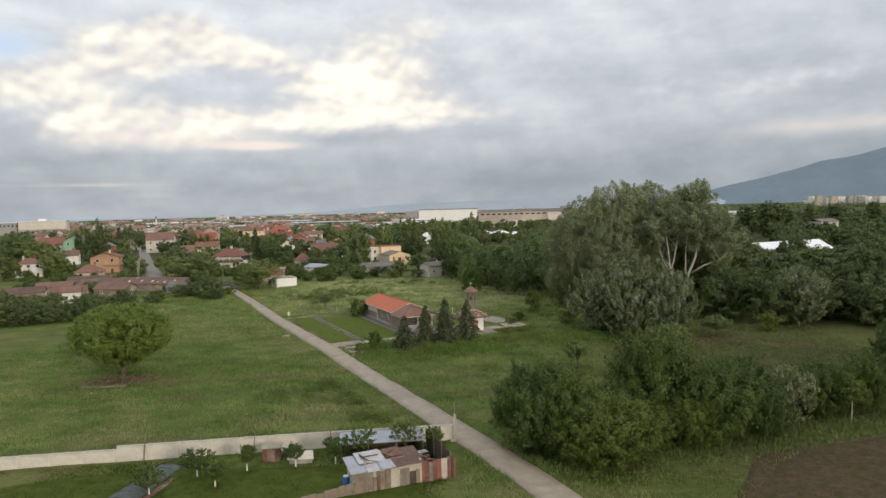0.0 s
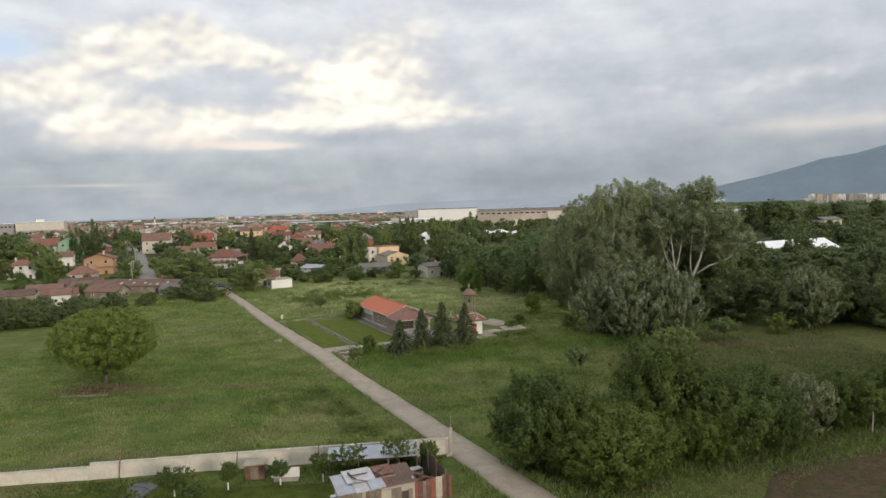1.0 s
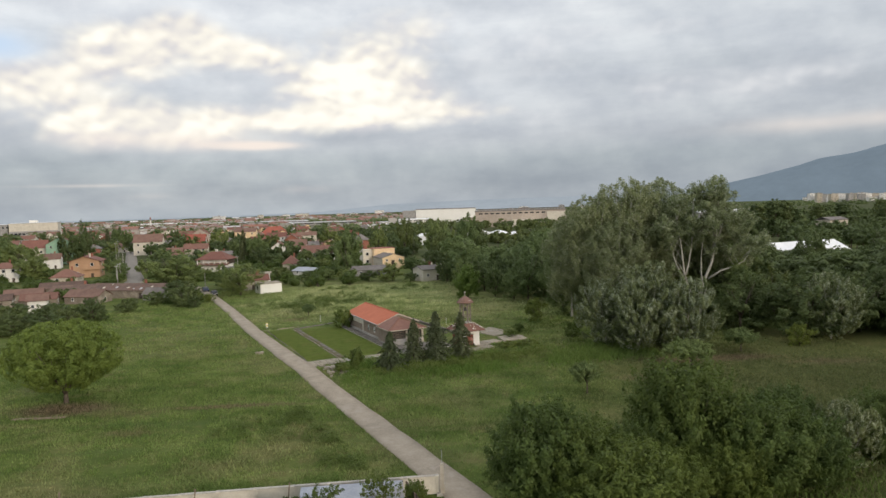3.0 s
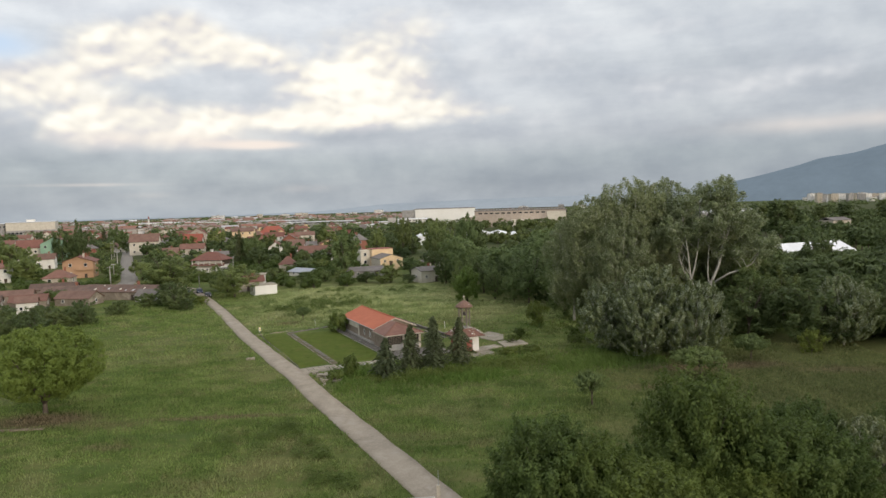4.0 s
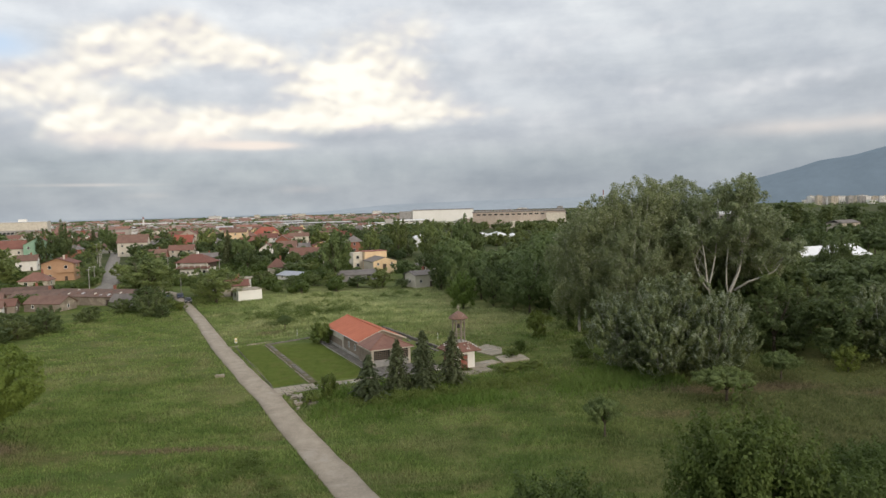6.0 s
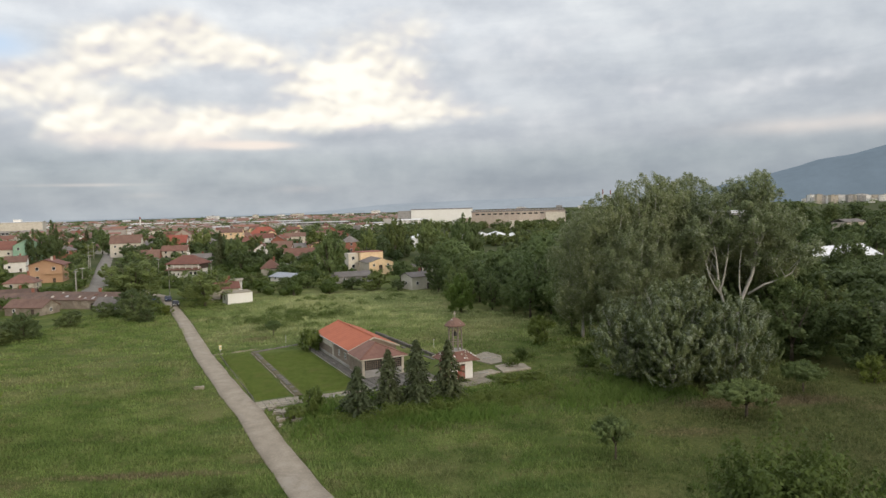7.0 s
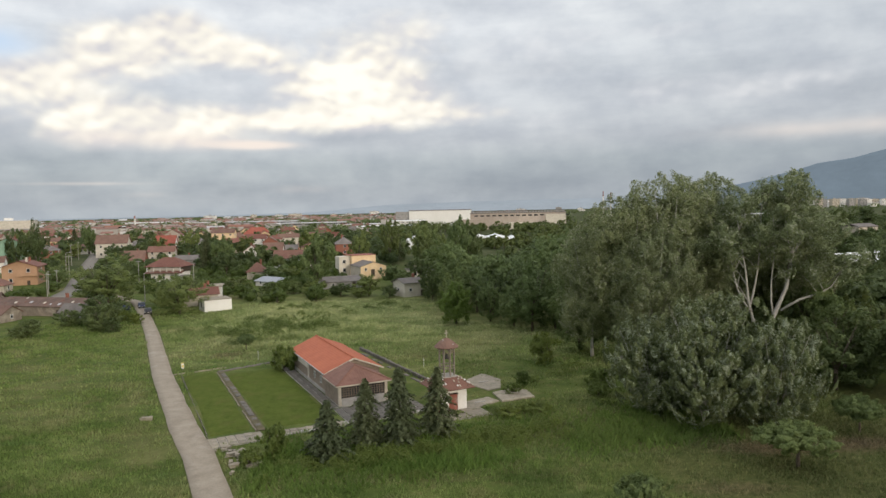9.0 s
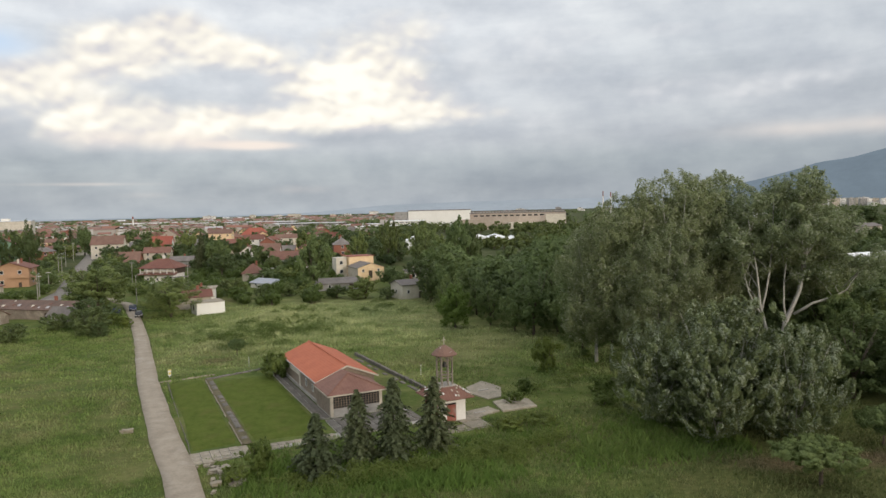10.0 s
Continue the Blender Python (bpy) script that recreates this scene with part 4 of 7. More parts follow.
def build_tower():
    t = thing("bell_tower", site(62.3, 121.4), "small bell tower with open wooden belfry and red tiled roofs", "bell tower")
    h = 1.7
    part("wall", Shape().box(-h, -0.62, -h, -h + 0.25, -0.3, 2.6).box(0.55, h, -h, -h + 0.25, -0.3, 2.6).box(-0.62, 0.55, -h, -h + 0.25, 2.15, 2.6)
         .box(-h, -h + 0.25, -h + 0.25, h, -0.3, 2.6).box(h - 0.25, h, -h + 0.25, h, -0.3, 2.6).box(-h + 0.25, h - 0.25, h - 0.25, h, -0.3, 2.6), M["white"], t, "white plastered base")
    part("door", Shape().box(-0.60, 0.53, -h + 0.06, -h + 0.12, 0.02, 1.95), M["redpaint"], t, "faded red door")
    part("red_panel", Shape().box(-h - 0.03, -h, -h, h, 0.0, 2.5), M["redpaint"], t)
    e, z0, z1, c = 2.5, 2.72, 3.85, 1.0
    quads = []
    for i in range(4):
        a, b = radians(90 * i), radians(90 * (i + 1))
        p = lambda ang, r, z: (r * math.sqrt(2) * math.cos(ang + math.pi / 4), r * math.sqrt(2) * math.sin(ang + math.pi / 4), z)
        quads.append([p(a, e, z0), p(b, e, z0), p(b, c, z1), p(a, c, z1)])
    part("skirt_roof", roof_planes(Shape(), quads, 0.12), M["tile_old"], t, "brown tiles with pale lichen spots")
    rng = np.random.default_rng(5)
    for k in range(110):     # loose pale tiles and mortar lumps along the hips and courses
        i = int(rng.integers(4))
        a = radians(90 * i)
        f, g = rng.uniform(0.05, 0.95), (1.0 if rng.random() < 0.4 else rng.uniform(0, 1))
        r = e + (c - e) * f
        u = 2 * g - 1
        x, y = r, r * u
        ca, sa = math.cos(a), math.sin(a)
        ob = part("tile", MOSS[k % 3], None, t)
        ob.matrix_basis = pose(x * ca - y * sa, x * sa + y * ca, z0 + (z1 - z0) * f + 0.05, rng.uniform(-20, 20), rng.uniform(10, 40), math.degrees(a))
    part("curb", Shape().box(-1.02, 1.02, -1.02, 1.02, 3.7, 3.93), M["concrete"], t)
    n, rad = 8, 0.93
    P = [(rad * math.cos(2 * math.pi * i / n), rad * math.sin(2 * math.pi * i / n)) for i in range(n)]
    for x, y in P:
        part("post", Shape().beam((x, y, 3.85), (x, y, 7.4), 0.13), M["oldwood"], t)
    for z in (4.85, 5.15, 7.28):
        for i in range(n):
            part("rail", Shape().beam((*P[i], z), (*P[(i + 1) % n], z), 0.10), M["oldwood"], t)
    for i in range(n):
        sh = Shape()
        for a, b in ((i, (i + 1) % n), ((i + 1) % n, i)):
            pa, pb = Vector((*P[a], 6.6)), Vector((*P[b], 7.25))
            sh.beam(pa, pa.lerp(pb, 0.5) + Vector((0, 0, 0.28)), 0.07)
        part("brace", sh, M["oldwood"], t)
    m = 12
    prof = [(1.46, 7.30), (1.48, 7.38), (1.02, 7.84), (0.52, 8.2), (0.05, 8.42)]
    sh = Shape()
    for r, z in prof:
        sh.v += [(r * math.cos(2 * math.pi * i / m), r * math.sin(2 * math.pi * i / m), z) for i in range(m)]
    sh.f = [(j * m + i, j * m + (i + 1) % m, (j + 1) * m + (i + 1) % m, (j + 1) * m + i) for j in range(4) for i in range(m)] + [tuple(range(m))[::-1], tuple(range(4 * m, 5 * m))]
    part("cap_roof", sh, M["tile_rust"], t, "weathered reddish tiled cap")
    for k in range(26):     # lichen and mortar on the cap
        a, f = rng.uniform(0, 6.283), rng.uniform(0.05, 0.8)
        r = 1.46 + (0.25 - 1.46) * f
        ob = part("tile", MOSS[k % 3], None, t)
        ob.matrix_basis = pose(r * math.cos(a), r * math.sin(a), 7.40 + 0.95 * f, rng.uniform(-15, 15), rng.uniform(25, 45), math.degrees(a)) @ Matrix.Diagonal((0.7, 0.7, 0.8, 1))
    part("cross", Shape().box(-0.04, 0.04, -0.03, 0.03, 8.45, 9.3).box(-0.24, 0.24, -0.028, 0.028, 8.92, 9.0), M["beige"], t)
    bell = Shape()
    bp = [(0.34, 5.9), (0.26, 6.05), (0.2, 6.3), (0.12, 6.45), (0.03, 6.5)]
    for r, z in bp:
        bell.v += [(r * math.cos(2 * math.pi * i / 10), r * math.sin(2 * math.pi * i / 10), z) for i in range(10)]
    bell.f = [(j * 10 + i, j * 10 + (i + 1) % 10, (j + 1) * 10 + (i + 1) % 10, (j + 1) * 10 + i) for j in range(4) for i in range(10)] + [tuple(range(10))[::-1]]
    part("bell", bell, M["iron"], t, smooth=True)
    part("bell_beam", Shape().beam((-0.8, 0, 6.55), (0.8, 0, 6.55), 0.1), M["wood"], t)


MOSS = [Shape().box(-a, a, -b, b, -0.03, 0.05).mesh("tile", M[k]) for a, b, k in ((0.13, 0.09, "lime"), (0.17, 0.08, "beige"), (0.12, 0.1, "tile_rust"))]
build_chapel()
build_tower()


def paving(name, v0, v1, n0, n1, size, mat, label, lift=0.05, seed=1, skip=0.0, turn=0.0, lift_random=0.03):
    """Slabs one by one on a bed, uneven, some missing."""
    rng = np.random.default_rng(seed)
    t = thing(name, site((v0 + v1) / 2, (n0 + n1) / 2, 0, turn), label, "paving", kind="structure")
    w, d = v1 - v0, n1 - n0
    part("bed", Shape().box(-w / 2, w / 2, -d / 2, d / 2, -0.25, lift - 0.03), M["concrete"], t)
    nx, ny = max(1, round(w / size)), max(1, round(d / size))
    a, b = w / nx, d / ny
    me = [Shape().add([(-a / 2 + 0.03, -b / 2 + 0.03, 0), (a / 2 - 0.03, -b / 2 + 0.03, 0), (a / 2 - 0.03, b / 2 - 0.03, 0), (-a / 2 + 0.03, b / 2 - 0.03, 0),
                       (-a / 2 + 0.05, -b / 2 + 0.05, 0.07), (a / 2 - 0.05, -b / 2 + 0.05, 0.07), (a / 2 - 0.05, b / 2 - 0.05, 0.07), (-a / 2 + 0.05, b / 2 - 0.05, 0.07)],
                      [(0, 3, 2, 1), (4, 5, 6, 7), (0, 1, 5, 4), (1, 2, 6, 5), (2, 3, 7, 6), (3, 0, 4, 7)]).mesh("paving_slab", mat)]
    for i in range(nx):
        for j in range(ny):
            if rng.random() < skip:
                continue
            s = part("paving_slab", me[0], None, t)
            s.matrix_basis = pose(-w / 2 + a * (i + 0.5), -d / 2 + b * (j + 0.5), lift - 0.02 + rng.uniform(-lift_random, lift_random), rng.uniform(-2, 2), rng.uniform(-2, 2), rng.uniform(-3, 3))
    return t


def lawn(name, v0, v1, n0, n1, label):
    sh, k = Shape(), 14
    m = site((v0 + v1) / 2, (n0 + n1) / 2)
    inv = m.inverted()
    w, d = v1 - v0, n1 - n0
    for j in range(k + 1):
        for i in range(k + 1):
            x, y = -w / 2 + w * i / k, -d / 2 + d * j / k
            q = m @ Vector((x, y, 0))
            edge = i in (0, k) or j in (0, k)
            sh.v.append((x, y, ground_z(q.x, q.y) - m.translation.z + (-0.12 if edge else 0.075 + 0.03 * noise.noise(q * 0.3))))
    sh.f = [(j * (k + 1) + i, j * (k + 1) + i + 1, (j + 1) * (k + 1) + i + 1, (j + 1) * (k + 1) + i) for j in range(k) for i in range(k)]
    solid(name, sh, M["lawn"], m, label, "lawn", kind="structure", smooth=True)


lawn("lawn", 35.4, 40.0, 123.5, 156.6, "mown green lawn strip beside the lane")
lawn("lawn", 41.3, 49.2, 122.6, 154.6, "mown green lawn in front of the chapel wall")
paving("yard_path", 35.0, 40.6, 120.2, 123.3, 1.0, M["slab"], "pale broken concrete slabs at the yard entrance", seed=2)
paving("yard_path", 40.8, 50.4, 120.6, 122.3, 0.9, M["slab"], "cracked pale paving leading to the porch", seed=3, skip=0.3)
paving("yard_path", 49.4, 50.8, 128.0, 152.5, 0.8, M["darkslab"], "dark stone paving along the chapel wall", seed=4, skip=0.05)
paving("yard_path", 50.0, 60.0, 121.2, 127.4, 0.9, M["darkslab"], "grey stone paving before the porch", seed=5, skip=0.05)
paving("tower_apron", 60.2, 65.6, 116.2, 121.6, 2.8, M["slab"], "pale concrete apron round the bell tower", seed=6, lift_random=0.01)
def terrace(corners, lift, label):
    """A poured slab of uneven outline, in the yard's grid, with a rounded rim and two open joints."""
    v0, n0 = sum(p[0] for p in corners) / len(corners), sum(p[1] for p in corners) / len(corners)
    t = thing("terrace", site(v0, n0), label, "paving", kind="structure")
    rim = []
    for (a, b), (c, d) in zip(corners, corners[1:] + corners[:1]):
        for k in range(7):
            f = k / 7
            e = 0.10 * noise.noise(Vector((a + (c - a) * f, b + (d - b) * f, 3)) * 1.3)
            rim.append((a + (c - a) * f - v0 + e, b + (d - b) * f - n0 + e))
    sh, n = Shape(), len(rim)
    for k, z in ((1.0, -0.3), (1.0, lift - 0.03), (0.985, lift), (0.5, lift + 0.02)):
        sh.v += [(x * k, y * k, z) for x, y in rim]
    sh.f = [(j * n + i, j * n + (i + 1) % n, (j + 1) * n + (i + 1) % n, (j + 1) * n + i) for j in range(3) for i in range(n)] + [tuple(range(3 * n, 4 * n))]
    part("slab", sh, M["slab"], t)
    part("kerb_stone", Shape().box(-0.9, 0.5, -0.12, 0.12, 0.0, lift + 0.12), M["concrete"], t)


terrace([(64.4, 119.4), (66.2, 119.8), (69.0, 120.8), (68.6, 122.8), (65.4, 122.4)], 0.10, "pale concrete terrace beside the bell tower")
terrace([(70.2, 125.7), (72.2, 125.9), (74.4, 129.7), (73.9, 134.0), (70.4, 132.0), (69.4, 129.0)], 0.12, "pale raised concrete terrace in the grass")
terrace([(69.2, 120.3), (73.8, 120.2), (74.5, 123.1), (73.9, 125.0), (70.1, 124.4)], 0.11, "pale concrete terrace at the yard's edge")


def kerb(name, a, b, w, h, mat, label, gap=0.0, seed=0, piece=1.0):
    """A line of kerb stones from a to b in the yard's grid."""
    rng = np.random.default_rng(seed)
    length = math.hypot(b[0] - a[0], b[1] - a[1])
    ang = math.degrees(math.atan2(b[1] - a[1], b[0] - a[0]))
    t = thing(name, site(a[0], a[1], 0, ang), label, "kerb", kind="structure")
    k = max(1, int(length / piece))
    s = length / k
    me = Shape().box(0.01, s - 0.01, -w / 2, w / 2, -0.3, h).mesh("kerb_stone", mat)
    for i in range(k):
        if rng.random() < gap:
            continue
        q = part("kerb_stone", me, None, t)
        world = t.matrix_basis @ Vector((i * s, 0, 0))
        q.matrix_basis = pose(i * s, rng.uniform(-0.04, 0.04), ground_z(world.x, world.y) - t.matrix_basis.translation.z + rng.uniform(-0.05, 0.05), 0, 0, rng.uniform(-1.5, 1.5))


def strip(v0, v1, n0, n1, label):
    m = site((v0 + v1) / 2, (n0 + n1) / 2)
    sh, k = Shape(), 30
    for j in range(k + 1):
        for i in (0, 1, 2, 3):
            x = ((v1 - v0) / 2) * (-1, -0.8, 0.8, 1)[i] * (1 + 0.25 * noise.noise(Vector((j * 0.6, i, 4))))
            y = -(n1 - n0) / 2 + (n1 - n0) * j / k
            q = m @ Vector((x, y, 0))
            sh.v.append((x, y, ground_z(q.x, q.y) - m.translation.z + (0.085 if i in (1, 2) else -0.1)))
    sh.f = [(j * 4 + i, j * 4 + i + 1, j * 4 + i + 5, j * 4 + i + 4) for j in range(k) for i in range(3)]
    solid("earth_path", sh, M["earth"], m, label, "path", kind="structure", smooth=True)


strip(40.2, 41.3, 123.4, 155.2, "bare brown earth path with sunken stones")
kerb("kerb", (35.2, 123.6), (35.3, 157.1), 0.06, 0.08, M["darkslab"], "thin pale kerb line along the yard", 0.1, 1, 1.3)
kerb("kerb", (40.15, 123.6), (40.25, 155.2), 0.08, 0.09, M["slab"], "pale kerb edging an overgrown path", 0.2, 2, 1.2)
kerb("kerb", (40.75, 123.6), (40.85, 155.0), 0.55, 0.14, M["darkslab"], "broken path of grey stones", 0.55, 3, 0.8)
kerb("kerb", (40.4, 155.2), (50.0, 158.0), 0.6, 0.12, M["darkslab"], "grey stone path across the lawn's end", 0.2, 4, 0.9)
kerb("kerb", (34.0, 157.0), (42.0, 157.6), 0.1, 0.12, M["slab"], "thin pale kerb in the grass", 0.1, 9, 1.0)
kerb("retaining_wall", (65.4, 132.5), (64.4, 160.0), 0.4, 0.4, M["darkslab"], "low dark stone wall behind the chapel", 0.0, 5, 1.0)
kerb("kerb", (64.4, 133.5), (63.4, 159.0), 0.5, 0.06, M["darkslab"], "grey stone strip along the low wall", 0.5, 6, 1.2)


def boulder(seed, mat):
    """A rough stone block."""
    rng = np.random.default_rng(seed)
    bm = bmesh.new()
    bmesh.ops.create_cube(bm, size=1.0)
    bmesh.ops.subdivide_edges(bm, edges=bm.edges[:], cuts=1, use_grid_fill=True)
    for v in bm.verts:
        v.co *= 1 - 0.16 * (v.co.length - 0.5)
        v.co += Vector(rng.normal(size=3) * 0.07)
    me = bpy.data.meshes.new("stone_block")
    bm.to_mesh(me)
    bm.free()
    me.materials.append(mat)
    return me


STONES = [boulder(i, M["slab"]) for i in range(5)]
rng = np.random.default_rng(21)
for i in range(30):
    v, n = 36.3 + rng.normal() * 0.8, 116.4 + rng.uniform(-4.2, 3.6)
    s = rng.uniform(0.25, 0.55)
    ob = solid("stone_block", STONES[i % 5], None, site(v + (121 - n) * 0.25, n, s * 0.22, rng.uniform(0, 90)) @ Matrix.Diagonal((s * rng.uniform(1.1, 2.2), s * 1.2, s * 0.75, 1)),
               "rough pale stone block dumped in the grass", "stone", "rubble heap by the yard")
solid("stone_block", STONES[1], None, at(-30.9, 133.8, 10, 0.16, (1.3, 0.6, 0.55)), "pale concrete block lying in the meadow", "stone")


def build_marker():
    t = thing("gas_marker", at(-36.3, 159.6, 25), "small yellow and white utility post by the lane", "marker post")
    part("post", Shape().box(-0.05, 0.05, -0.05, 0.05, -0.2, 0.5), M["galv"], t)
    part("cabinet", Shape().box(-0.2, 0.2, -0.13, 0.13, 0.3, 1.05), M["white"], t)
    part("lid", Shape().box(-0.23, 0.23, -0.16, 0.16, 1.05, 1.13), M["yellow"], t, "yellow lid")
    part("door", Shape().box(-0.15, 0.15, -0.15, -0.13, 0.45, 0.8), M["yellow"], t)


build_marker()
for x, y in ((0.6, 157.5), (-26.4, 165.8)):
    t = thing("marker_stake", at(x, y), "thin white stake standing in the long grass", "stake")
    part("stake", Shape().tube([(0, 0, -0.2), (0.02, 0, 1.35)], [0.04, 0.035], 7), M["lime"], t)
    part("cap", Shape().tube([(0.02, 0, 1.35), (0.02, 0, 1.42)], [0.055, 0.03], 7), M["lime"], t)


# ---- garden behind the long wall ----
def build_garden_wall():
    a, b = Vector((-95.0, 66.0, 0)), Vector((0.0, 77.0, 0))
    ang = math.degrees(math.atan2(b.y - a.y, b.x - a.x))
    t = thing("garden_wall", pose(0.0, 77.0, 0, 0, 0, ang), "long cream plastered garden wall with stained panels", "wall", kind="structure")
    length, w = (b - a).length, 3.1
    k = int(length / w)
    panel = Shape().box(0.0, w - 0.02, -0.11, 0.11, -0.4, 1.54).mesh("wall_panel", M["plaster"])
    cope = Shape().add([(0, -0.17, 1.54), (w - 0.02, -0.17, 1.54), (w - 0.02, 0.17, 1.54), (0, 0.17, 1.54), (0, -0.15, 1.6), (w - 0.02, -0.15, 1.6), (w - 0.02, 0.15, 1.6), (0, 0.15, 1.6), (0, 0, 1.65), (w - 0.02, 0, 1.65)],
                       [(0, 3, 2, 1), (0, 1, 5, 4), (2, 3, 7, 6), (4, 5, 9, 8), (6, 7, 8, 9), (0, 4, 8, 7, 3), (1, 2, 6, 9, 5)]).mesh("coping", M["concrete"])
    pier = Shape().box(-0.14, 0.14, -0.2, 0.2, -0.4, 1.6).mesh("pier", M["plaster"])
    for i in range(k):
        x = -w * (i + 1)
        q = t.matrix_basis @ Vector((x, 0, 0))
        dz = ground_z(q.x, q.y) - (0.32 if i > 10 else 0.0)
        for nm, me in (("wall_panel", panel), ("coping", cope), ("pier", pier)):
            part(nm, me, None, t).matrix_basis = pose(x if nm != "pier" else x + w - 0.1, 0, dz)


build_garden_wall()


def build_post():
    t = thing("concrete_post", at(0.35, 76.7), "slender weathered concrete post with a thin rod on top", "post")
    part("post", Shape().add([(-.2, -.2, -.3), (.2, -.2, -.3), (.2, .2, -.3), (-.2, .2, -.3), (-.14, -.14, 2.7), (.14, -.14, 2.7), (.14, .14, 2.7), (-.14, .14, 2.7)],
                             [(0, 3, 2, 1), (4, 5, 6, 7), (0, 1, 5, 4), (1, 2, 6, 5), (2, 3, 7, 6), (3, 0, 4, 7)]), M["beige"], t)
    part("rod", Shape().tube([(0, 0, 2.6), (0, 0, 3.9)], [0.03, 0.025], 6), M["galv"], t)
    part("footing", Shape().box(-0.5, 0.4, -0.4, 0.4, -0.3, 0.12), M["concrete"], t)


build_post()


def build_shack():
    t = thing("garden_shack", at(0.3, 67.2, 22), "patched garden shack of rusty sheets and boards", "shack")
    x0, x1, d = -9.5, -3.3, 2.9
    part("wall", Shape().box(x0, x1, 0, 0.12, -0.3, 1.85).box(x0, x0 + 0.12, 0.12, d, -0.3, 1.8).box(x1 - 0.12, x1, 0.12, d, -0.3, 2.1).box(x0 + 0.12, x1 - 0.12, d - 0.12, d, -0.3, 2.1), M["beige"], t, "faded board wall")
    rng = np.random.default_rng(9)
    x = x0
    cols = ["wood", "dirty", "wood", "rust", "dirty", "wood", "beige", "dirty", "darkwood", "dirty"]
    i = 0
    while x < x1 - 0.3:
        w = min(rng.uniform(0.3, 0.95), x1 - x)
        part("board", Shape().box(x + 0.01, x + w - 0.01, -0.05, 0.0, -0.1, rng.uniform(1.2, 1.85)), M[cols[i % len(cols)]], t).matrix_basis = pose(0, -0.02 * (i % 3), 0, rng.uniform(0, 2), rng.uniform(-0.6, 0.6), 0)
        x += w
        i += 1
    # patchwork roof
    patches = [(-9.9, -8.0, 0.0, "bluezinc"), (-8.4, -6.3, 0.06, "zinc"), (-6.6, -5.1, 0.03, "rust"), (-5.5, -3.1, 0.09, "tile_shed"), (-8.8, -6.4, 0.13, "zinc"), (-7.2, -5.9, 0.17, "bluezinc"), (-6.2, -4.6, 0.15, "rust")]
    for k, (a, b, up, mt) in enumerate(patches):
        y0, y1 = (-0.3 - 0.15 * (k % 2), d + 0.1 + 0.2 * (k % 3)) if k < 4 else ((1.2, d + 0.5), (-0.5, 1.1), (1.5, d + 0.3))[k - 4]
        z = lambda y: 1.88 + (y + 0.3) * 0.13 + up
        o = part("roof_sheet", roof_planes(Shape(), [[(a, y0, z(y0)), (b, y0, z(y0) + 0.03), (b, y1, z(y1) + 0.03), (a, y1, z(y1))]], 0.03), M[mt], t)
        o.matrix_basis = pose(0, 0, 0, 0, 0, rng.uniform(-1.4, 1.4))
    for k in range(7):
        o = part("plank", Shape().box(-0.7, 0.7, -0.06, 0.06, 0, 0.05), M["wood" if k % 2 else "darkwood"], t)
        o.matrix_basis = pose(rng.uniform(-9.2, -4), rng.uniform(0.4, d - 0.2), 2.42, 4, 0, rng.uniform(0, 180))
    lowf = thing("board_fence", at(0.3, 67.2, 22), "low leaning fence of pale weathered boards", "fence")
    for k in range(9):
        o = part("board", Shape().box(0, 0.62, -0.03, 0.03, -0.2, 1.0 - 0.05 * k + rng.uniform(-0.08, 0.08)), M["dirty" if k % 3 == 1 else "wood"], lowf)
        o.matrix_basis = pose(-9.7 - 0.64 * k, 0.05 + rng.uniform(-0.04, 0.04), -0.02 * k, rng.uniform(-4, 4), rng.uniform(-3, 3), 0)
    f = thing("sheet_fence", at(0.3, 67.2, 22), "fence of faded red and white metal sheets", "fence")
    x, i = -3.3, 0
    cols = ["redpaint", "rust", "dirty", "rust", "redpaint", "beige", "rust", "darkwood"]
    while x < -0.05:
        w = min(rng.uniform(0.2, 0.6), 0 - x)
        part("sheet", Shape().box(x + 0.01, x + w - 0.01, -0.02 - 0.03 * (i % 2), 0.02, -0.2, 1.8 + rng.uniform(-0.25, 0.2)), M[cols[i % len(cols)]], f)
        x += w
        i += 1
    g = thing("board_fence", at(-0.1, 67.35, 109), "dark tarred board fence beside the lane", "fence")
    board = Shape().box(0.01, 0.33, -0.02, 0.02, -0.3, 2.1).mesh("board", M["darkwood"])
    for k in range(22):
        p = part("board", board, None, g)
        p.matrix_basis = pose(0.35 * k, rng.uniform(-0.02, 0.02), rng.uniform(-0.1, 0.1) + 0.02 * 0.35 * k, 0, rng.uniform(-1.5, 1.5), 0)
    for k in range(4):
        part("post", Shape().box(2.5 * k - 0.05, 2.5 * k + 0.05, 0.03, 0.13, -0.3, 2.3), M["wood"], g)
    # lean-to against the wall
    l = thing("lean_to", at(-7.2, 74.6, 6.6), "open lean-to with a pale blue-grey metal roof", "shed")
    part("roof", roof_planes(Shape(), [[(-4.3, -1.9, 1.3), (4.3, -1.9, 1.3), (4.3, 1.0, 1.62), (-4.3, 1.0, 1.62)]], 0.05), M["bluezinc"], l)
    # added dark sheet that stands in for the shade beneath the roof
    part("back_board", Shape().box(-4.2, 4.2, 0.9, 0.98, -0.3, 1.5), M["darkwood"], l)
    for xx in (-4.1, -1.4, 1.4, 4.1):
        part("post", Shape().box(xx - 0.06, xx + 0.06, -1.8, -1.68, -0.3, 1.25), M["wood"], l)
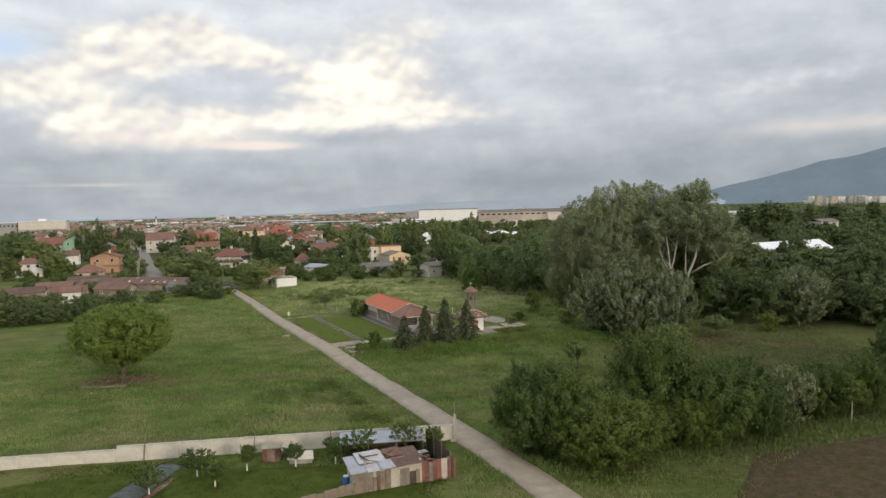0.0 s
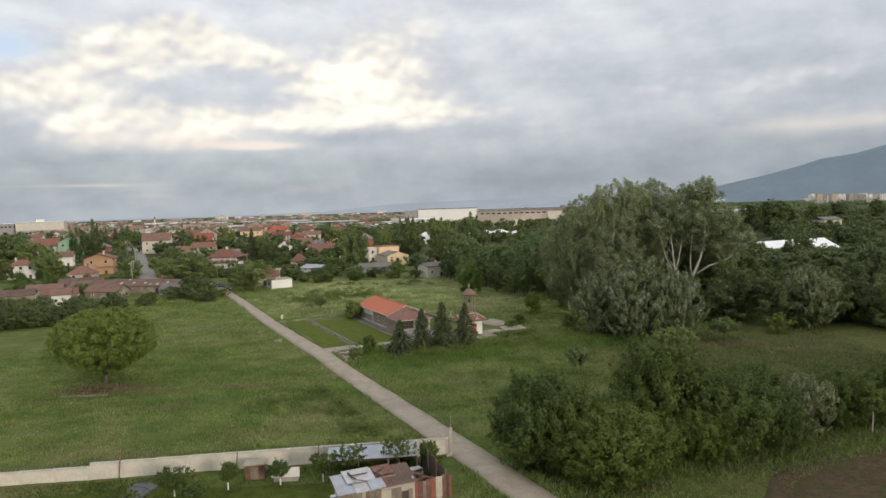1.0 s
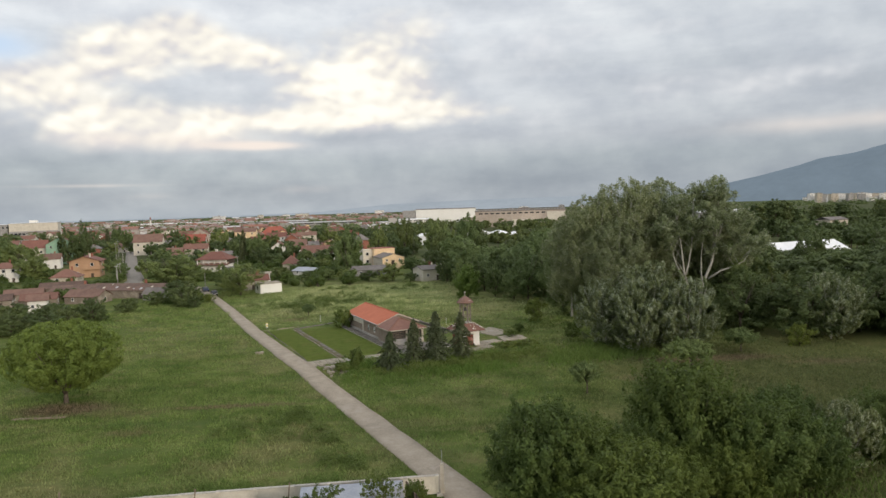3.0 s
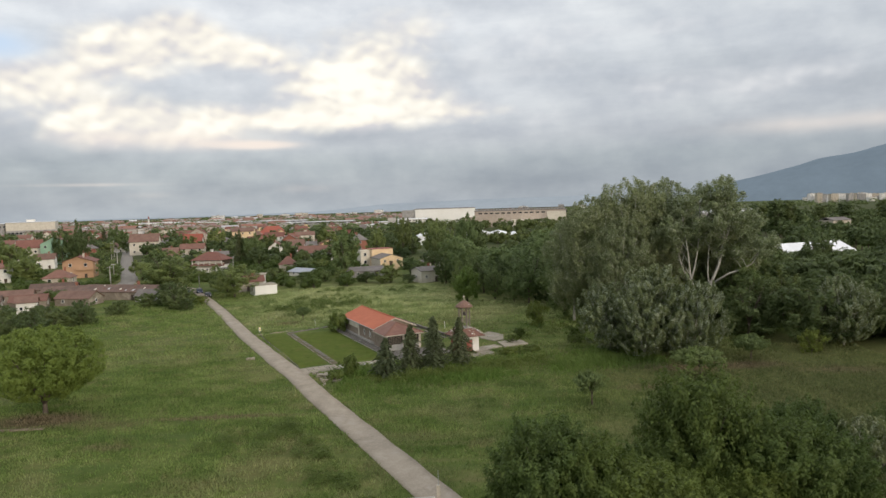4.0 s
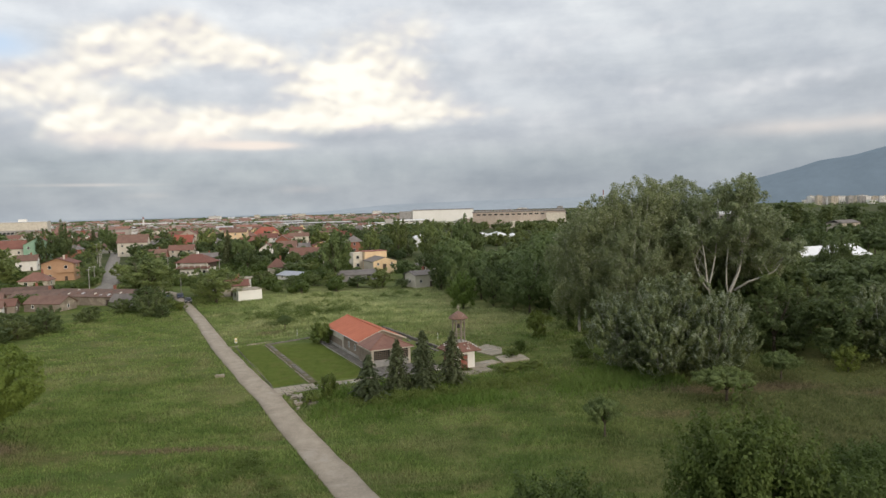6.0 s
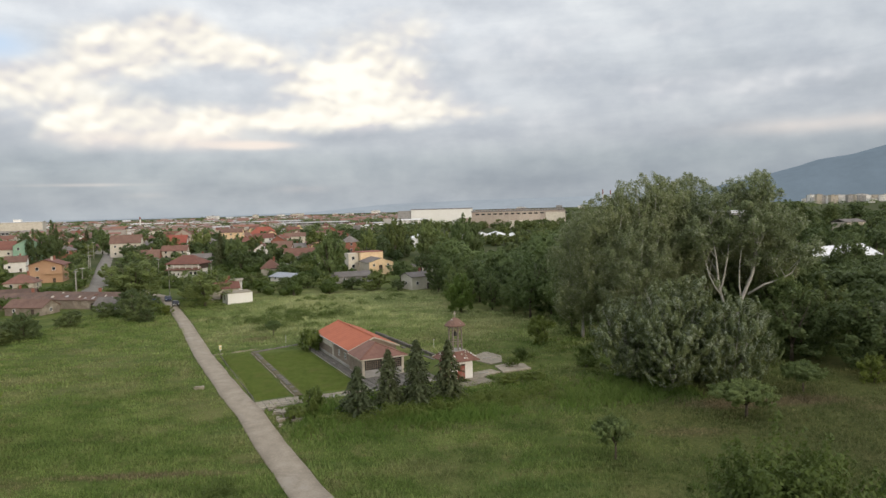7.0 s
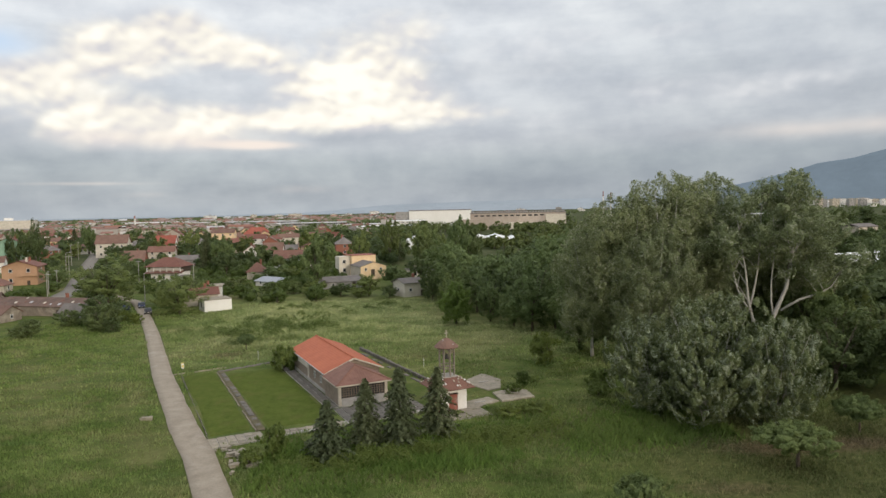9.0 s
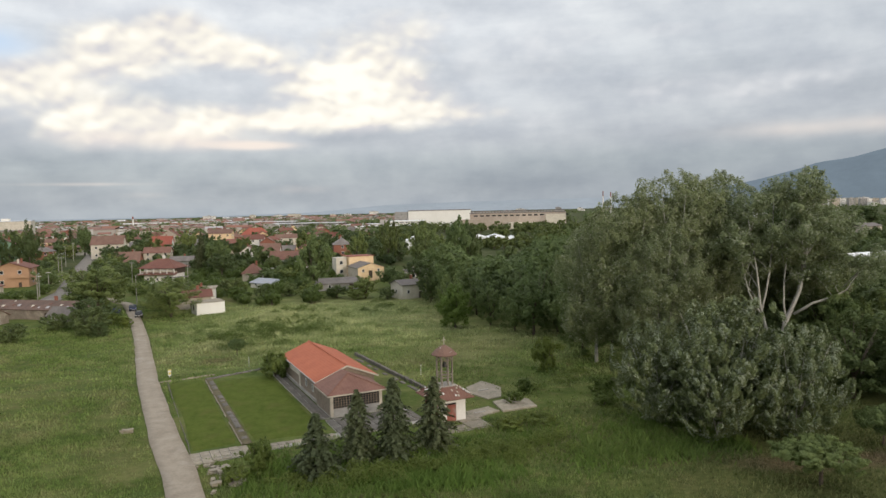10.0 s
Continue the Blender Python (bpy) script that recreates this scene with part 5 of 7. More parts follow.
    # heaps inside the yard
    for k, (px, py, s, mt, lab) in enumerate([(-4.2, 70.6, 0.9, "concrete", "heap of grey rubble behind the shack"), (-3.0, 71.6, 0.7, "zinc", "bent metal sheets piled in the yard"), (-5.6, 70.9, 0.7, "wood", "pile of weathered planks"), (-2.4, 70.0, 0.6, "rust", "rusty scrap piled by the fence")]):
        h = thing("junk_pile", at(px, py, 30 * k), lab, "junk")
        for j in range(7):
            o = part("scrap", Shape().box(-0.7, 0.7, -0.25, 0.25, -0.06, 0.06), M[mt], h)
            o.matrix_basis = pose(rng.normal() * 0.3, rng.normal() * 0.3, 0.08 + j * 0.12, rng.uniform(-8, 8), rng.uniform(-8, 8), rng.uniform(0, 180))


build_shack()


def build_garden_things():
    t = thing("tool_hut", at(-18.0, 72.3, 7), "small brown wooden hut with a pale flat roof", "hut")
    part("wall", Shape().box(-0.85, 0.85, -0.65, 0.65, -0.1, 1.35), M["rust"], t)
    part("roof", Shape().box(-1.0, 1.0, -0.8, 0.8, 1.35, 1.45), M["slab"], t)
    part("door", Shape().box(-0.35, 0.35, -0.69, -0.65, 0, 1.2), M["wood"], t)
    for x, y, z, w, d in ((-16.2, 73.2, 0.5, 1.5, 0.5), (-16.9, 73.5, 0.25, 0.8, 0.6)):
        c = thing("lumber_stack", at(x, y, 5), "stack of old boards leaning by the wall", "lumber")
        for j in range(4):
            o = part("plank", Shape().box(-w / 2, w / 2, -d / 2, d / 2, 0, 0.12), M["darkwood" if j % 2 else "wood"], c)
            o.matrix_basis = pose(0.05 * j, 0, 0.2 * j * z + 0.1, 0, 0, 4 * j)
    tr = thing("trough", at(-14.9, 71.5, 4), "white plastic sheet over a garden trough", "trough")
    part("cover", roof_planes(Shape(), [[(-1.3, -0.7, 0.55), (1.3, -0.7, 0.5), (1.1, 0.6, 0.95), (-1.1, 0.6, 0.9)]], 0.05), M["plaster"], tr)
    part("basin", Shape().box(-1.1, 1.1, -0.5, 0.5, -0.1, 0.5), M["concrete"], tr)
    br = thing("barrel", at(-9.6, 65.6), "blue plastic barrel beside the shack", "barrel")
    part("body", Shape().tube([(0, 0, 0), (0, 0, 0.1), (0, 0, 0.45), (0, 0, 0.8), (0, 0, 0.9)], [0.26, 0.29, 0.31, 0.29, 0.26], 14), M["blueplastic"], br, smooth=True)
    part("lid", Shape().tube([(0, 0, 0.9), (0, 0, 0.95)], [0.28, 0.27], 14), M["white"], br)
    # low cold frame under dark netting, with a plank along it
    n = thing("net_tunnel", at(-28.3, 67.0, -9), "low garden frame covered with dark blue-grey netting", "garden frame")
    for j in range(7):
        y = -4.4 + 1.4 * j
        arc = [(1.3 * math.cos(a), y, 0.72 * math.sin(a) ** 0.6 - 0.05) for a in np.linspace(0, math.pi, 11)]
        part("hoop", Shape().tube(arc, [0.035] * 11, 5), M["net"], n)
    for j in range(6):
        rows = [-4.35 + 1.4 * j, -3.05 + 1.4 * j]
        cover = Shape()
        arc = [(1.27 * math.cos(a), 0.70 * math.sin(a) ** 0.6 - 0.05) for a in np.linspace(0.03, math.pi - 0.03, 12)]
        sag = 0.10 * (j % 3)
        for y in rows:
            cover.v += [(x, y, z - sag * math.cos(x)) for x, z in arc] + [(x, y, z - sag * math.cos(x) - 0.03) for x, z in arc]
        cover.f = [(i, i + 1, i + 25, i + 24) for i in range(11)] + [(i + 36, i + 37, i + 13, i + 12) for i in range(11)]
        part("netting", cover, M["net"], n)
    part("plank", Shape().box(1.5, 2.1, -4.6, 4.0, -0.2, 0.10), M["rust"], n, "brown plank edging")
    for x, y, hh in ((-31.2, 73.0, 2.7), (-12.6, 74.2, 2.4), (-20.2, 73.4, 2.4)):
        p = thing("garden_post", at(x, y), "grey wooden stake leaning on the garden wall", "post")
        part("stake", Shape().beam((0, 0, -0.2), (0.25, 0.1, hh), 0.09), M["wood"], p)


build_garden_things()


# ---- houses ----
def window_mesh(w, h):
    o, q = [(-w / 2, 0), (w / 2, 0), (w / 2, h), (-w / 2, h)], [(-w / 2 + 0.09, 0.09), (w / 2 - 0.09, 0.09), (w / 2 - 0.09, h - 0.09), (-w / 2 + 0.09, h - 0.09)]
    fr = Shape().add([(x, y, z) for y in (-0.06, 0.04) for ring in (o, q) for x, z in ring],
                     [f for i in range(4) for j in ((i + 1) % 4,) for f in ((i, j, j + 4, i + 4), (i + 8, i + 12, j + 12, j + 8), (i, i + 8, j + 8, j), (i + 4, j + 4, j + 12, i + 12))])
    return fr.mesh("window", M["frame"]), Shape().box(-w / 2 + 0.06, w / 2 - 0.06, -0.02, 0.02, 0.06, h - 0.06).mesh("pane", M["glass"]), Shape().box(-w / 2 - 0.1, w / 2 + 0.1, -0.15, 0.0, -0.09, -0.01).mesh("sill", M["concrete"])


WIN = {k: window_mesh(*k) for k in ((1.2, 1.3), (1.8, 1.4), (0.8, 0.9), (2.6, 1.5))}


def put_window(t, size, x, y, z, rz):
    fr, pn, si = WIN[size]
    o = part("window", fr, None, t)
    o.matrix_basis = pose(x, y, z, 0, 0, rz)
    part("pane", pn, None, o)
    part("sill", si, None, o)


def house(m, w, d, h, roof, rise, wall, tiles, label, windows=2, storeys=1, chimneys=1, over=0.5, name="house", balcony=False, door=True, win=(1.2, 1.3), axis="x"):
    """w across the front (-y side), d deep, h to the eaves; axis: the way the ridge runs."""
    t = thing(name, m, label, "house" if name == "house" else name.replace("_", " "))
    a, b = w / 2, d / 2
    ws = Shape().box(-a, a, -b, b, -0.6, h)
    if roof == "gable":
        if axis == "x":
            for x0, x1 in ((-a, -a + 0.3), (a - 0.3, a)):
                ws.add([(x0, -b, h), (x0, b, h), (x0, 0, h + rise), (x1, -b, h), (x1, b, h), (x1, 0, h + rise)], [(0, 2, 1), (3, 4, 5), (0, 1, 4, 3), (1, 2, 5, 4), (2, 0, 3, 5)])
        else:
            for y0, y1 in ((-b, -b + 0.3), (b - 0.3, b)):
                ws.add([(-a, y0, h), (a, y0, h), (0, y0, h + rise), (-a, y1, h), (a, y1, h), (0, y1, h + rise)], [(0, 1, 2), (5, 4, 3), (0, 3, 4, 1), (1, 4, 5, 2), (2, 5, 3, 0)])
    part("wall", ws, M[wall], t)
    A, B = a + over, b + over
    s = rise / (b if axis == "x" else a) * over
    z0, z1 = h - s + 0.06, h + rise + 0.06
    if roof == "gable":
        q = [[(-A, -B, z0), (A, -B, z0), (A, 0, z1), (-A, 0, z1)], [(A, B, z0), (-A, B, z0), (-A, 0, z1), (A, 0, z1)]] if axis == "x" else \
            [[(-A, B, z0), (-A, -B, z0), (0, -B, z1), (0, B, z1)], [(A, -B, z0), (A, B, z0), (0, B, z1), (0, -B, z1)]]
    elif roof == "hip":
        r = max(0.3, A - B) if axis == "x" else 0.0
        r2 = 0.0 if axis == "x" else max(0.3, B - A)
        p, o = (-r, -r2, z1), (r, r2, z1)
        if axis == "x":
            q = [[(-A, -B, z0), (A, -B, z0), o, p], [(A, B, z0), (-A, B, z0), p, o], [(-A, B, z0), (-A, -B, z0), p], [(A, -B, z0), (A, B, z0), o]]
        else:
            q = [[(-A, -B, z0), (A, -B, z0), p], [(A, B, z0), (-A, B, z0), o], [(-A, B, z0), (-A, -B, z0), p, o], [(A, -B, z0), (A, B, z0), o, p]]
    else:
        q = [[(-A, -B, h + 0.02), (A, -B, h + 0.02), (A, B, h + rise), (-A, B, h + rise)]]
    part("roof", roof_planes(Shape(), q, 0.14), M[tiles], t)
    for i in range(chimneys):
        x, y = (a * (0.35 - 0.8 * i), b * 0.25) if axis == "x" else (a * 0.3, b * (0.35 - 0.8 * i))
        part("chimney", Shape().box(x - 0.3, x + 0.3, y - 0.25, y + 0.25, h, h + rise + 0.9).box(x - 0.37, x + 0.37, y - 0.32, y + 0.32, h + rise + 0.9, h + rise + 1.0), M["plaster" if i % 2 else "brick"], t)
    fh = h / storeys
    for k in range(storeys):
        for i in range(windows):
            x = -a + w * (i + 0.5) / windows
            if door and k == 0 and i == windows - 1:
                part("door", Shape().box(x - 0.5, x + 0.5, -b - 0.04, -b + 0.1, 0, 1.65), M["darkwood"], t)
            else:
                put_window(t, win, x, -b - 0.02, k * fh + fh * 0.36, 0)
        side = max(1, windows - 1)
        for i in range(side):
            y = -b + d * (i + 0.5) / side
            put_window(t, win, a + 0.02, y, k * fh + fh * 0.36, 90)
            put_window(t, win, -a - 0.02, y, k * fh + fh * 0.36, -90)
    if balcony:
        z = fh * 1.0
        part("balcony", Shape().box(-a * 0.1, a + 0.6, -b - 1.1, -b, z - 0.15, z).box(-a * 0.1, a + 0.6, -b - 1.1, -b - 1.02, z, z + 0.95), M[wall], t)
    return t


def place(x, y, rz=0.0):
    return pose(x, y, ground_z(x, y), 0, 0, rz)


def veranda_house(m):
    """Hipped main roof over a shaded upper veranda, a lower tiled skirt and a white front with tall windows."""
    t = thing("house", m, "cream two-storey house with red hipped roof and veranda", "house")
    part("wall", Shape().box(-5.2, 5.2, -3.2, 4.4, -0.6, 6.0), M["white"], t)
    # dark wood tone stands in for shade under the veranda roof
    part("upper_wall", Shape().box(-5.6, 5.6, -2.2, 4.5, 4.2, 6.3), M["darkwood"], t, "veranda wall with its shade painted in dark")
    part("roof", roof_planes(Shape(), [[(-6.8, -4.6, 6.2), (6.8, -4.6, 6.2), (2.2, 0.3, 9.2), (-2.2, 0.3, 9.2)], [(6.8, 5.2, 6.2), (-6.8, 5.2, 6.2), (-2.2, 0.3, 9.2), (2.2, 0.3, 9.2)],
                                       [(-6.8, 5.2, 6.2), (-6.8, -4.6, 6.2), (-2.2, 0.3, 9.2)], [(6.8, -4.6, 6.2), (6.8, 5.2, 6.2), (2.2, 0.3, 9.2)]], 0.16), M["tile_red"], t)
    part("skirt_roof", roof_planes(Shape(), [[(-6.6, -5.2, 4.1), (7.4, -5.2, 4.1), (7.0, -3.1, 4.9), (-6.2, -3.1, 4.9)]], 0.14), M["tile_old"], t, "brown tiled skirt under the veranda")
    part("parapet", Shape().box(-6.2, 6.6, -3.3, -3.14, 4.6, 5.2), M["plaster"], t)
    for x in (-6.0, -3.6, -1.2, 1.2, 3.6, 6.2):
        part("post", Shape().box(x - 0.12, x + 0.12, -4.3, -4.06, 4.4, 6.2), M["white"], t)
    part("chimney", Shape().box(-0.4, 0.4, 0.4, 1.0, 8.4, 10.0).box(-0.5, 0.5, 0.3, 1.1, 10.0, 10.15), M["white"], t)
    for x in (-3.9, -2.2, -0.4, 2.6, 4.3):
        put_window(t, (0.8, 0.9) if x < 0 else (1.2, 1.3), x, -3.24, 2.0, 0)
    for x in (-3.8, -1.2, 1.4):
        put_window(t, (1.2, 1.3), x, -3.24, 0.2, 0)
    part("porch", Shape().box(5.25, 8.6, -4.2, 0.5, 2.9, 3.1).box(8.3, 8.5, -4.1, -3.9, -0.5, 2.9).box(8.3, 8.5, 0.2, 0.4, -0.5, 2.9), M["greywall"], t, "grey canopy on thin posts")


# the nearest row of houses
house(place(-151.5, 311, 17), 11.4, 11, 6.9, "gable", 2.0, "orange", "tile_red", "two-storey orange house with red tiled gable roof", 2, 2, 2, axis="y", balcony=True, over=0.9)
house(place(-143.2, 280, 12), 9.4, 7.5, 3.0, "hip", 2.5, "beige", "tile_old", "small beige house with brown hipped roof", 2)
house(place(-177.5, 297, 24), 10.0, 8, 5.8, "hip", 2.0, "white", "tile_old", "white two-storey house with dark red roof", 3, 2, 2)
veranda_house(place(-91.8, 296.5, -8))
house(place(-152.5, 404, 10), 12, 8.5, 2.2, "gable", 4.4, "brick", "tile_rust", "low brick house with rusty gable roof", 3)
house(place(-63.9, 306.5, 8), 6.6, 6.4, 3.0, "hip", 2.8, "beige", "tile_old", "small pale house with brown hipped roof", 1)
house(place(-190, 463, 12), 17, 10, 8.6, "gable", 4.6, "plaster", "tile_rust", "peach two-storey house with a wide brown roof", 3, 2, 1)
house(place(-163.5, 475, 8), 11, 9, 6.6, "gable", 5.2, "white", "tile_deep", "white house with a steep deep red roof", 3, 2, 1)
house(place(-146, 425, 10), 13, 8, 5.0, "gable", 2.6, "beige", "tile_old", "beige house with a brown tiled roof", 3, 2, 1)
house(place(-178, 524, 12), 12, 9, 10.6, "gable", 3.8, "pink", "tile_red", "tall pink house with a red gable roof", 3, 3, 1, axis="y")
house(place(-157, 565, 6), 16, 10, 10.2, "gable", 2.8, "cream", "tile_rust", "yellow three-storey house with brown roof", 3, 3, 1)
house(place(-228, 645, 10), 24, 12, 7, "gable", 3.0, "brick", "tile_red", "red house with white ground floor", 4, 2, 1)
house(place(-161, 672, 8), 25, 14, 5.0, "hip", 6.2, "brick", "tile_deep", "large red brick house with deep red hipped roof", 5, 2, 1, over=1.2)
house(place(-83.4, 411, 6), 9.5, 8, 5.0, "gable", 3.4, "white", "tile_rust", "white house with weathered brown gable roof", 3, 2, 1)
house(place(-93.5, 409, 96), 8, 8, 4.6, "gable", 3.0, "white", "tile_old", "tall white house with a narrow gable end", 2, 2, 1)
house(place(-62, 357, 3), 15.0, 8, 4.2, "gable", 3.0, "white", "tile_old", "long low white house with brown gable roof", 4)
house(place(-212, 401, 24), 14, 11, 11.2, "gable", 3.8, "green", "tile_old", "pale green house with a wide gable", 3, 3, 1, axis="y")
house(place(-228, 404, 24), 12, 10, 9.2, "gable", 4.0, "plaster", "tile_red", "house with a red tiled roof beside the green gable", 2, 2, 1)
house(place(-198, 366, 20), 9, 7, 5.0, "gable", 2.4, "white", "tile_rust", "small white house with brown roof", 2)
house(place(-230, 505, 15), 14, 9, 3.6, "gable", 2.8, "plaster", "tile_rust", "low house with weathered tiled roof", 3)
house(place(-128, 545, 8), 14, 9, 6.0, "gable", 3.0, "white", "tile_red", "white house with red tiled roof", 3, 2)
house(place(-118, 380, 8), 13, 8, 3.2, "gable", 1.8, "greywall", "tile_dark", "grey house with dark low roof", 3, 1)
# sheds and yards in front of the village
house(place(-52.9, 225.9, 36), 6.7, 4.2, 2.85, "flat", 0.25, "hallwhite", "slab", "white rendered shed with a plain blank wall", 0, name="white_shed", chimneys=0, over=0.06, door=False)
house(place(-60.5, 236, 24), 9, 5, 3.2, "gable", 1.4, "beige", "tile_red", "low outbuilding with red tiled roof", 1, name="outbuilding", win=(0.8, 0.9))
house(place(-62.5, 243, 10), 11, 4, 4.3, "flat", 0.3, "white", "slab", "long low outbuilding with a brown flat roof", 3, name="outbuilding", chimneys=2, win=(0.8, 0.9))
for x, y, rz, w, d, h, tl, wl in ((-95, 228, -16, 25, 8, 2.5, "tile_shed", "dirty"), (-83.5, 219, -16, 7, 4, 1.7, "tile_dark", "greywall"), (-114, 232, 8, 13, 7, 2.5, "tile_shed", "dirty"), (-103, 217.5, -12, 11, 6, 2.1, "tile_rust", "dirty"),
                                 (-123, 241, 18, 13, 6, 2.6, "tile_shed", "dirty"), (-115, 214, 20, 9, 5, 2.1, "tile_old", "dirty"), (-128, 212, 26, 11, 6, 2.3, "tile_shed", "dirty"), (-137, 205, 26, 9, 6, 2.2, "tile_dark", "greywall"), (-126, 225, 22, 10, 5, 2.6, "tile_rust", "dirty")):
    house(place(x, y, rz), w, d, h, "gable", 1.3 + 0.07 * (int(-x) % 7), wl, tl, "low shed with sooty weathered tiled roof", 2, name="shed", chimneys=1 if w > 11 else 0, win=(0.8, 0.9), over=0.35)
# mended places and patches on the long shed's roof
rng = np.random.default_rng(14)
for i in range(16):
    s = rng.uniform(0.5, 1.0)
    q = place(-95, 228, -16) @ pose(rng.uniform(-11.5, 11.5), -rng.uniform(0.5, 3.4), 0)
    local = place(-95, 228, -16).inverted() @ q.translation
    up = 2.5 + (1.3 + 0.07 * (95 % 7)) * (1 - abs(local.y) / 4) + 0.10
    solid("roof_patch", Shape().box(-0.4 * s, 0.4 * s, -0.45 * s, 0.45 * s, 0, 0.05), M[("zinc", "plaster", "tile_rust", "rust")[i % 4]], q @ pose(0, 0, up, 24, 0, rng.uniform(-8, 8)), "loose sheet patch lying on the shed roof", "roof patch", "loose sheets on the shed roof")
house(place(-107.5, 200.5, 24), 4.5, 4, 3.4, "gable", 1.2, "white", "tile_rust", "narrow white house end with tiled roof", 2, name="house", chimneys=0, win=(0.8, 0.9))
house(place(-28.5, 271, 20), 13, 9, 2.1, "gable", 1.2, "greywall", "tile_dark", "low workshop with patched dark roof", 2, name="workshop", chimneys=0, win=(0.8, 0.9))
house(place(-51.5, 281, -38), 11, 7, 1.6, "gable", 1.1, "white", "bluezinc", "pale shed with grey sheet roof", 2, name="shed", chimneys=0, win=(0.8, 0.9))
house(place(-5.5, 246, 32), 7.4, 6.5, 3.8, "gable", 1.0, "plaster", "tile_dark", "grey rendered shed with dark sheet roof", 2, name="shed", chimneys=1, win=(0.8, 0.9))
house(place(-4.5, 293, 20), 8, 6, 2.8, "flat", 0.4, "plaster", "tile_dark", "low building with flat dark roof", 3, name="outbuilding", chimneys=2)


def build_cream_house():
    t = thing("workshop_building", place(-22.7, 297.1, 25), "yellow rendered two-part building with dark low gable roof", "building")
    gable = Shape().box(-4.6, 4.6, -5.7, 5.7, -0.4, 4.5)
    for y0, y1 in ((-5.7, -5.4), (5.4, 5.7)):
        gable.add([(-4.6, y0, 4.5), (4.6, y0, 4.5), (0, y0, 5.9), (-4.6, y1, 4.5), (4.6, y1, 4.5), (0, y1, 5.9)], [(0, 1, 2), (5, 4, 3), (0, 3, 4, 1), (1, 4, 5, 2), (2, 5, 3, 0)])
    part("wall", gable, M["cream"], t)
    part("roof", roof_planes(Shape(), [[(-5.0, 5.75, 4.42), (-5.0, -6.0, 4.42), (0, -6.0, 5.98), (0, 5.75, 5.98)], [(5.0, -6.0, 4.42), (5.0, 5.75, 4.42), (0, 5.75, 5.98), (0, -6.0, 5.98)]], 0.12), M["tile_dark"], t)
    part("rear_block", Shape().box(-4.0, 4.9, 5.75, 13, -0.4, 7.5), M["cream"], t)
    part("parapet", Shape().box(-4.15, 5.05, 5.6, 13.2, 7.5, 7.68), M["redpaint"], t)
    part("side_wing", Shape().box(-8.0, -4.02, 8.0, 13, -0.4, 7.2), M["plaster"], t, "pale beige stair wing")
    # duller panel over the yellow wall: this side's shade put into colour
    part("side_wall", Shape().box(-4.66, -4.602, -5.6, 5.6, -0.4, 4.4), M["beige"], t, "side wall in duller beige with its shade painted in")
    part("door", Shape().box(-0.9, 0.4, -5.76, -5.66, 0.9, 3.4), M["darkwood"], t)
    put_window(t, (0.8, 0.9), -2.8, -5.72, 3.0, 0)
    put_window(t, (0.8, 0.9), 2.6, -5.72, 3.0, 0)
    put_window(t, (1.2, 1.3), -6.2, 7.97, 4.8, 0)
    put_window(t, (1.2, 1.3), -6.2, 7.97, 1.8, 0)
    for y in (-2.5, 2.5):
        put_window(t, (1.2, 1.3), 4.62, y, 2.6, 90)


build_cream_house()

# houses deeper in the village
rng = np.random.default_rng(31)
WALLS, ROOFS = ["white", "plaster", "beige", "cream", "greywall", "brick"], ["tile_rust", "tile_red", "tile_old", "tile_rust", "tile_red", "tile_dark"]
taken = [(o.matrix_basis.translation.x, o.matrix_basis.translation.y) for o in scene.objects if o.parent is None and o.get("category", "") in ("house", "shed", "building", "outbuilding", "workshop", "white shed")]
count = 0
while count < 98:
    y = rng.uniform(425, 880)
    x = rng.uniform(-0.62, -0.09) * y
    sx = -119 - (y - 284) * 0.457
    if abs(x - sx) < 15 or any(math.hypot(x - a, y - b) < 20 for a, b in taken):
        continue
    taken.append((x, y))
    count += 1
    st = 2 if rng.random() < 0.55 else 1
    wl, rf = WALLS[int(rng.integers(6))], ROOFS[int(rng.integers(6))]
    house(place(x, y, rng.choice([15, 105]) + rng.uniform(-6, 6)), rng.uniform(10, 15), rng.uniform(8, 10), 3.0 * st + 0.3, rng.choice(["gable", "gable", "hip"]), rng.uniform(2.2, 3.2), wl, rf,
          {"white": "white", "plaster": "cream", "beige": "beige", "cream": "yellow", "greywall": "grey", "brick": "brick"}[wl] + " village house with " + {"tile_rust": "weathered", "tile_red": "red", "tile_old": "brown", "tile_dark": "dark"}[rf] + " tiled roof",
          2, st, 1)


# ---- halls, tents, blocks ----
def hall(name, m, w, d, h, wall, roofm, label, rise=0.6, bays=0, strip=True):
    t = thing(name, m, label, "hall")
    part("wall", Shape().box(-w / 2, w / 2, -d / 2, d / 2, -0.5, h), M[wall], t)
    a, b = w / 2 + 0.4, d / 2 + 0.4
    part("roof", roof_planes(Shape(), [[(-a, -b, h + 0.05), (a, -b, h + 0.05), (a, 0, h + rise), (-a, 0, h + rise)], [(a, b, h + 0.05), (-a, b, h + 0.05), (-a, 0, h + rise), (a, 0, h + rise)]], 0.3), M[roofm], t)
    for i in range(bays):
        x = -w / 2 + w * (i + 0.5) / bays
        part("pilaster", Shape().box(x - 0.5, x + 0.5, -d / 2 - 0.5, -d / 2, -0.5, h - 0.4), M[wall], t)
        if strip:
            part("window", Shape().box(x + 1.2, x + w / bays - 1.2, -d / 2 - 0.12, -d / 2, h * 0.80, h * 0.88), M["glass"], t)
    return t


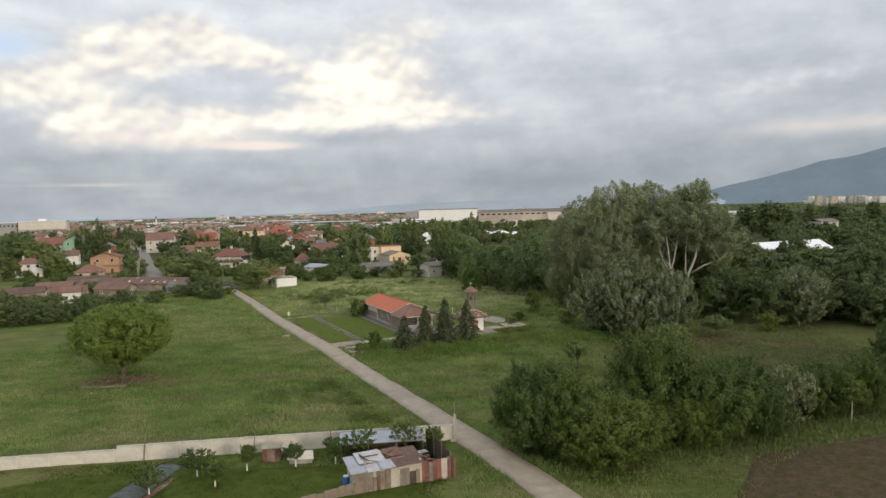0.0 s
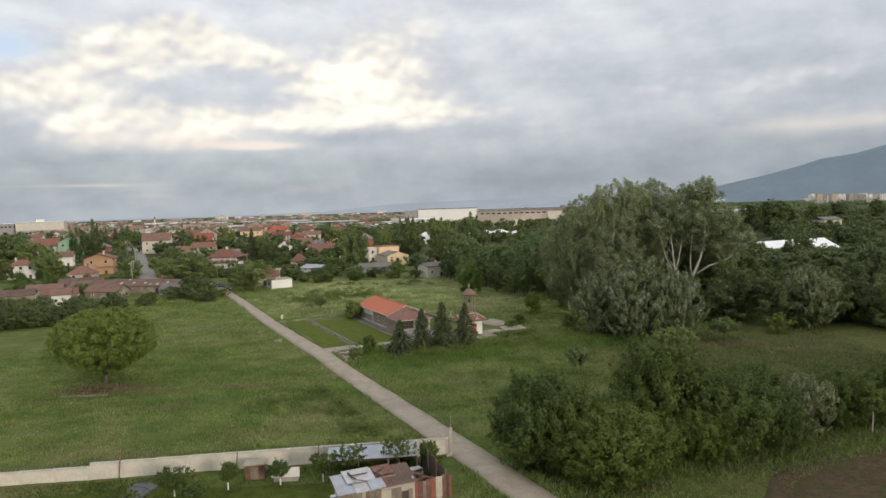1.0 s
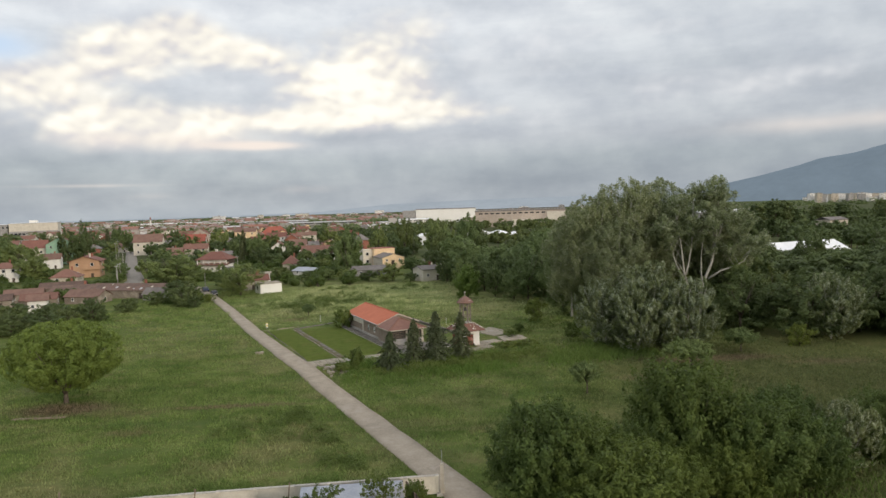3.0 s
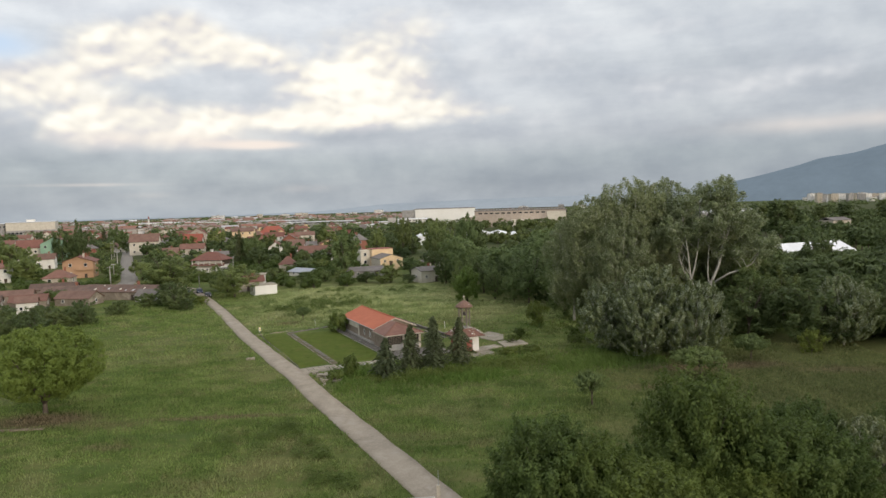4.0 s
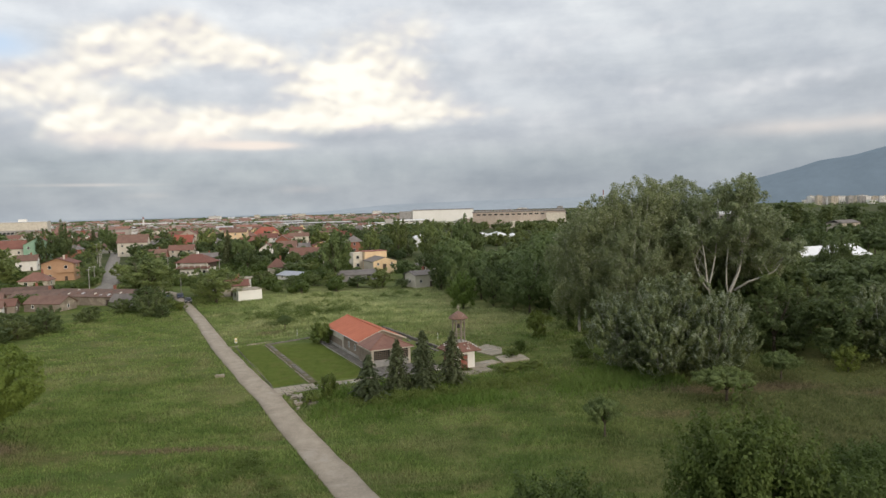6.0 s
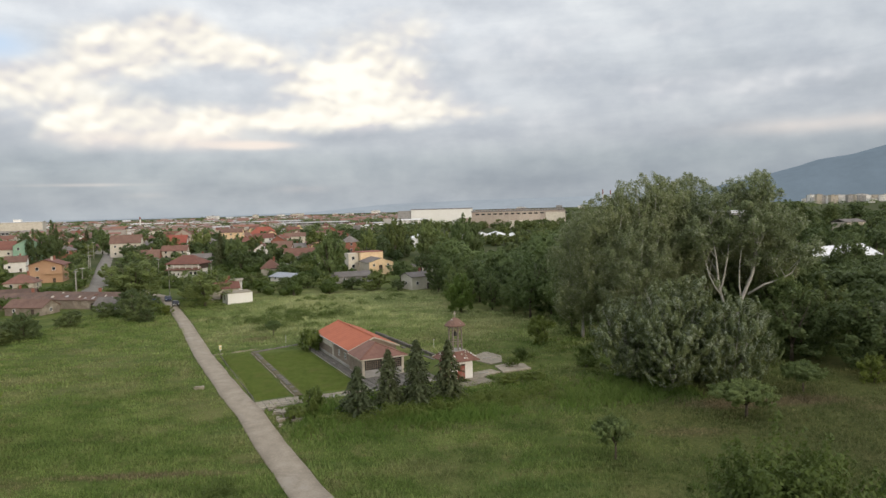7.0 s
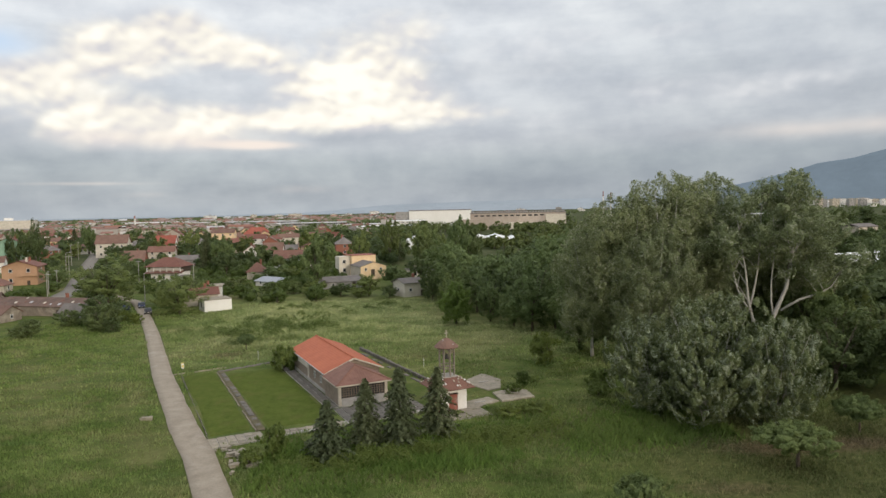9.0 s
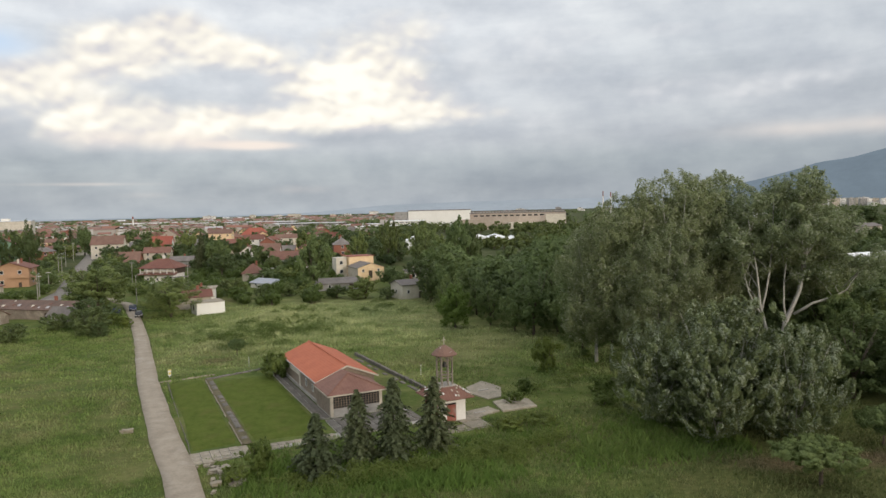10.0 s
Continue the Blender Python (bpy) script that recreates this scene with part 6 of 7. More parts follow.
h1 = hall("white_hall", pose(-1, 980, 0, 0, 0, 2), 81, 40, 20.6, "hallwhite", "tile_dark", "large white windowless industrial hall", 0.8)
part("annex", Shape().box(-58, -40.6, -18, 10, -0.5, 19.5), M["greywall"], h1)
h2 = hall("factory", pose(83, 806, 0, 0, 0, -3), 100, 36, 17.0, "pink", "tile_dark", "long pinkish concrete factory hall with a flat roof", 0.8, 16)
# paler panel paints low sunlight onto the factory's right end
part("pale_bay", Shape().box(29, 49.5, -18.7, -18.2, -0.5, 15), M["plaster"], h2, "pale bay with the sunlight painted in")
for k in range(30):
    part("roof_light", Shape().box(-46 + 3.2 * k, -43.6 + 3.2 * k, -15, -12, 17.4, 19.0), M["greywall"], h2)
part("roof_rail", Shape().box(-50, 50, -15.6, -15.2, 19.0, 19.3), M["iron"], h2)
part("front_wing", Shape().box(-60, -40, -30, -18.2, -0.5, 11), M["pink"], h2)
part("front_wing", Shape().box(-10, 24, -34, -18.6, -0.5, 7), M["plaster"], h2)
for x, y, w, top in ((25.2, 526, 13.6, 6.2), (39.0, 526, 14.0, 5.6), (50.5, 528, 9.0, 4.2), (14.5, 530, 8.0, 5.0), (-14, 470, 9, 7.4)):
    t = thing("white_tent", pose(x, y, 0, 0, 0, 2), "white peaked marquee roof among the trees", "tent", "white marquees")
    eave = top - 2.0
    part("canopy", roof_planes(Shape(), [[(-w / 2, -9, eave), (w / 2, -9, eave), (0, -6, top)], [(w / 2, -9, eave), (w / 2, 9, eave), (0, 6, top), (0, -6, top)],
                                         [(-w / 2, 9, eave), (-w / 2, -9, eave), (0, -6, top), (0, 6, top)], [(w / 2, 9, eave), (-w / 2, 9, eave), (0, 6, top)]], 0.1), M["tarp"], t)
    part("side_wall", Shape().box(-w / 2 + 0.1, w / 2 - 0.1, -8.9, 8.9, -0.2, eave + 0.05), M["tarp"], t)
for k, (x, y, rz, w, d, h, mt) in enumerate(((120, 262, 24, 46, 13, 4.4, "pink"), (222, 420, 25, 15, 9, 9.5, "beige"), (104, 350, 10, 12, 10, 5.0, "white"))):
    hall("warehouse", pose(x, y, 0, 0, 0, rz), w, d, h, mt, "tarp" if k != 1 else "tile_dark", "pale warehouse with a bright sheet-metal roof" if k != 1 else "grey warehouse with dark roof", 3.4 if k == 0 else 1.6, 3, False)
h3 = hall("white_hall", pose(-524, 905, -6, 0, 0, 22), 54, 30, 25, "plaster", "sheet", "wide white office and factory building", 0.8, 0)
part("grey_band", Shape().box(-27.1, 27.1, -15.3, -15.02, -0.5, 15), M["greywall"], h3)
for k in range(12):
    part("window", Shape().box(-25.5 + 4.3 * k, -22.3 + 4.3 * k, -15.5, -15.32, 10.4, 12.6), M["glass"], h3)
part("plant_room", Shape().box(-6, 3, -4, 4, 25.6, 28.4), M["hallwhite"], h3)
hall("white_hall", pose(-568, 889, -6, 0, 0, 22), 36, 30, 24, "greywall", "sheet", "grey wing of a factory building", 0.8, 8)
for k, (x, y, w, d, h) in enumerate(((-168, 960, 90, 26, 9), (-60, 790, 60, 24, 7), (-95, 860, 50, 20, 8), (-300, 1180, 90, 30, 9), (-520, 1320, 120, 30, 9), (-420, 1250, 70, 24, 8), (240, 620, 50, 20, 13), (-40, 900, 40, 20, 10), (300, 760, 60, 20, 12), (-240, 1080, 60, 20, 10))):
    hall("warehouse", pose(x, y, -1, 0, 0, 8 * (k % 3)), w, d, h, ("greywall", "white", "plaster")[k % 3], ("sheet", "tarp", "sheet")[k % 3], "low grey warehouse in the industrial quarter", 0.8, 6)


def block(m, w, d, floors, wall, label):
    t = thing("apartment_block", m, label, "apartment block")
    h = floors * 2.9
    part("wall", Shape().box(-w / 2, w / 2, -d / 2, d / 2, -1, h), M[wall], t)
    part("roof", Shape().box(-w / 2 - 0.2, w / 2 + 0.2, -d / 2 - 0.2, d / 2 + 0.2, h, h + 0.5).box(-2, 2, -2, 2, h + 0.5, h + 3), M["greywall"], t)
    cols = int(w / 4)
    win = Shape()
    for f in range(floors):
        for i in range(cols):
            x = -w / 2 + w * (i + 0.5) / cols
            win.box(x - 0.8, x + 0.8, -d / 2 - 0.1, -d / 2, f * 2.9 + 1.0, f * 2.9 + 2.1)
    tagged(part("facade_glazing", win, M["glass"], t), kind="stuff")
    return t


rng = np.random.default_rng(77)
for k in range(64):
    az = 0.47 + 0.17 * k / 63 + rng.uniform(-0.01, 0.01)
    r = rng.uniform(2500, 3400)
    block(pose(r * math.sin(az), r * math.cos(az), 0, 0, 0, rng.uniform(-25, 25)), rng.uniform(14, 38), 14, int(rng.integers(4, 10)) + (4 if 3 < k < 8 else 0), ("greywall", "white", "beige", "white")[k % 4], "pale apartment block at the foot of the mountain")
for k in range(26):
    az = rng.uniform(-0.32, 0.30)
    r = rng.uniform(2200, 3400)
    block(pose(r * math.sin(az), r * math.cos(az), 0, 0, 0, rng.uniform(-20, 20)), rng.uniform(18, 44), 14, int(rng.integers(2, 6)), ("white", "greywall", "white", "plaster")[k % 4], "distant pale building on the plain")
for x, y, hh in ((334, 1500, 51), (357, 1530, 49), (-494, 1180, 21)):
    c = thing("factory_chimney", pose(x, y, 0), "tall slim red and white factory chimney", "chimney")
    part("stack", Shape().tube([(0, 0, -1), (0, 0, hh * 0.5), (0, 0, hh * 0.8)], [1.6, 1.3, 1.1], 12), M["white"], c)
    part("top_band", Shape().tube([(0, 0, hh * 0.8), (0, 0, hh)], [1.12, 1.0], 12), M["redpaint"], c)


def far_town():
    """The jumble of small roofs and walls between the village and the plain."""
    rng = np.random.default_rng(12)
    walls, roofs = Shape(), Shape()
    for i in range(900):
        y = rng.uniform(850, 2300)
        x = rng.uniform(-0.66, 0.12) * y
        if -0.22 < x / y and y < 1000:
            continue
        w, d, h = rng.uniform(8, 26), rng.uniform(8, 14), rng.uniform(3.5, 9)
        a = radians(rng.choice([15, 105]) + rng.uniform(-10, 10))
        c, s = math.cos(a), math.sin(a)
        z = ground_z(x, y)
        tr = lambda p: (x + c * p[0] - s * p[1], y + s * p[0] + c * p[1], z + p[2])
        b = Shape().box(-w / 2, w / 2, -d / 2, d / 2, -1, h)
        walls.add([tr(p) for p in b.v], b.f)
        rise = rng.uniform(1.5, 3.0)
        r = roof_planes(Shape(), [[(-w / 2, -d / 2 - .4, h), (w / 2, -d / 2 - .4, h), (w / 2, 0, h + rise), (-w / 2, 0, h + rise)], [(w / 2, d / 2 + .4, h), (-w / 2, d / 2 + .4, h), (-w / 2, 0, h + rise), (w / 2, 0, h + rise)]], 0.2)
        roofs.add([tr(p) for p in r.v], r.f)
    t = thing("far_town", Matrix(), "jumble of distant white walls and red roofs", "town", kind="stuff")
    m1 = islands("town_walls", [(0.0, (0.55, 0.53, 0.50)), (0.4, (0.42, 0.37, 0.30)), (0.7, (0.34, 0.30, 0.26)), (0.9, (0.40, 0.38, 0.35)), (1.0, (0.72, 0.72, 0.72))])
    m2 = islands("town_roofs", [(0.0, (0.25, 0.12, 0.09)), (0.35, (0.22, 0.135, 0.11)), (0.62, (0.27, 0.125, 0.085)), (0.75, (0.25, 0.215, 0.195)), (0.9, (0.42, 0.42, 0.43)), (1.0, (0.66, 0.66, 0.67))])
    tagged(part("town_walls", walls, m1, t), kind="stuff")
    tagged(part("town_roofs", roofs, m2, t), kind="stuff")


def islands(name, stops):
    m = bpy.data.materials.new(name)
    m.use_nodes = True
    nt = m.node_tree
    r = node(nt, "ShaderNodeNewGeometry").outputs["Random Per Island"]
    nt.links.new(ramp(nt, r, stops), nt.nodes["Principled BSDF"].inputs["Base Color"])
    nt.nodes["Principled BSDF"].inputs["Roughness"].default_value = 0.85
    return m


far_town()


# ---- cars, lamps ----
def build_car(m, paint, label):
    t = thing("car", m, label, "car", "cars parked on the lane")
    prof = [(-2.1, 0.35), (-2.12, 0.65), (-1.95, 0.88), (-1.05, 0.98), (-0.45, 1.42), (0.75, 1.45), (1.5, 1.02), (2.05, 0.98), (2.12, 0.6), (2.08, 0.35)]
    sh, n = Shape(), len(prof)
    for x, k in ((-0.84, 0), (-0.80, 1), (0.80, 1), (0.84, 0)):
        sh.v += [(x * (0.86 if z > 1.1 else 1.0), y, z) for y, z in prof]
    sh.f = [(k * n + i, k * n + (i + 1) % n, (k + 1) * n + (i + 1) % n, (k + 1) * n + i) for k in range(3) for i in range(n)] + [tuple(range(n))[::-1], tuple(range(3 * n, 4 * n))]
    part("body", sh, M[paint], t)
    part("windscreen", Shape().add([(-0.66, -1.0, 1.02), (0.66, -1.0, 1.02), (0.6, -0.5, 1.40), (-0.6, -0.5, 1.40)], [(0, 1, 2, 3)]).add([(-0.66, -1.02, 1.03), (0.66, -1.02, 1.03), (0.6, -0.52, 1.41), (-0.6, -0.52, 1.41)], [(0, 1, 2, 3)]), M["glass"], t)
    for s in (-1, 1):
        part("side_window", Shape().box(min(s * 0.70, s * 0.745), max(s * 0.70, s * 0.745), -0.5, 0.9, 1.08, 1.36), M["glass"], t)
        part("headlight", Shape().box(s * 0.62 - 0.16, s * 0.62 + 0.16, -2.15, -2.05, 0.62, 0.76), M["frame"], t)
        for y in (-1.3, 1.3):
            w = part("tyre", Shape().tube([(s * 0.66, y, 0.31), (s * 0.86, y, 0.31)], [0.31, 0.31], 16), M["rubber"], t)
            part("rim", Shape().tube([(s * 0.86, y, 0.31), (s * 0.875, y, 0.31)], [0.2, 0.17], 12), M["galv"], w)
    part("number_plate", Shape().box(-0.26, 0.26, -2.17, -2.12, 0.45, 0.56), M["white"], t)


build_car(at(-68.2, 222.4, 24, 0.07), "blackcar", "dark car parked at the end of the lane")
build_car(at(-74.6, 233.6, 26, 0.07), "bluecar", "dark blue car parked behind another on the lane")
build_car(at(-76.5, 229.0, 200, 0.07), "bluecar", "dark blue car parked under the trees")


def lamp_post(x, y, h, rz, arm=True):
    t = thing("street_lamp" if arm else "utility_pole", at(x, y, rz), "grey concrete street lamp pole with a short arm" if arm else "grey concrete utility pole with a crossbar", "street lamp" if arm else "utility pole")
    part("pole", Shape().tube([(0, 0, -0.3), (0, 0, h * 0.6), (0, 0, h)], [0.13, 0.10, 0.07], 8), M["concrete"], t)
    if arm:
        part("arm", Shape().tube([(0, 0, h - 0.2), (0.6, 0, h + 0.25), (1.5, 0, h + 0.35)], [0.05, 0.045, 0.04], 6), M["galv"], t)
        part("head", Shape().box(1.4, 2.0, -0.12, 0.12, h + 0.25, h + 0.42), M["galv"], t)
    else:
        part("crossbar", Shape().box(-0.8, 0.8, -0.05, 0.05, h - 0.45, h - 0.33), M["galv"], t)


for x, y, h, rz, arm in ((-117.2, 265.6, 7.2, 100, True), (-121.5, 274, 6.6, 30, False), (-128.2, 291, 6.4, 30, False), (-139.0, 317, 10.6, 20, True), (-145.5, 331, 9, 20, False), (-183, 403, 10.5, 20, False), (-203, 448, 10, 20, False),
                         (-105.5, 303, 8, 10, False), (-82.6, 294, 7.4, 10, False), (-168.5, 283, 6.5, 0, False), (-152, 226, 7.5, 0, True), (-79, 246, 8, 20, True)):
    lamp_post(x, y, h, rz, arm)


# ---- trees ----
def lane_distance(x, y):
    best = 1e9
    for (a, b), (c, d) in zip(LANE, LANE[1:]):
        dx, dy = c - a, d - b
        f = min(1, max(0, ((x - a) * dx + (y - b) * dy) / (dx * dx + dy * dy)))
        best = min(best, math.hypot(x - a - f * dx, y - b - f * dy))
    return best


def size_to(ob, h0, w0, x, y, h, w, rz=0.0, dz=-0.05):
    return at(x, y, rz, dz, (w / w0, w / w0, h / h0))


class Kind:
    """Trees of one sort: the first planting builds each template, the next ones copy it."""

    def __init__(self, makers, h0, w0):
        self.makers, self.made, self.h0, self.w0, self.n = makers, {}, h0, w0, 0

    def put(self, x, y, h, w, rz=None, label="", group=""):
        k = self.n % len(self.makers)
        self.n += 1
        turn = (self.n * 137.5) % 360 if rz is None else rz
        m = size_to(None, self.h0, self.w0, x, y, h, w, turn)
        if k not in self.made:
            ob = self.makers[k]()
            ob.matrix_basis = m
            self.made[k] = ob
        else:
            src = self.made[k]
            keep = src.matrix_basis.copy()
            src.matrix_basis = Matrix()
            ob = copy_thing(src, m)
            src.matrix_basis = keep
        return tagged(ob, label, group=group)


WOOD = Kind([lambda i=i: tree("tree", 100 + i, 14, 11, 0.42, 11, 80, 104, "leaf", "leafy green tree in the dense grove", bottom=0.08, radius=0.22, spread=0.85) for i in range(4)], 14, 11)
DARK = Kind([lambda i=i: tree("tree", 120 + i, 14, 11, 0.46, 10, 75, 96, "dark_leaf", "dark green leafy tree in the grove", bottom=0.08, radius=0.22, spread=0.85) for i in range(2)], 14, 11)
TOWN = Kind([lambda i=i: tree("tree", 160 + i, 11, 10, 0.62, 9, 60, 60, "leaf" if i else "dark_leaf", "leafy garden tree between the houses", bottom=0.12, radius=0.2, spread=0.85) for i in range(3)], 11, 10)
BUSH = Kind([lambda i=i: tree("bush", 180 + i, 7, 9, 0.22, 20, 420, 116, "bush", "large dense green bush beside the lane", "bush", bottom=0.02, radius=0.12, fork=0.15, spread=0.62, n_limbs=7, up=0.1, slim=0.5, spray=0.9) for i in range(3)], 7, 9)
SHRUB = Kind([lambda i=i: tree("shrub", 200 + i, 3, 4, 0.20, 9, 70, 80, "weed", "low green shrub in the grass", "shrub", bottom=0.02, radius=0.06, fork=0.12, spread=0.3, n_limbs=5) for i in range(2)], 3, 4)
POPLAR = Kind([lambda i=i: tree("poplar", 220 + i, 27, 17, 0.24, 40, 900, 104, "poplar", "tall grey-green poplar with feathery crown", "poplar", bottom=0.10, radius=0.3, fork=0.22, bark="pale_bark", spread=0.95, n_limbs=10, fill=0.36, inside=0.2, spray=0.8, dome=0.86, squeeze=0.9) for i in range(2)], 27, 17)
SILVER = Kind([lambda i=i: tree("silver_poplar", 240 + i, 13, 15, 0.25, 24, 300, 200, "silver", "broad silver-leaved poplar thicket with drooping leaves", "poplar", bottom=0.0, radius=0.16, fork=0.12, bark="pale_bark", spread=0.46, n_limbs=9, up=0.15, fill=0.36, spray=1.1, inside=0.06, dome=0.9) for i in range(2)], 13, 15)
COLUMN = Kind([lambda: tree("column_poplar", 260, 22, 7, 0.9, 16, 200, 20, "dark_leaf", "dark columnar poplar far behind the grove", "poplar", bottom=0.05, radius=0.3, spread=0.8, fill=0.5)], 22, 7)
CONIFER = Kind([lambda: spruce("conifer", 270, 18, 9, Matrix(), "tall dark conifer between the houses")], 18, 9)

tree("walnut_tree", 300, 11.3, 15.4, 0.25, 30, 760, 96, "walnut", "lone round walnut tree standing in the meadow", bottom=0.15, radius=0.3, fork=0.14, m=at(-49.8, 108.4), spread=0.72, n_limbs=8, up=0.05, tri=False, dome=0.9)
for i, (x, y, h, w) in enumerate(((-7.7, 120.8, 5.8, 4.9), (-4.3, 123.8, 6.9, 4.6), (-0.9, 124.0, 8.0, 5.4), (3.0, 126.6, 7.3, 5.0))):
    spruce("spruce", 310 + i, h, w, at(x, y), ("short", "slender", "tallest dark", "dense blue-grey")[i] + " young spruce in the row before the chapel")["group"] = "spruces before the chapel"

# bushes by the lane
for x, y, h, w, rz in ((8.6, 73.2, 8.8, 9.6, 20), (14.4, 69.8, 6.6, 10.5, 140), (22.4, 78.6, 10.8, 10.5, 250), (27.6, 75.6, 7.8, 9.6, 60), (33.6, 84.0, 6.3, 7.5, 300), (31.8, 76.4, 6.4, 7.5, 10), (11.6, 71.8, 7.8, 8.5, 80), (18.4, 72.6, 5.0, 7.0, 200), (24.6, 74.2, 5.2, 7.0, 330), (17.6, 76.5, 6.0, 7.0, 45)):
    BUSH.put(x, y, h, w, rz)
SILVER.put(36.8, 79.4, 6.8, 6.8, 10, "small silver-leaved poplar bush by the tilled plot")
for x, y, h, w, rz in ((42.2, 82.6, 6.2, 7.4, 30), (47.0, 83.4, 6.6, 6.6, 80), (54.5, 86.4, 9.6, 9.6, 200), (64, 92, 10, 11, 10), (73, 96, 9, 10, 100)):
    BUSH.put(x, y, h, w, rz)
birch = thing("birch_sapling", at(43.4, 79.0), "thin young birch with a pale trunk", "tree")
part("trunk", Shape().tube([(0, 0, -0.2), (0.1, 0, 2.0), (0.0, 0.1, 4.4)], [0.09, 0.07, 0.02], 6), M["pale_bark"], birch, smooth=True)
rng = np.random.default_rng(5)
pp, nn = crown(rng, [(0, 0, 3.6, 1.3, 1.5)], 60, 26, 0.3, 0.26)
part("crown", leaf_mesh("crown", pp, nn, 0.26, M["bush"], rng), None, birch)

# silver thicket and tall poplars
for x, y, h, w, rz in ((27.2, 132.6, 11.6, 12.0, 15), (33.4, 130.0, 14.6, 15.4, 120), (38.6, 126.6, 12.4, 11.6, 230), (31.0, 126.6, 9.4, 9.0, 300)):
    SILVER.put(x, y, h, w, rz)
for x, y, h, w, rz in ((31.0, 160, 26.0, 17, 0), (38.0, 160, 29.4, 19, 90), (45, 163, 29.2, 18, 280), (34.5, 155, 21.5, 15, 130), (57, 162, 22, 15, 20), (27.0, 163, 22.0, 14, 200)):
    POPLAR.put(x, y, h, w, rz)


def build_fork_tree():
    """Old white poplar: pale limbs spreading from a low fork under an open crown."""
    rng = np.random.default_rng(88)
    t = thing("white_poplar", at(50.0, 153.4), "old white poplar with pale forked limbs and thin crown", "poplar")
    sh = Shape()
    sh.tube([(0, 0, -0.3), (0.2, 0, 3.5), (0.0, 0, 5.2)], [0.7, 0.5, 0.45], 10)
    tips = []
    for r, p in ((0.36, [(0.2, 0, 4), (0.8, 0, 7), (2.6, -0.3, 11.5), (3.6, 0, 16), (4.2, 0.4, 24)]), (0.19, [(1.9, -0.1, 8.2), (4.2, -0.8, 9.8), (6.6, -1.2, 10.6), (8.4, -1.4, 11.6), (10.0, -1.4, 14)]),
                 (0.17, [(2.4, 0, 10.5), (3.0, 0.5, 12.5), (3.9, 1.0, 15), (5.2, 1.4, 18), (6.2, 1.5, 21)]), (0.26, [(-0.4, 0, 3.5), (-2.0, -0.3, 6.5), (-2.8, -0.4, 9.5), (-3.2, -0.3, 14), (-4.4, 0, 22)]),
                 (0.14, [(-2.4, -0.4, 8), (-3.6, -0.7, 9.6), (-4.6, -0.8, 11.6), (-5.2, -0.9, 14), (-5.8, -0.9, 17)]), (0.17, [(-2.6, -0.3, 8.8), (-1.8, 0.2, 11), (-1.1, 0.6, 14), (-0.6, 0.8, 18), (-0.4, 1, 24)]),
                 (0.15, [(0.9, 0, 7.5), (0.7, 0.2, 9.5), (0.8, 0.4, 12.5), (1.3, 0.5, 17), (0.8, 0.5, 25)]), (0.12, [(3.6, 0, 15.5), (2.6, -0.8, 18), (2.2, -1.2, 20), (1.8, -1.4, 22), (1.6, -1.6, 24)])):
        sh.tube(p, [r * 1.05, r * 0.92, r * 0.74, r * 0.5, 0.05], 8)
        tips.append(p[-4:])
        for k in range(5):
            q = Vector(p[2]).lerp(Vector(p[4]), k / 5)
            a = rng.uniform(0, 6.28)
            e = q + Vector((math.cos(a) * 2.2, math.sin(a) * 2.2, rng.uniform(1.2, 3.2)))
            sh.tube([q, q.lerp(e, 0.5) + Vector((0, 0, 0.3)), e], [r * 0.4, r * 0.26, 0.03], 5)
            tips.append([e, e, e, e])
    part("trunk", sh, M["pale_bark"], t, "pale forked limbs", smooth=True)
    lb = []
    for p in tips:
        e = Vector(p[3])
        lb.append((e.x, e.y, min(e.z + 0.4, 26.2), rng.uniform(1.5, 2.5), rng.uniform(1.2, 1.9)))
    for k in range(54):      # the outer dome, open below
        x, y = rng.uniform(-7.5, 10.5), rng.uniform(-6.5, 6.5)
        rim = 1 - ((x - 1.5) / 10.4) ** 2 - (y / 8.5) ** 2
        if rim < 0.03:
            continue
        lb.append((x, y, 13.0 + (25.6 - 13.0) * math.sqrt(rim) * rng.uniform(0.45, 1.0), rng.uniform(1.4, 2.1), rng.uniform(1.1, 1.6)))
    pts, nr = crown(rng, lb, 620, 80, 0.85, 0.3, 0.2, 0.2, 0.6)
    part("crown", leaf_mesh("crown", pts, nr, 0.30, M["poplar"], rng, 0.62, tri=True), None, t)


build_fork_tree()

# small fruit trees and shrubs in the meadow
FRUIT = Kind([lambda i=i: tree("fruit_tree", 330 + i, 4, 6.5, 0.22, 12, 130, 110, "leaf", "small spreading fruit tree in the dry grass", bottom=0.42, radius=0.14, fork=0.40, spread=0.42, n_limbs=6, squeeze=0.55) for i in range(2)], 4, 6.5)
for x, y, h, w in ((35.8, 116.4, 4.0, 7.6), (46.2, 124.5, 3.9, 5.2), (18.6, 105.2, 4.0, 4.5)):
    FRUIT.put(x, y, h, w)
SHRUB.put(-20.4, 157.8, 3.9, 5.0, 0, "dense dark shrub at the chapel corner")
SHRUB.put(19.0, 158.6, 4.6, 5.2, 0, "rounded shrub at the edge of the meadow")
FRUIT.put(-30.5, 173.5, 3.0, 3.2, None, "young fruit tree in the meadow")
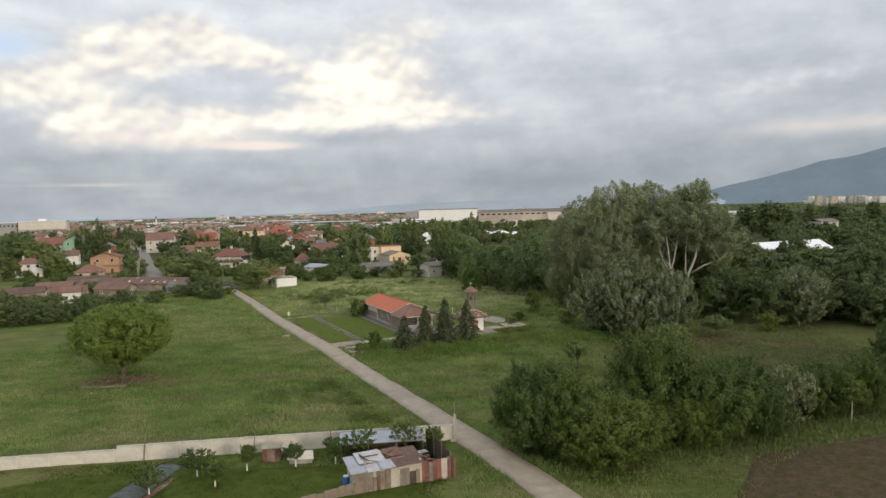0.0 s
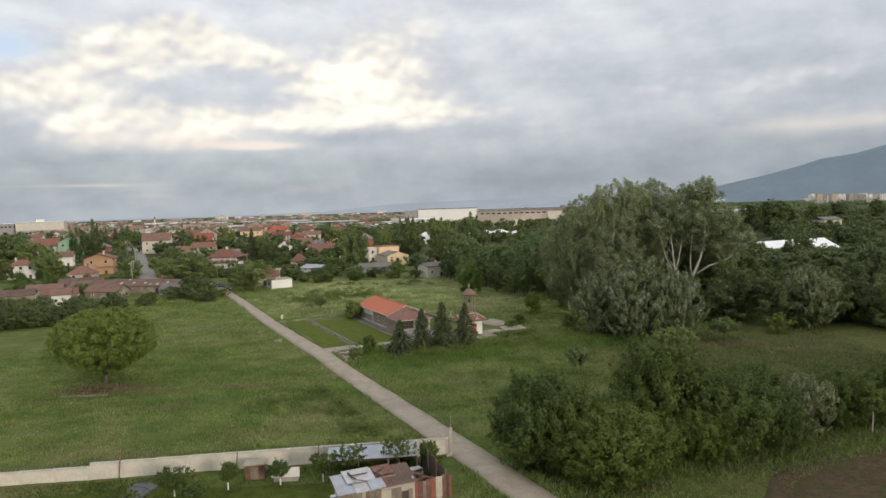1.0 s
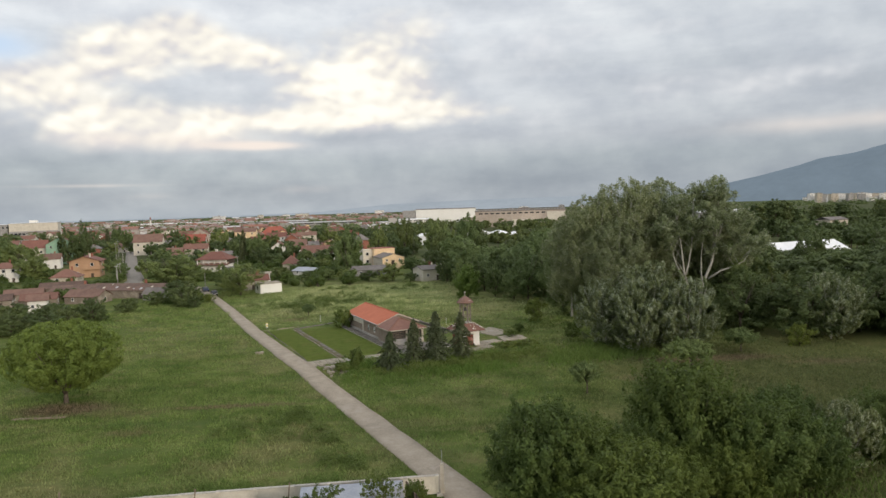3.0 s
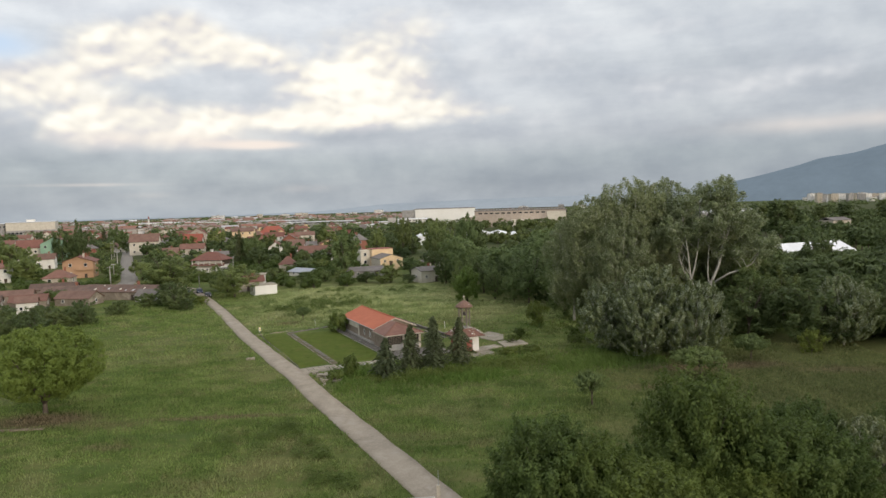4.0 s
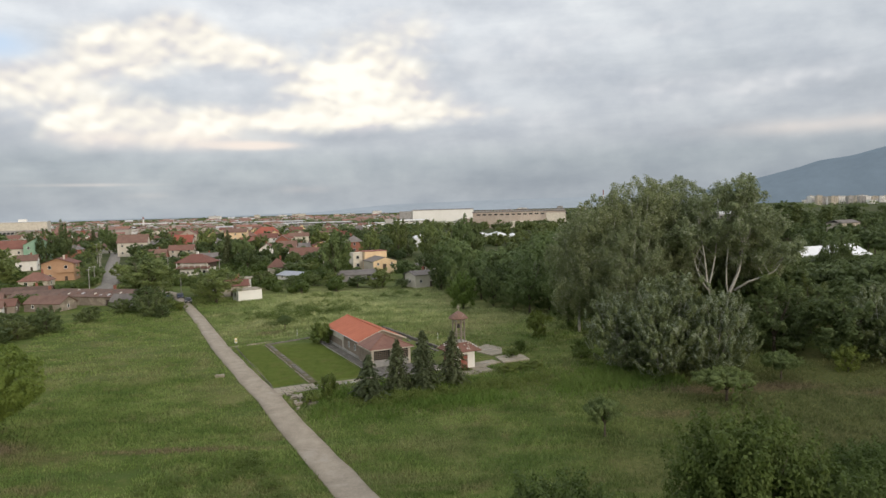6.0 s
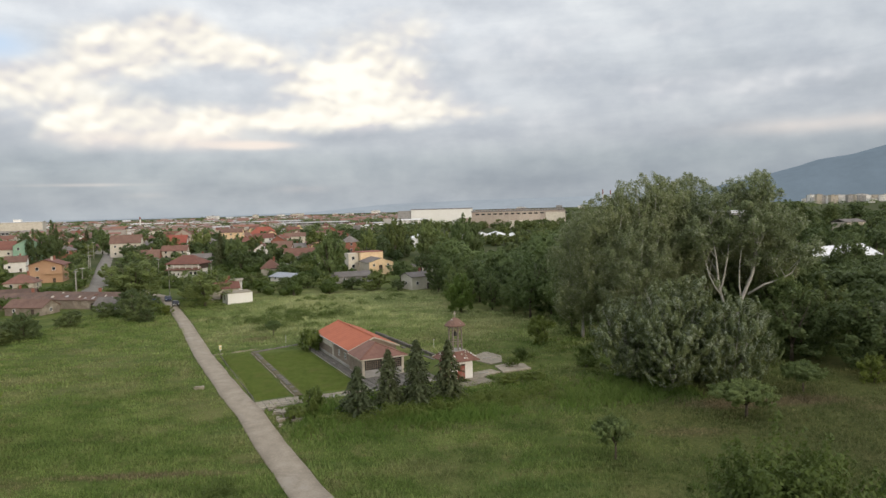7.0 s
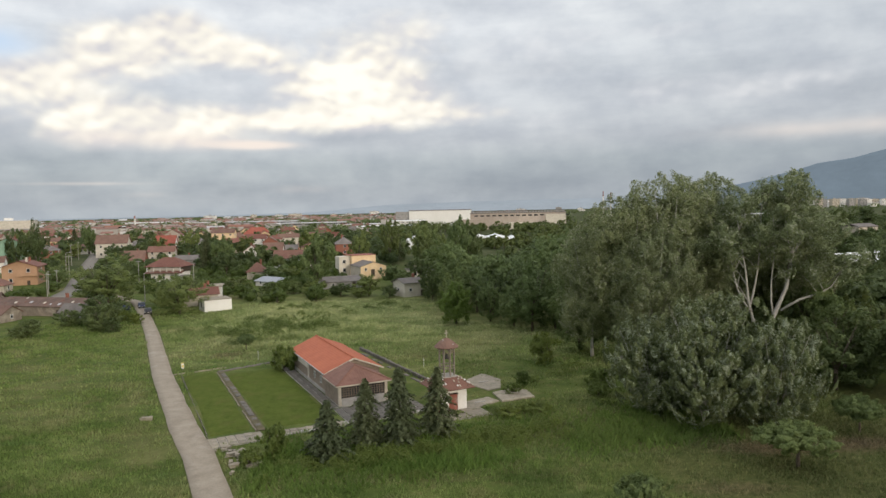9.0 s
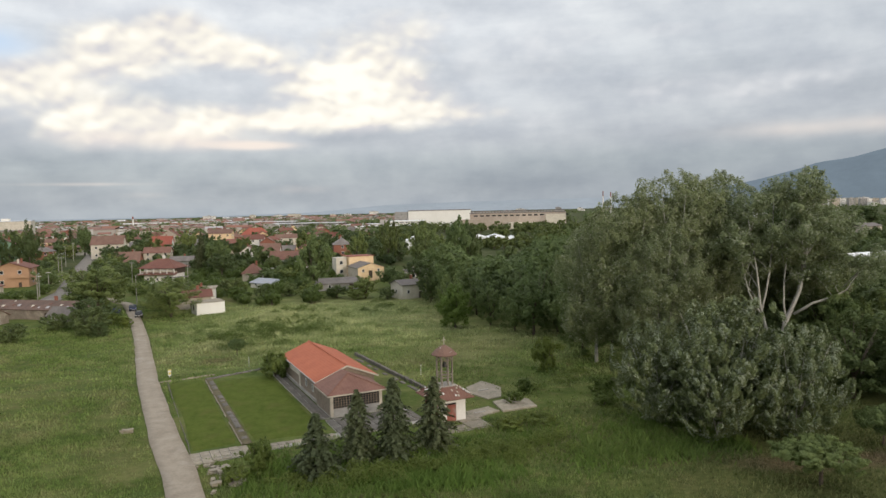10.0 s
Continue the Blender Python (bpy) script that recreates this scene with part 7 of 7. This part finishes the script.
for x, y, h, w in ((12.3, 141.8, 1.6, 2.6), (13.9, 146.6, 1.9, 2.8), (22.8, 139.8, 1.9, 3.4), (-64.5, 207.8, 2.4, 3.4), (-69.0, 212, 2.6, 3.2), (11.5, 132, 1.2, 4.2), (14.8, 133.6, 1.1, 4.0), (57, 128, 3.4, 4.4), (24, 145, 2.4, 4.0), (-13.2, 121.2, 3.3, 3.3), (-15.0, 119.5, 1.6, 2.8)):
    SHRUB.put(x, y, h, w)
tree("young_tree", 350, 8.6, 7.8, 0.36, 9, 100, 90, "fresh", "bright green young tree before the grove", bottom=0.05, radius=0.16, m=at(6.2, 196.0), spread=0.7)
for x, y, h, w in ((26, 168, 14, 11), (20.5, 186, 13.5, 11)):
    WOOD.put(x, y, h, w)
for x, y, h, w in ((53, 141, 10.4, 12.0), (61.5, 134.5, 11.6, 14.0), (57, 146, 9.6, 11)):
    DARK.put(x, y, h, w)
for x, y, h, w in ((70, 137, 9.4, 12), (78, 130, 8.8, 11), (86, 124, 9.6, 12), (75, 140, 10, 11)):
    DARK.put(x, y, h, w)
SILVER.put(64.5, 132.6, 11.6, 11.0, 60, "silver-leaved poplar thicket at the grove's edge")

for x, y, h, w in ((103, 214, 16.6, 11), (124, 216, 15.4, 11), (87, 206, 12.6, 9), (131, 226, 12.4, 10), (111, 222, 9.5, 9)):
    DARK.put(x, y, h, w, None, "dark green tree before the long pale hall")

# the grove
EDGE = [(0.5, 232), (1.5, 222), (5, 206), (14, 193), (25, 184), (34, 174), (46, 160), (60, 143), (78, 128), (100, 116), (135, 104)]


def edge_y(x):
    for (a, b), (c, d) in zip(EDGE, EDGE[1:]):
        if a <= x <= c:
            return b + (d - b) * (x - a) / (c - a)
    return 999


def skyline(x, y):
    """The height to which the grove's canopy rises, as its top line sinks and swells from one side to the other."""
    sight = float(np.interp(x / y, [-0.06, -0.01, 0.02, 0.04, 0.10, 0.115, 0.14, 0.17, 0.2, 0.3, 0.41, 0.44, 0.56, 0.6, 0.8], [0.027, 0.027, 0.031, 0.050, 0.050, 0.038, 0.022, 0.012, 0.0, 0.0, 0.045, 0.069, 0.069, 0.040, 0.045]))
    return min(18.5, 23.5 - sight * y)


BEHIND, PLAIN = [], []
rng = np.random.default_rng(41)
gx = -14.0
while gx < 132:
    gy = 104.0
    while gy < 290:
        x, y = gx + rng.uniform(-2.4, 2.4), gy + rng.uniform(-2.4, 2.4)
        e = edge_y(x)
        az = x / y
        depth = y - e
        if depth > 0 and not (az < 0.02 and depth > 26) and y < (292 if az < 0.25 else 255):
            h = skyline(x, y) * (0.62 if depth < 6 else 0.84 if depth < 16 else 1.0) * rng.uniform(0.84, 1.02)
            if h < 3 or (abs(x - 119 + 0.42 * (y - 262)) < 26 and abs(y - 262 - 0.42 * (x - 119)) < 12):
                gy += 6.6
                continue
            w = h * rng.uniform(0.62, 0.85)
            if depth < 17:
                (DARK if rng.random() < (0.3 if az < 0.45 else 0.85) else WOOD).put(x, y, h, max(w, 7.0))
            elif rng.random() < 0.8:
                BEHIND.append((x, y, h, max(w, 8.5)))
        gy += 6.6
    gx += 6.6

# trees of the village
for x, y, h, w in ((-85, 237, 13.0, 20), (-59.8, 220.6, 9.4, 13.5), (-64.5, 229, 9.0, 10), (-62, 240, 7, 9), (-70.5, 240, 8, 9), (-90, 241, 9.5, 11)):
    WOOD.put(x, y, h, w, None, "round leafy tree at the end of the lane")
for x, y, h, w in ((-112, 305, 6.5, 10), (-125, 322, 5.5, 6.5), (-166, 362, 6, 7), (-109, 299, 8.0, 10), (-123, 338, 6.5, 9), (1, 241, 6.4, 7.5), (-11, 242, 3.0, 5), (-12, 270, 6.5, 9), (-8, 262, 5.5, 8), (-4, 278, 8, 9), (-112, 345, 7.5, 11), (-87, 336, 14.6, 13), (-80, 322, 9, 11), (-57, 300, 5.0, 14), (-50, 293, 5, 10), (-58, 262, 4.6, 9),
                   (-34.5, 263, 17.4, 11.5), (-33, 250, 4.2, 8), (-25, 247, 3.6, 7), (-17, 245, 6.0, 8.5), (-40, 256, 4.0, 6.5), (-47, 255, 3.5, 6), (-19, 243, 3.0, 6), (-68, 434, 13.5, 14), (-104, 436, 11, 12), (-200, 332, 18.5, 22), (-183, 318, 15, 18), (-215, 345, 17, 20), (-163, 292, 10.0, 14), (-172, 306, 10, 12), (-178, 280, 10, 14), (-138, 306, 7.2, 10), (-131, 297, 6.0, 8), (-153, 331, 7.5, 10), (-272, 590, 17, 14), (-228, 560, 11, 20), (-121, 312, 7.0, 11), (-131, 334, 9.4, 12), (-141, 450, 15, 13), (-145, 374, 8, 11), (-181, 388, 8, 11), (-136, 352, 8.5, 11), (-174, 440, 7, 11), (-216, 470, 9, 13), (-116, 288, 7.5, 9), (-195, 300, 13, 15),
                   (-210, 480, 16, 12), (-244, 470, 17, 14), (-20, 362, 18.5, 10), (-5, 332, 18.5, 11), (9, 300, 20.5, 11), (14, 318, 17, 10), (-2, 350, 16, 10), (-32, 345, 15, 10), (-2, 300, 14, 10), (2, 312, 14, 10), (-98, 372, 11, 11), (-150, 430, 12, 12), (-53, 345, 8, 12), (-42, 330, 9, 9)):
    TOWN.put(x, y, h, w)
for x, y, h, w in ((-199, 400, 23, 15), (-205, 394, 19, 12)):
    DARK.put(x, y, h, w, None, "tall dark broad-crowned tree beside the green house")
for x, y, h, w in ((-264, 560, 16, 9), (-92, 335, 17, 8), (-18, 372, 19, 8)):
    CONIFER.put(x, y, h, w)
# hedge along the village edge
HEDGE = Kind([lambda i=i: tree("hedge_tree", 290 + i, 7, 9, 0.36, 12, 90, 84, "dark_leaf", "dark leafy hedge tree along the village edge", bottom=0.0, radius=0.14, fork=0.15, spread=0.62, n_limbs=6, up=0.15) for i in range(3)], 7, 9)
for x, y, h, w in ((-112, 160, 5.1, 12), (-105, 161, 5, 11), (-98, 162, 4.8, 11), (-92, 164, 4.8, 10), (-87, 167, 4.2, 9), (-84.5, 173, 4, 8.5), (-82.5, 180, 5.4, 8), (-90, 176, 5, 10), (-100, 172, 5.5, 12), (-111, 172, 5.7, 12), (-121, 170, 5.9, 13), (-88, 186, 3.6, 8), (-96, 186, 3.7, 9), (-105, 185, 4.2, 10), (-81, 194, 3.6, 6.5), (-129, 180, 5.7, 12), (-117, 186, 4.4, 11), (-68.5, 199.5, 5.6, 9.5), (-64.8, 196.6, 3, 4.4), (-79, 207, 3.6, 7), (-126, 196, 4.6, 10), (-136, 190, 5.3, 12), (-73, 206, 4.4, 7)):
    HEDGE.put(x, y, h, w)
for x, y, h, w in ((-74.8, 214.5, 5.6, 10.5), (-72.0, 210, 3.6, 6)):
    HEDGE.put(x, y, h, w, None, "large dark round tree at the end of the lane")
# woods on the plain behind the grove
rng = np.random.default_rng(61)
for i in range(420):
    y = rng.uniform(330, 1050)
    az = rng.uniform(-0.68, 0.72)
    x = az * y
    if -0.12 < az < 0.42 and y > 430:
        h = rng.uniform(6, 11)
    elif az > 0.42:
        h = rng.uniform(9, 15)
    else:
        h = rng.uniform(6, 11)
    if az > 0.36 and y < 420 or abs(x + 119 + (y - 284) * 0.457) < 13:
        continue
    if -0.02 < az < 0.1 and 440 < y < 600:
        continue
    if az < -0.05 and any(math.hypot(x - a, y - b) < 12 for a, b in taken):
        continue
    PLAIN.append((x, y, h, h * rng.uniform(0.8, 1.3)))
for x, y, h, w in ((193, 430, 22, 11), (203, 436, 21, 10), (184, 440, 20, 10), (213, 450, 17, 12), (240, 470, 18, 9), (262, 480, 19, 10), (283, 470, 17, 9), (300, 500, 20, 10), (225, 520, 18, 14), (330, 520, 18, 10)):
    COLUMN.put(x, y, h, w)


def far_woods():
    """Dark lines of trees across the plain."""
    rng = np.random.default_rng(62)
    n = 420
    y = rng.uniform(1000, 2600, n)
    x = rng.uniform(-0.68, 0.72, n) * y
    k = 26
    r = rng.uniform(5, 9, n)
    stretch = rng.uniform(1.0, 3.0, n)
    d = directions(rng, n * k, 0.4)
    w = np.repeat(np.arange(n), k)
    pts = np.stack([x[w] + d[:, 0] * r[w] * stretch[w], y[w] + d[:, 1] * r[w], np.maximum(1.0, 4 + d[:, 2] * r[w] * 0.75)], 1)
    solid("far_woods", leaf_mesh("far_woods", pts, d + np.array([0, -0.3, 0.3]), 5.0, M["dark_leaf"], rng, 0.9), None, Matrix(), "dark bands of distant trees on the plain", "woods", kind="stuff")


far_woods()


def town_greenery():
    """Dark garden trees between the distant roofs."""
    rng = np.random.default_rng(74)
    n, k = 420, 24
    y = rng.uniform(620, 1700, n)
    x = rng.uniform(-0.66, 0.02, n) * y
    r = rng.uniform(4, 7, n)
    d = directions(rng, n * k, 0.4)
    w = np.repeat(np.arange(n), k)
    pts = np.stack([x[w] + d[:, 0] * r[w] * 1.3, y[w] + d[:, 1] * r[w], np.maximum(0.8, 4.0 + d[:, 2] * r[w] * 0.85)], 1)
    solid("town_greenery", leaf_mesh("town_greenery", pts, d + np.array([0, -0.3, 0.3]), 2.6, M["dark_leaf"], rng, 0.9), None, Matrix(), "dark garden trees between the distant roofs", "woods", kind="stuff")


town_greenery()


def joined_trees(name, rows, leaf, clumps, per, mat, label, seed):
    rng = np.random.default_rng(seed)
    P, Nn, wood = [], [], Shape()
    for x, y, h, w in rows:
        z = ground_z(x, y)
        p, q = crown(rng, lobes_of(rng, 8, w, h * 0.1, h), clumps, per, 0.8, leaf)
        P.append(p + np.array([x, y, z]))
        Nn.append(q)
        wood.tube([(x, y, z - 0.3), (x, y, z + h * 0.6)], [0.3, 0.12], 5)
    t = thing(name, Matrix(), label, "woods", kind="stuff")
    tagged(part("foliage", leaf_mesh("foliage", np.concatenate(P), np.concatenate(Nn), leaf, M[mat], rng, 0.7, tri=True), None, t), kind="stuff")
    tagged(part("trunks", wood, M["bark"], t), kind="stuff")


joined_trees("grove_depth", [b for b in BEHIND if b[0] < 0.36 * b[1]], 0.75, 44, 36, "leaf", "closed canopy of the grove beyond its edge", 63)
joined_trees("grove_depth", [b for b in BEHIND if b[0] >= 0.36 * b[1]], 0.75, 44, 36, "dark_leaf", "closed dark canopy of the grove before the hall", 73)
village = []
rng = np.random.default_rng(65)
while len(village) < 400:
    y = rng.uniform(345, 760)
    x = rng.uniform(-0.63, -0.04) * y
    street = -119 - (y - 284) * 0.457
    if abs(x - street) < 10 or any(math.hypot(x - a, y - b) < 10.5 for a, b in taken):
        continue
    h = rng.uniform(5.0, 10.0) if y > 430 else rng.uniform(3.0, 5.6)
    village.append((x, y, h, h * rng.uniform(0.8, 1.25)))
yards = []
while len(yards) < 170:
    y = rng.uniform(214, 345)
    x = rng.uniform(-0.62, -0.10) * y
    street = -119 - (y - 284) * 0.457
    if abs(x - street) < 6 or lane_distance(x, y) < 5 or any(math.hypot(x - a, y - b) < 7.5 for a, b in taken):
        continue
    if (y < 235 and x > -80) or (y > 268 and -160 < x < -128):
        continue
    h = rng.uniform(1.6, 3.8)
    yards.append((x, y, h, h * rng.uniform(1.0, 1.8)))
joined_trees("yard_hedges", yards, 0.5, 26, 40, "bush", "hedges and shrubs filling the village yards", 68)
joined_trees("village_trees", village, 0.9, 30, 28, "dark_leaf", "garden trees and hedges crowding the village", 66)
rows = []
while len(rows) < 190:
    y = rng.uniform(285, 620)
    x = rng.uniform(0.36, 0.72) * y
    if any(math.hypot(x - a, y - b) < r for a, b, r in ((119, 262, 34), (138, 270, 20), (222, 420, 14))):
        continue
    h = rng.uniform(8, 13)
    rows.append((x, y, h, h * rng.uniform(0.8, 1.2)))
joined_trees("plain_woods", rows, 1.1, 30, 24, "dark_leaf", "dark woods beyond the warehouses", 67)
shade = []
while len(shade) < 190:
    y = rng.uniform(452, 770)
    x = rng.uniform(-0.10, 0.37) * y
    if not (30 < x < 140 and y > 765) and not any(math.hypot(x - a, y - b) < 18 for a, b in ((25, 526), (39, 526), (51, 528), (-14, 470))) and not (0.01 < x / y < 0.115 and y < 520):
        h = rng.uniform(6.5, 10)
        shade.append((x, y, h, h * rng.uniform(0.9, 1.4)))
for i in range(26):
    y = rng.uniform(440, 512)
    h = 23.2 - 0.0400 * y + rng.uniform(-0.6, 0.3)
    shade.append((rng.uniform(0.0, 0.125) * y, y, h, h * rng.uniform(1.4, 2.2)))
joined_trees("factory_woods", shade, 1.3, 26, 20, "dark_leaf", "dark trees before the factory halls", 69)
joined_trees("plain_trees", PLAIN, 1.5, 24, 18, "dark_leaf", "scattered trees across the plain and the town", 64)

# garden saplings with limewashed trunks
SAP = []
for i, (x, y, h, w) in enumerate(((-24.1, 68.4, 2.8, 3.6), (-19.7, 69.5, 2.6, 2.2), (-15.2, 70.3, 2.4, 2.2), (-11.4, 70.8, 2.8, 3.0), (-9.0, 71.4, 3.2, 3.8), (-4.6, 73.0, 3.4, 3.6), (-21.6, 66.0, 2.2, 2.4), (-27.0, 64.5, 2.4, 3.0), (-1.8, 73.4, 2.6, 2.0))):
    t = tree("fruit_sapling", 400 + i, h, w, 0.15, 6, 70, 34, "bush", "young fruit tree with limewashed trunk in the garden", bottom=0.36, radius=0.06, fork=0.3, m=at(x, y), spread=0.26, n_limbs=4)
    part("limewash", Shape().tube([(0, 0, 0.0), (0, 0, 0.75)], [0.075, 0.07], 8), M["lime"], t, "white limewash band")


# ---- grass and weeds ----
def value_noise(rng, x, y, cell):
    """Smooth random field over the plan, a cell across."""
    u, v = (x + 400) / cell, (y + 100) / cell
    g = rng.random((int(u.max()) + 3, int(v.max()) + 3))
    i, j = u.astype(int), v.astype(int)
    a, b = u - i, v - j
    a, b = a * a * (3 - 2 * a), b * b * (3 - 2 * b)
    return (g[i, j] * (1 - a) + g[i + 1, j] * a) * (1 - b) + (g[i, j + 1] * (1 - a) + g[i + 1, j + 1] * a) * b


def off_lane(x, y):
    best = np.full(len(x), 1e9)
    for (a, b), (c, d) in zip(LANE, LANE[1:]):
        dx, dy = c - a, d - b
        f = np.clip(((x - a) * dx + (y - b) * dy) / (dx * dx + dy * dy), 0, 1)
        best = np.minimum(best, np.hypot(x - a - f * dx, y - b - f * dy))
    return best


def bare_ground(x, y):
    """Where no long grass grows: lane, mown or paved yard, tilled plot, garden."""
    c, s = math.cos(radians(TURN)), math.sin(radians(TURN))
    v, n = c * x + s * y, -s * x + c * y
    yard = ((v > 34.9) & (v < 60.6) & (n > 121.2) & (n < 155.6)) | ((v > 60) & (v < 66) & (n > 117) & (n < 124)) | ((v > 51) & (v < 64.8) & (n > 124) & (n < 162))
    yard |= ((v > 66.8) & (v < 75.6) & (n > 119.4) & (n < 123)) | ((v > 68.4) & (v < 73.4) & (n > 123) & (n < 132)) | ((v > 64.4) & (v < 69.4) & (n > 119.6) & (n < 122.8))
    plot = ((x - 52) / 26.6) ** 2 + ((y - 58) / 17.0) ** 2 < 1
    return (off_lane(x, y) < 1.75) | yard | plot | ((y < 77.0 + 0.116 * x + 0.2) & (x < 1))


def sward(name, n, box, wide, tall, mat, label, seed, clump=0.45, where=None, bare=bare_ground):
    """Leaning blades of grass in uneven tufts."""
    rng = np.random.default_rng(seed)
    x, y = rng.uniform(box[0], box[1], n), rng.uniform(box[2], box[3], n)
    big, small = value_noise(rng, x, y, 7.0), value_noise(rng, x, y, 1.5)
    k = 0.5 * big + 0.5 * small
    keep = (rng.random(n) < np.clip((k - clump + 0.3) * 2.2, 0.05, 1)) & ~bare(x, y)
    if where is not None:
        keep &= where(x, y, rng)
    x, y, k = x[keep], y[keep], k[keep]
    n = len(x)
    z = -0.02 * np.maximum(0, 130 - y) - 0.008 * np.maximum(0, -20 - x) - 0.1
    h = tall * rng.uniform(0.45, 1.2, n) * (0.35 + 1.2 * k)
    a, lean = rng.uniform(0, 6.283, n), rng.uniform(0, 6.283, n)
    w, r = wide * rng.uniform(0.5, 1.2, n) / 2, h * rng.uniform(0.3, 1.1, n)
    v = np.stack([np.stack([x - np.cos(a) * w, y - np.sin(a) * w, z], 1), np.stack([x + np.cos(a) * w, y + np.sin(a) * w, z], 1),
                  np.stack([x + np.cos(lean) * r, y + np.sin(lean) * r, z + 0.1 + h], 1)], 1).reshape(-1, 3)
    me = bpy.data.meshes.new(name)
    me.vertices.add(3 * n)
    me.vertices.foreach_set("co", v.astype(np.float32).ravel())
    me.loops.add(3 * n)
    me.loops.foreach_set("vertex_index", np.arange(3 * n, dtype=np.int32))
    me.polygons.add(n)
    me.polygons.foreach_set("loop_start", np.arange(0, 3 * n, 3, dtype=np.int32))
    me.polygons.foreach_set("loop_total", np.full(n, 3, dtype=np.int32))
    me.materials.append(M[mat])
    me.update(calc_edges=True)
    solid(name, me, None, Matrix(), label, "grass", kind="stuff")


sward("meadow_grass", 330000, (-78, 66, 52, 135), 0.17, 0.34, "sward", "long uneven meadow grass with straw tufts", 2)
sward("meadow_grass", 130000, (-85, 52, 135, 238), 0.30, 0.36, "sward", "long grass farther up the meadow", 3, where=lambda x, y, r: (x > -0.47 * y) & ((x < 2) | (y < 205 - 0.7 * x)))
sward("lush_grass", 60000, (-16, 34, 108, 142), 0.20, 0.75, "lush", "tall lush grass and weeds around the spruces", 4, 0.5,
      lambda x, y, r: (np.abs(y - 119 - 0.27 * (x + 10)) < 5.5 + r.normal(size=len(x)) * 1.6) & (x > -14))
sward("lush_grass", 26000, (2, 64, 60, 104), 0.20, 0.6, "lush", "tall lush grass below the bushes", 5, 0.45, lambda x, y, r: np.abs(y - np.maximum(67, 69 + x * 0.20)) < 4 + r.normal(size=len(x)) * 1.5)
sward("garden_grass", 70000, (-62, -0.5, 52, 76), 0.13, 0.20, "garden_blade", "short dark green grass of the walled garden", 7, bare=lambda x, y: (y > 76.2 + 0.116 * x) | (np.abs(y - 68.2 - 0.40 * (x + 3)) < 1.8) & (x > -9))
sward("tall_weeds", 40000, (-52, -10, 176, 222), 0.30, 0.8, "sward", "tall pale weeds on the upper meadow", 6, 0.68)


def weeds(name, spots, per, size, mat, label, seed):
    """Leafy weeds and brambles in low heaps; spots: x, y, radius, height."""
    rng = np.random.default_rng(seed)
    P, Nn = [], []
    for x, y, r, h in spots:
        if lane_distance(x, y) < 1.9 + 1.25 * r:
            continue
        n = int(per * r)
        a, f = rng.uniform(0, 6.283, n), np.sqrt(rng.random(n))
        px, py = x + np.cos(a) * f * r * 1.25, y + np.sin(a) * f * r * 0.8
        pz = np.array([ground_z(u, v) for u, v in zip(px, py)]) + h * (1 - f ** 2) * rng.uniform(0.3, 1.1, n) + rng.uniform(0.05, 0.3, n)
        P.append(np.stack([px, py, pz], 1))
        Nn.append(np.stack([np.cos(a) * f * 0.5 + rng.normal(size=n) * 0.45, np.sin(a) * f * 0.5 + rng.normal(size=n) * 0.45, np.full(n, 0.8)], 1))
    P, Nn = np.concatenate(P), np.concatenate(Nn)
    solid(name, leaf_mesh(name, P, Nn, size, mat, rng, 0.7), None, Matrix(), label, "undergrowth", kind="stuff")


rng = np.random.default_rng(72)
spots = []
for i in range(26):
    f = rng.random()
    spots.append((-13 + 27 * f + rng.normal() * 1.2, 117.5 + 7.5 * f + rng.normal() * 1.6, rng.uniform(0.5, 1.1), rng.uniform(0.3, 0.9)))
for i in range(16):
    spots.append((12 + rng.normal() * 7, 134 + rng.normal() * 2.5, rng.uniform(0.6, 1.3), rng.uniform(0.2, 0.6)) if i % 2 else (21 + rng.normal() * 6, 150 + rng.normal() * 7, rng.uniform(0.8, 1.8), rng.uniform(0.3, 0.9)))
for i in range(60):
    f = rng.random()
    spots.append((-6 + 22 * f + rng.normal() * 0.8, 119.0 + 8.5 * f + rng.normal() * 1.1, rng.uniform(0.6, 1.2), rng.uniform(0.7, 1.2)))
for i in range(26):
    x = rng.uniform(-60, -2)
    spots.append((x, 77.6 + x * 0.115 + rng.normal() * 0.6 + 1.0, rng.uniform(0.5, 0.9), rng.uniform(0.2, 0.6)))
weeds("undergrowth", spots, 420, 0.15, M["weed"], "leafy green weeds around spruces and along the wall", 1)
spots = []
for i in range(46):
    f = rng.random()
    spots.append((-6.5 - 10.5 * f - abs(rng.normal()) * 2.4, 82 + 20 * f, rng.uniform(0.5, 1.1), rng.uniform(0.3, 0.7)))
for i in range(10):
    spots.append((-24 + rng.normal() * 3.0, 95 + rng.normal() * 1.6, rng.uniform(0.4, 0.8), rng.uniform(0.3, 0.7)))
weeds("tall_weeds", spots, 240, 0.16, M["weed"], "grey-green thistles and weeds beside the lane", 8)
spots = []
for i in range(70):
    spots.append((-31 + rng.normal() * 7, 196 + rng.normal() * 6, rng.uniform(0.8, 1.9), rng.uniform(0.7, 1.5)))
for i in range(16):
    spots.append((-24 + rng.normal() * 14, 226 + rng.normal() * 5, rng.uniform(0.8, 1.8), rng.uniform(0.5, 1.2)))
weeds("brambles", spots, 260, 0.22, M["weed"], "bramble patch with pale leaves on the upper meadow", 2)
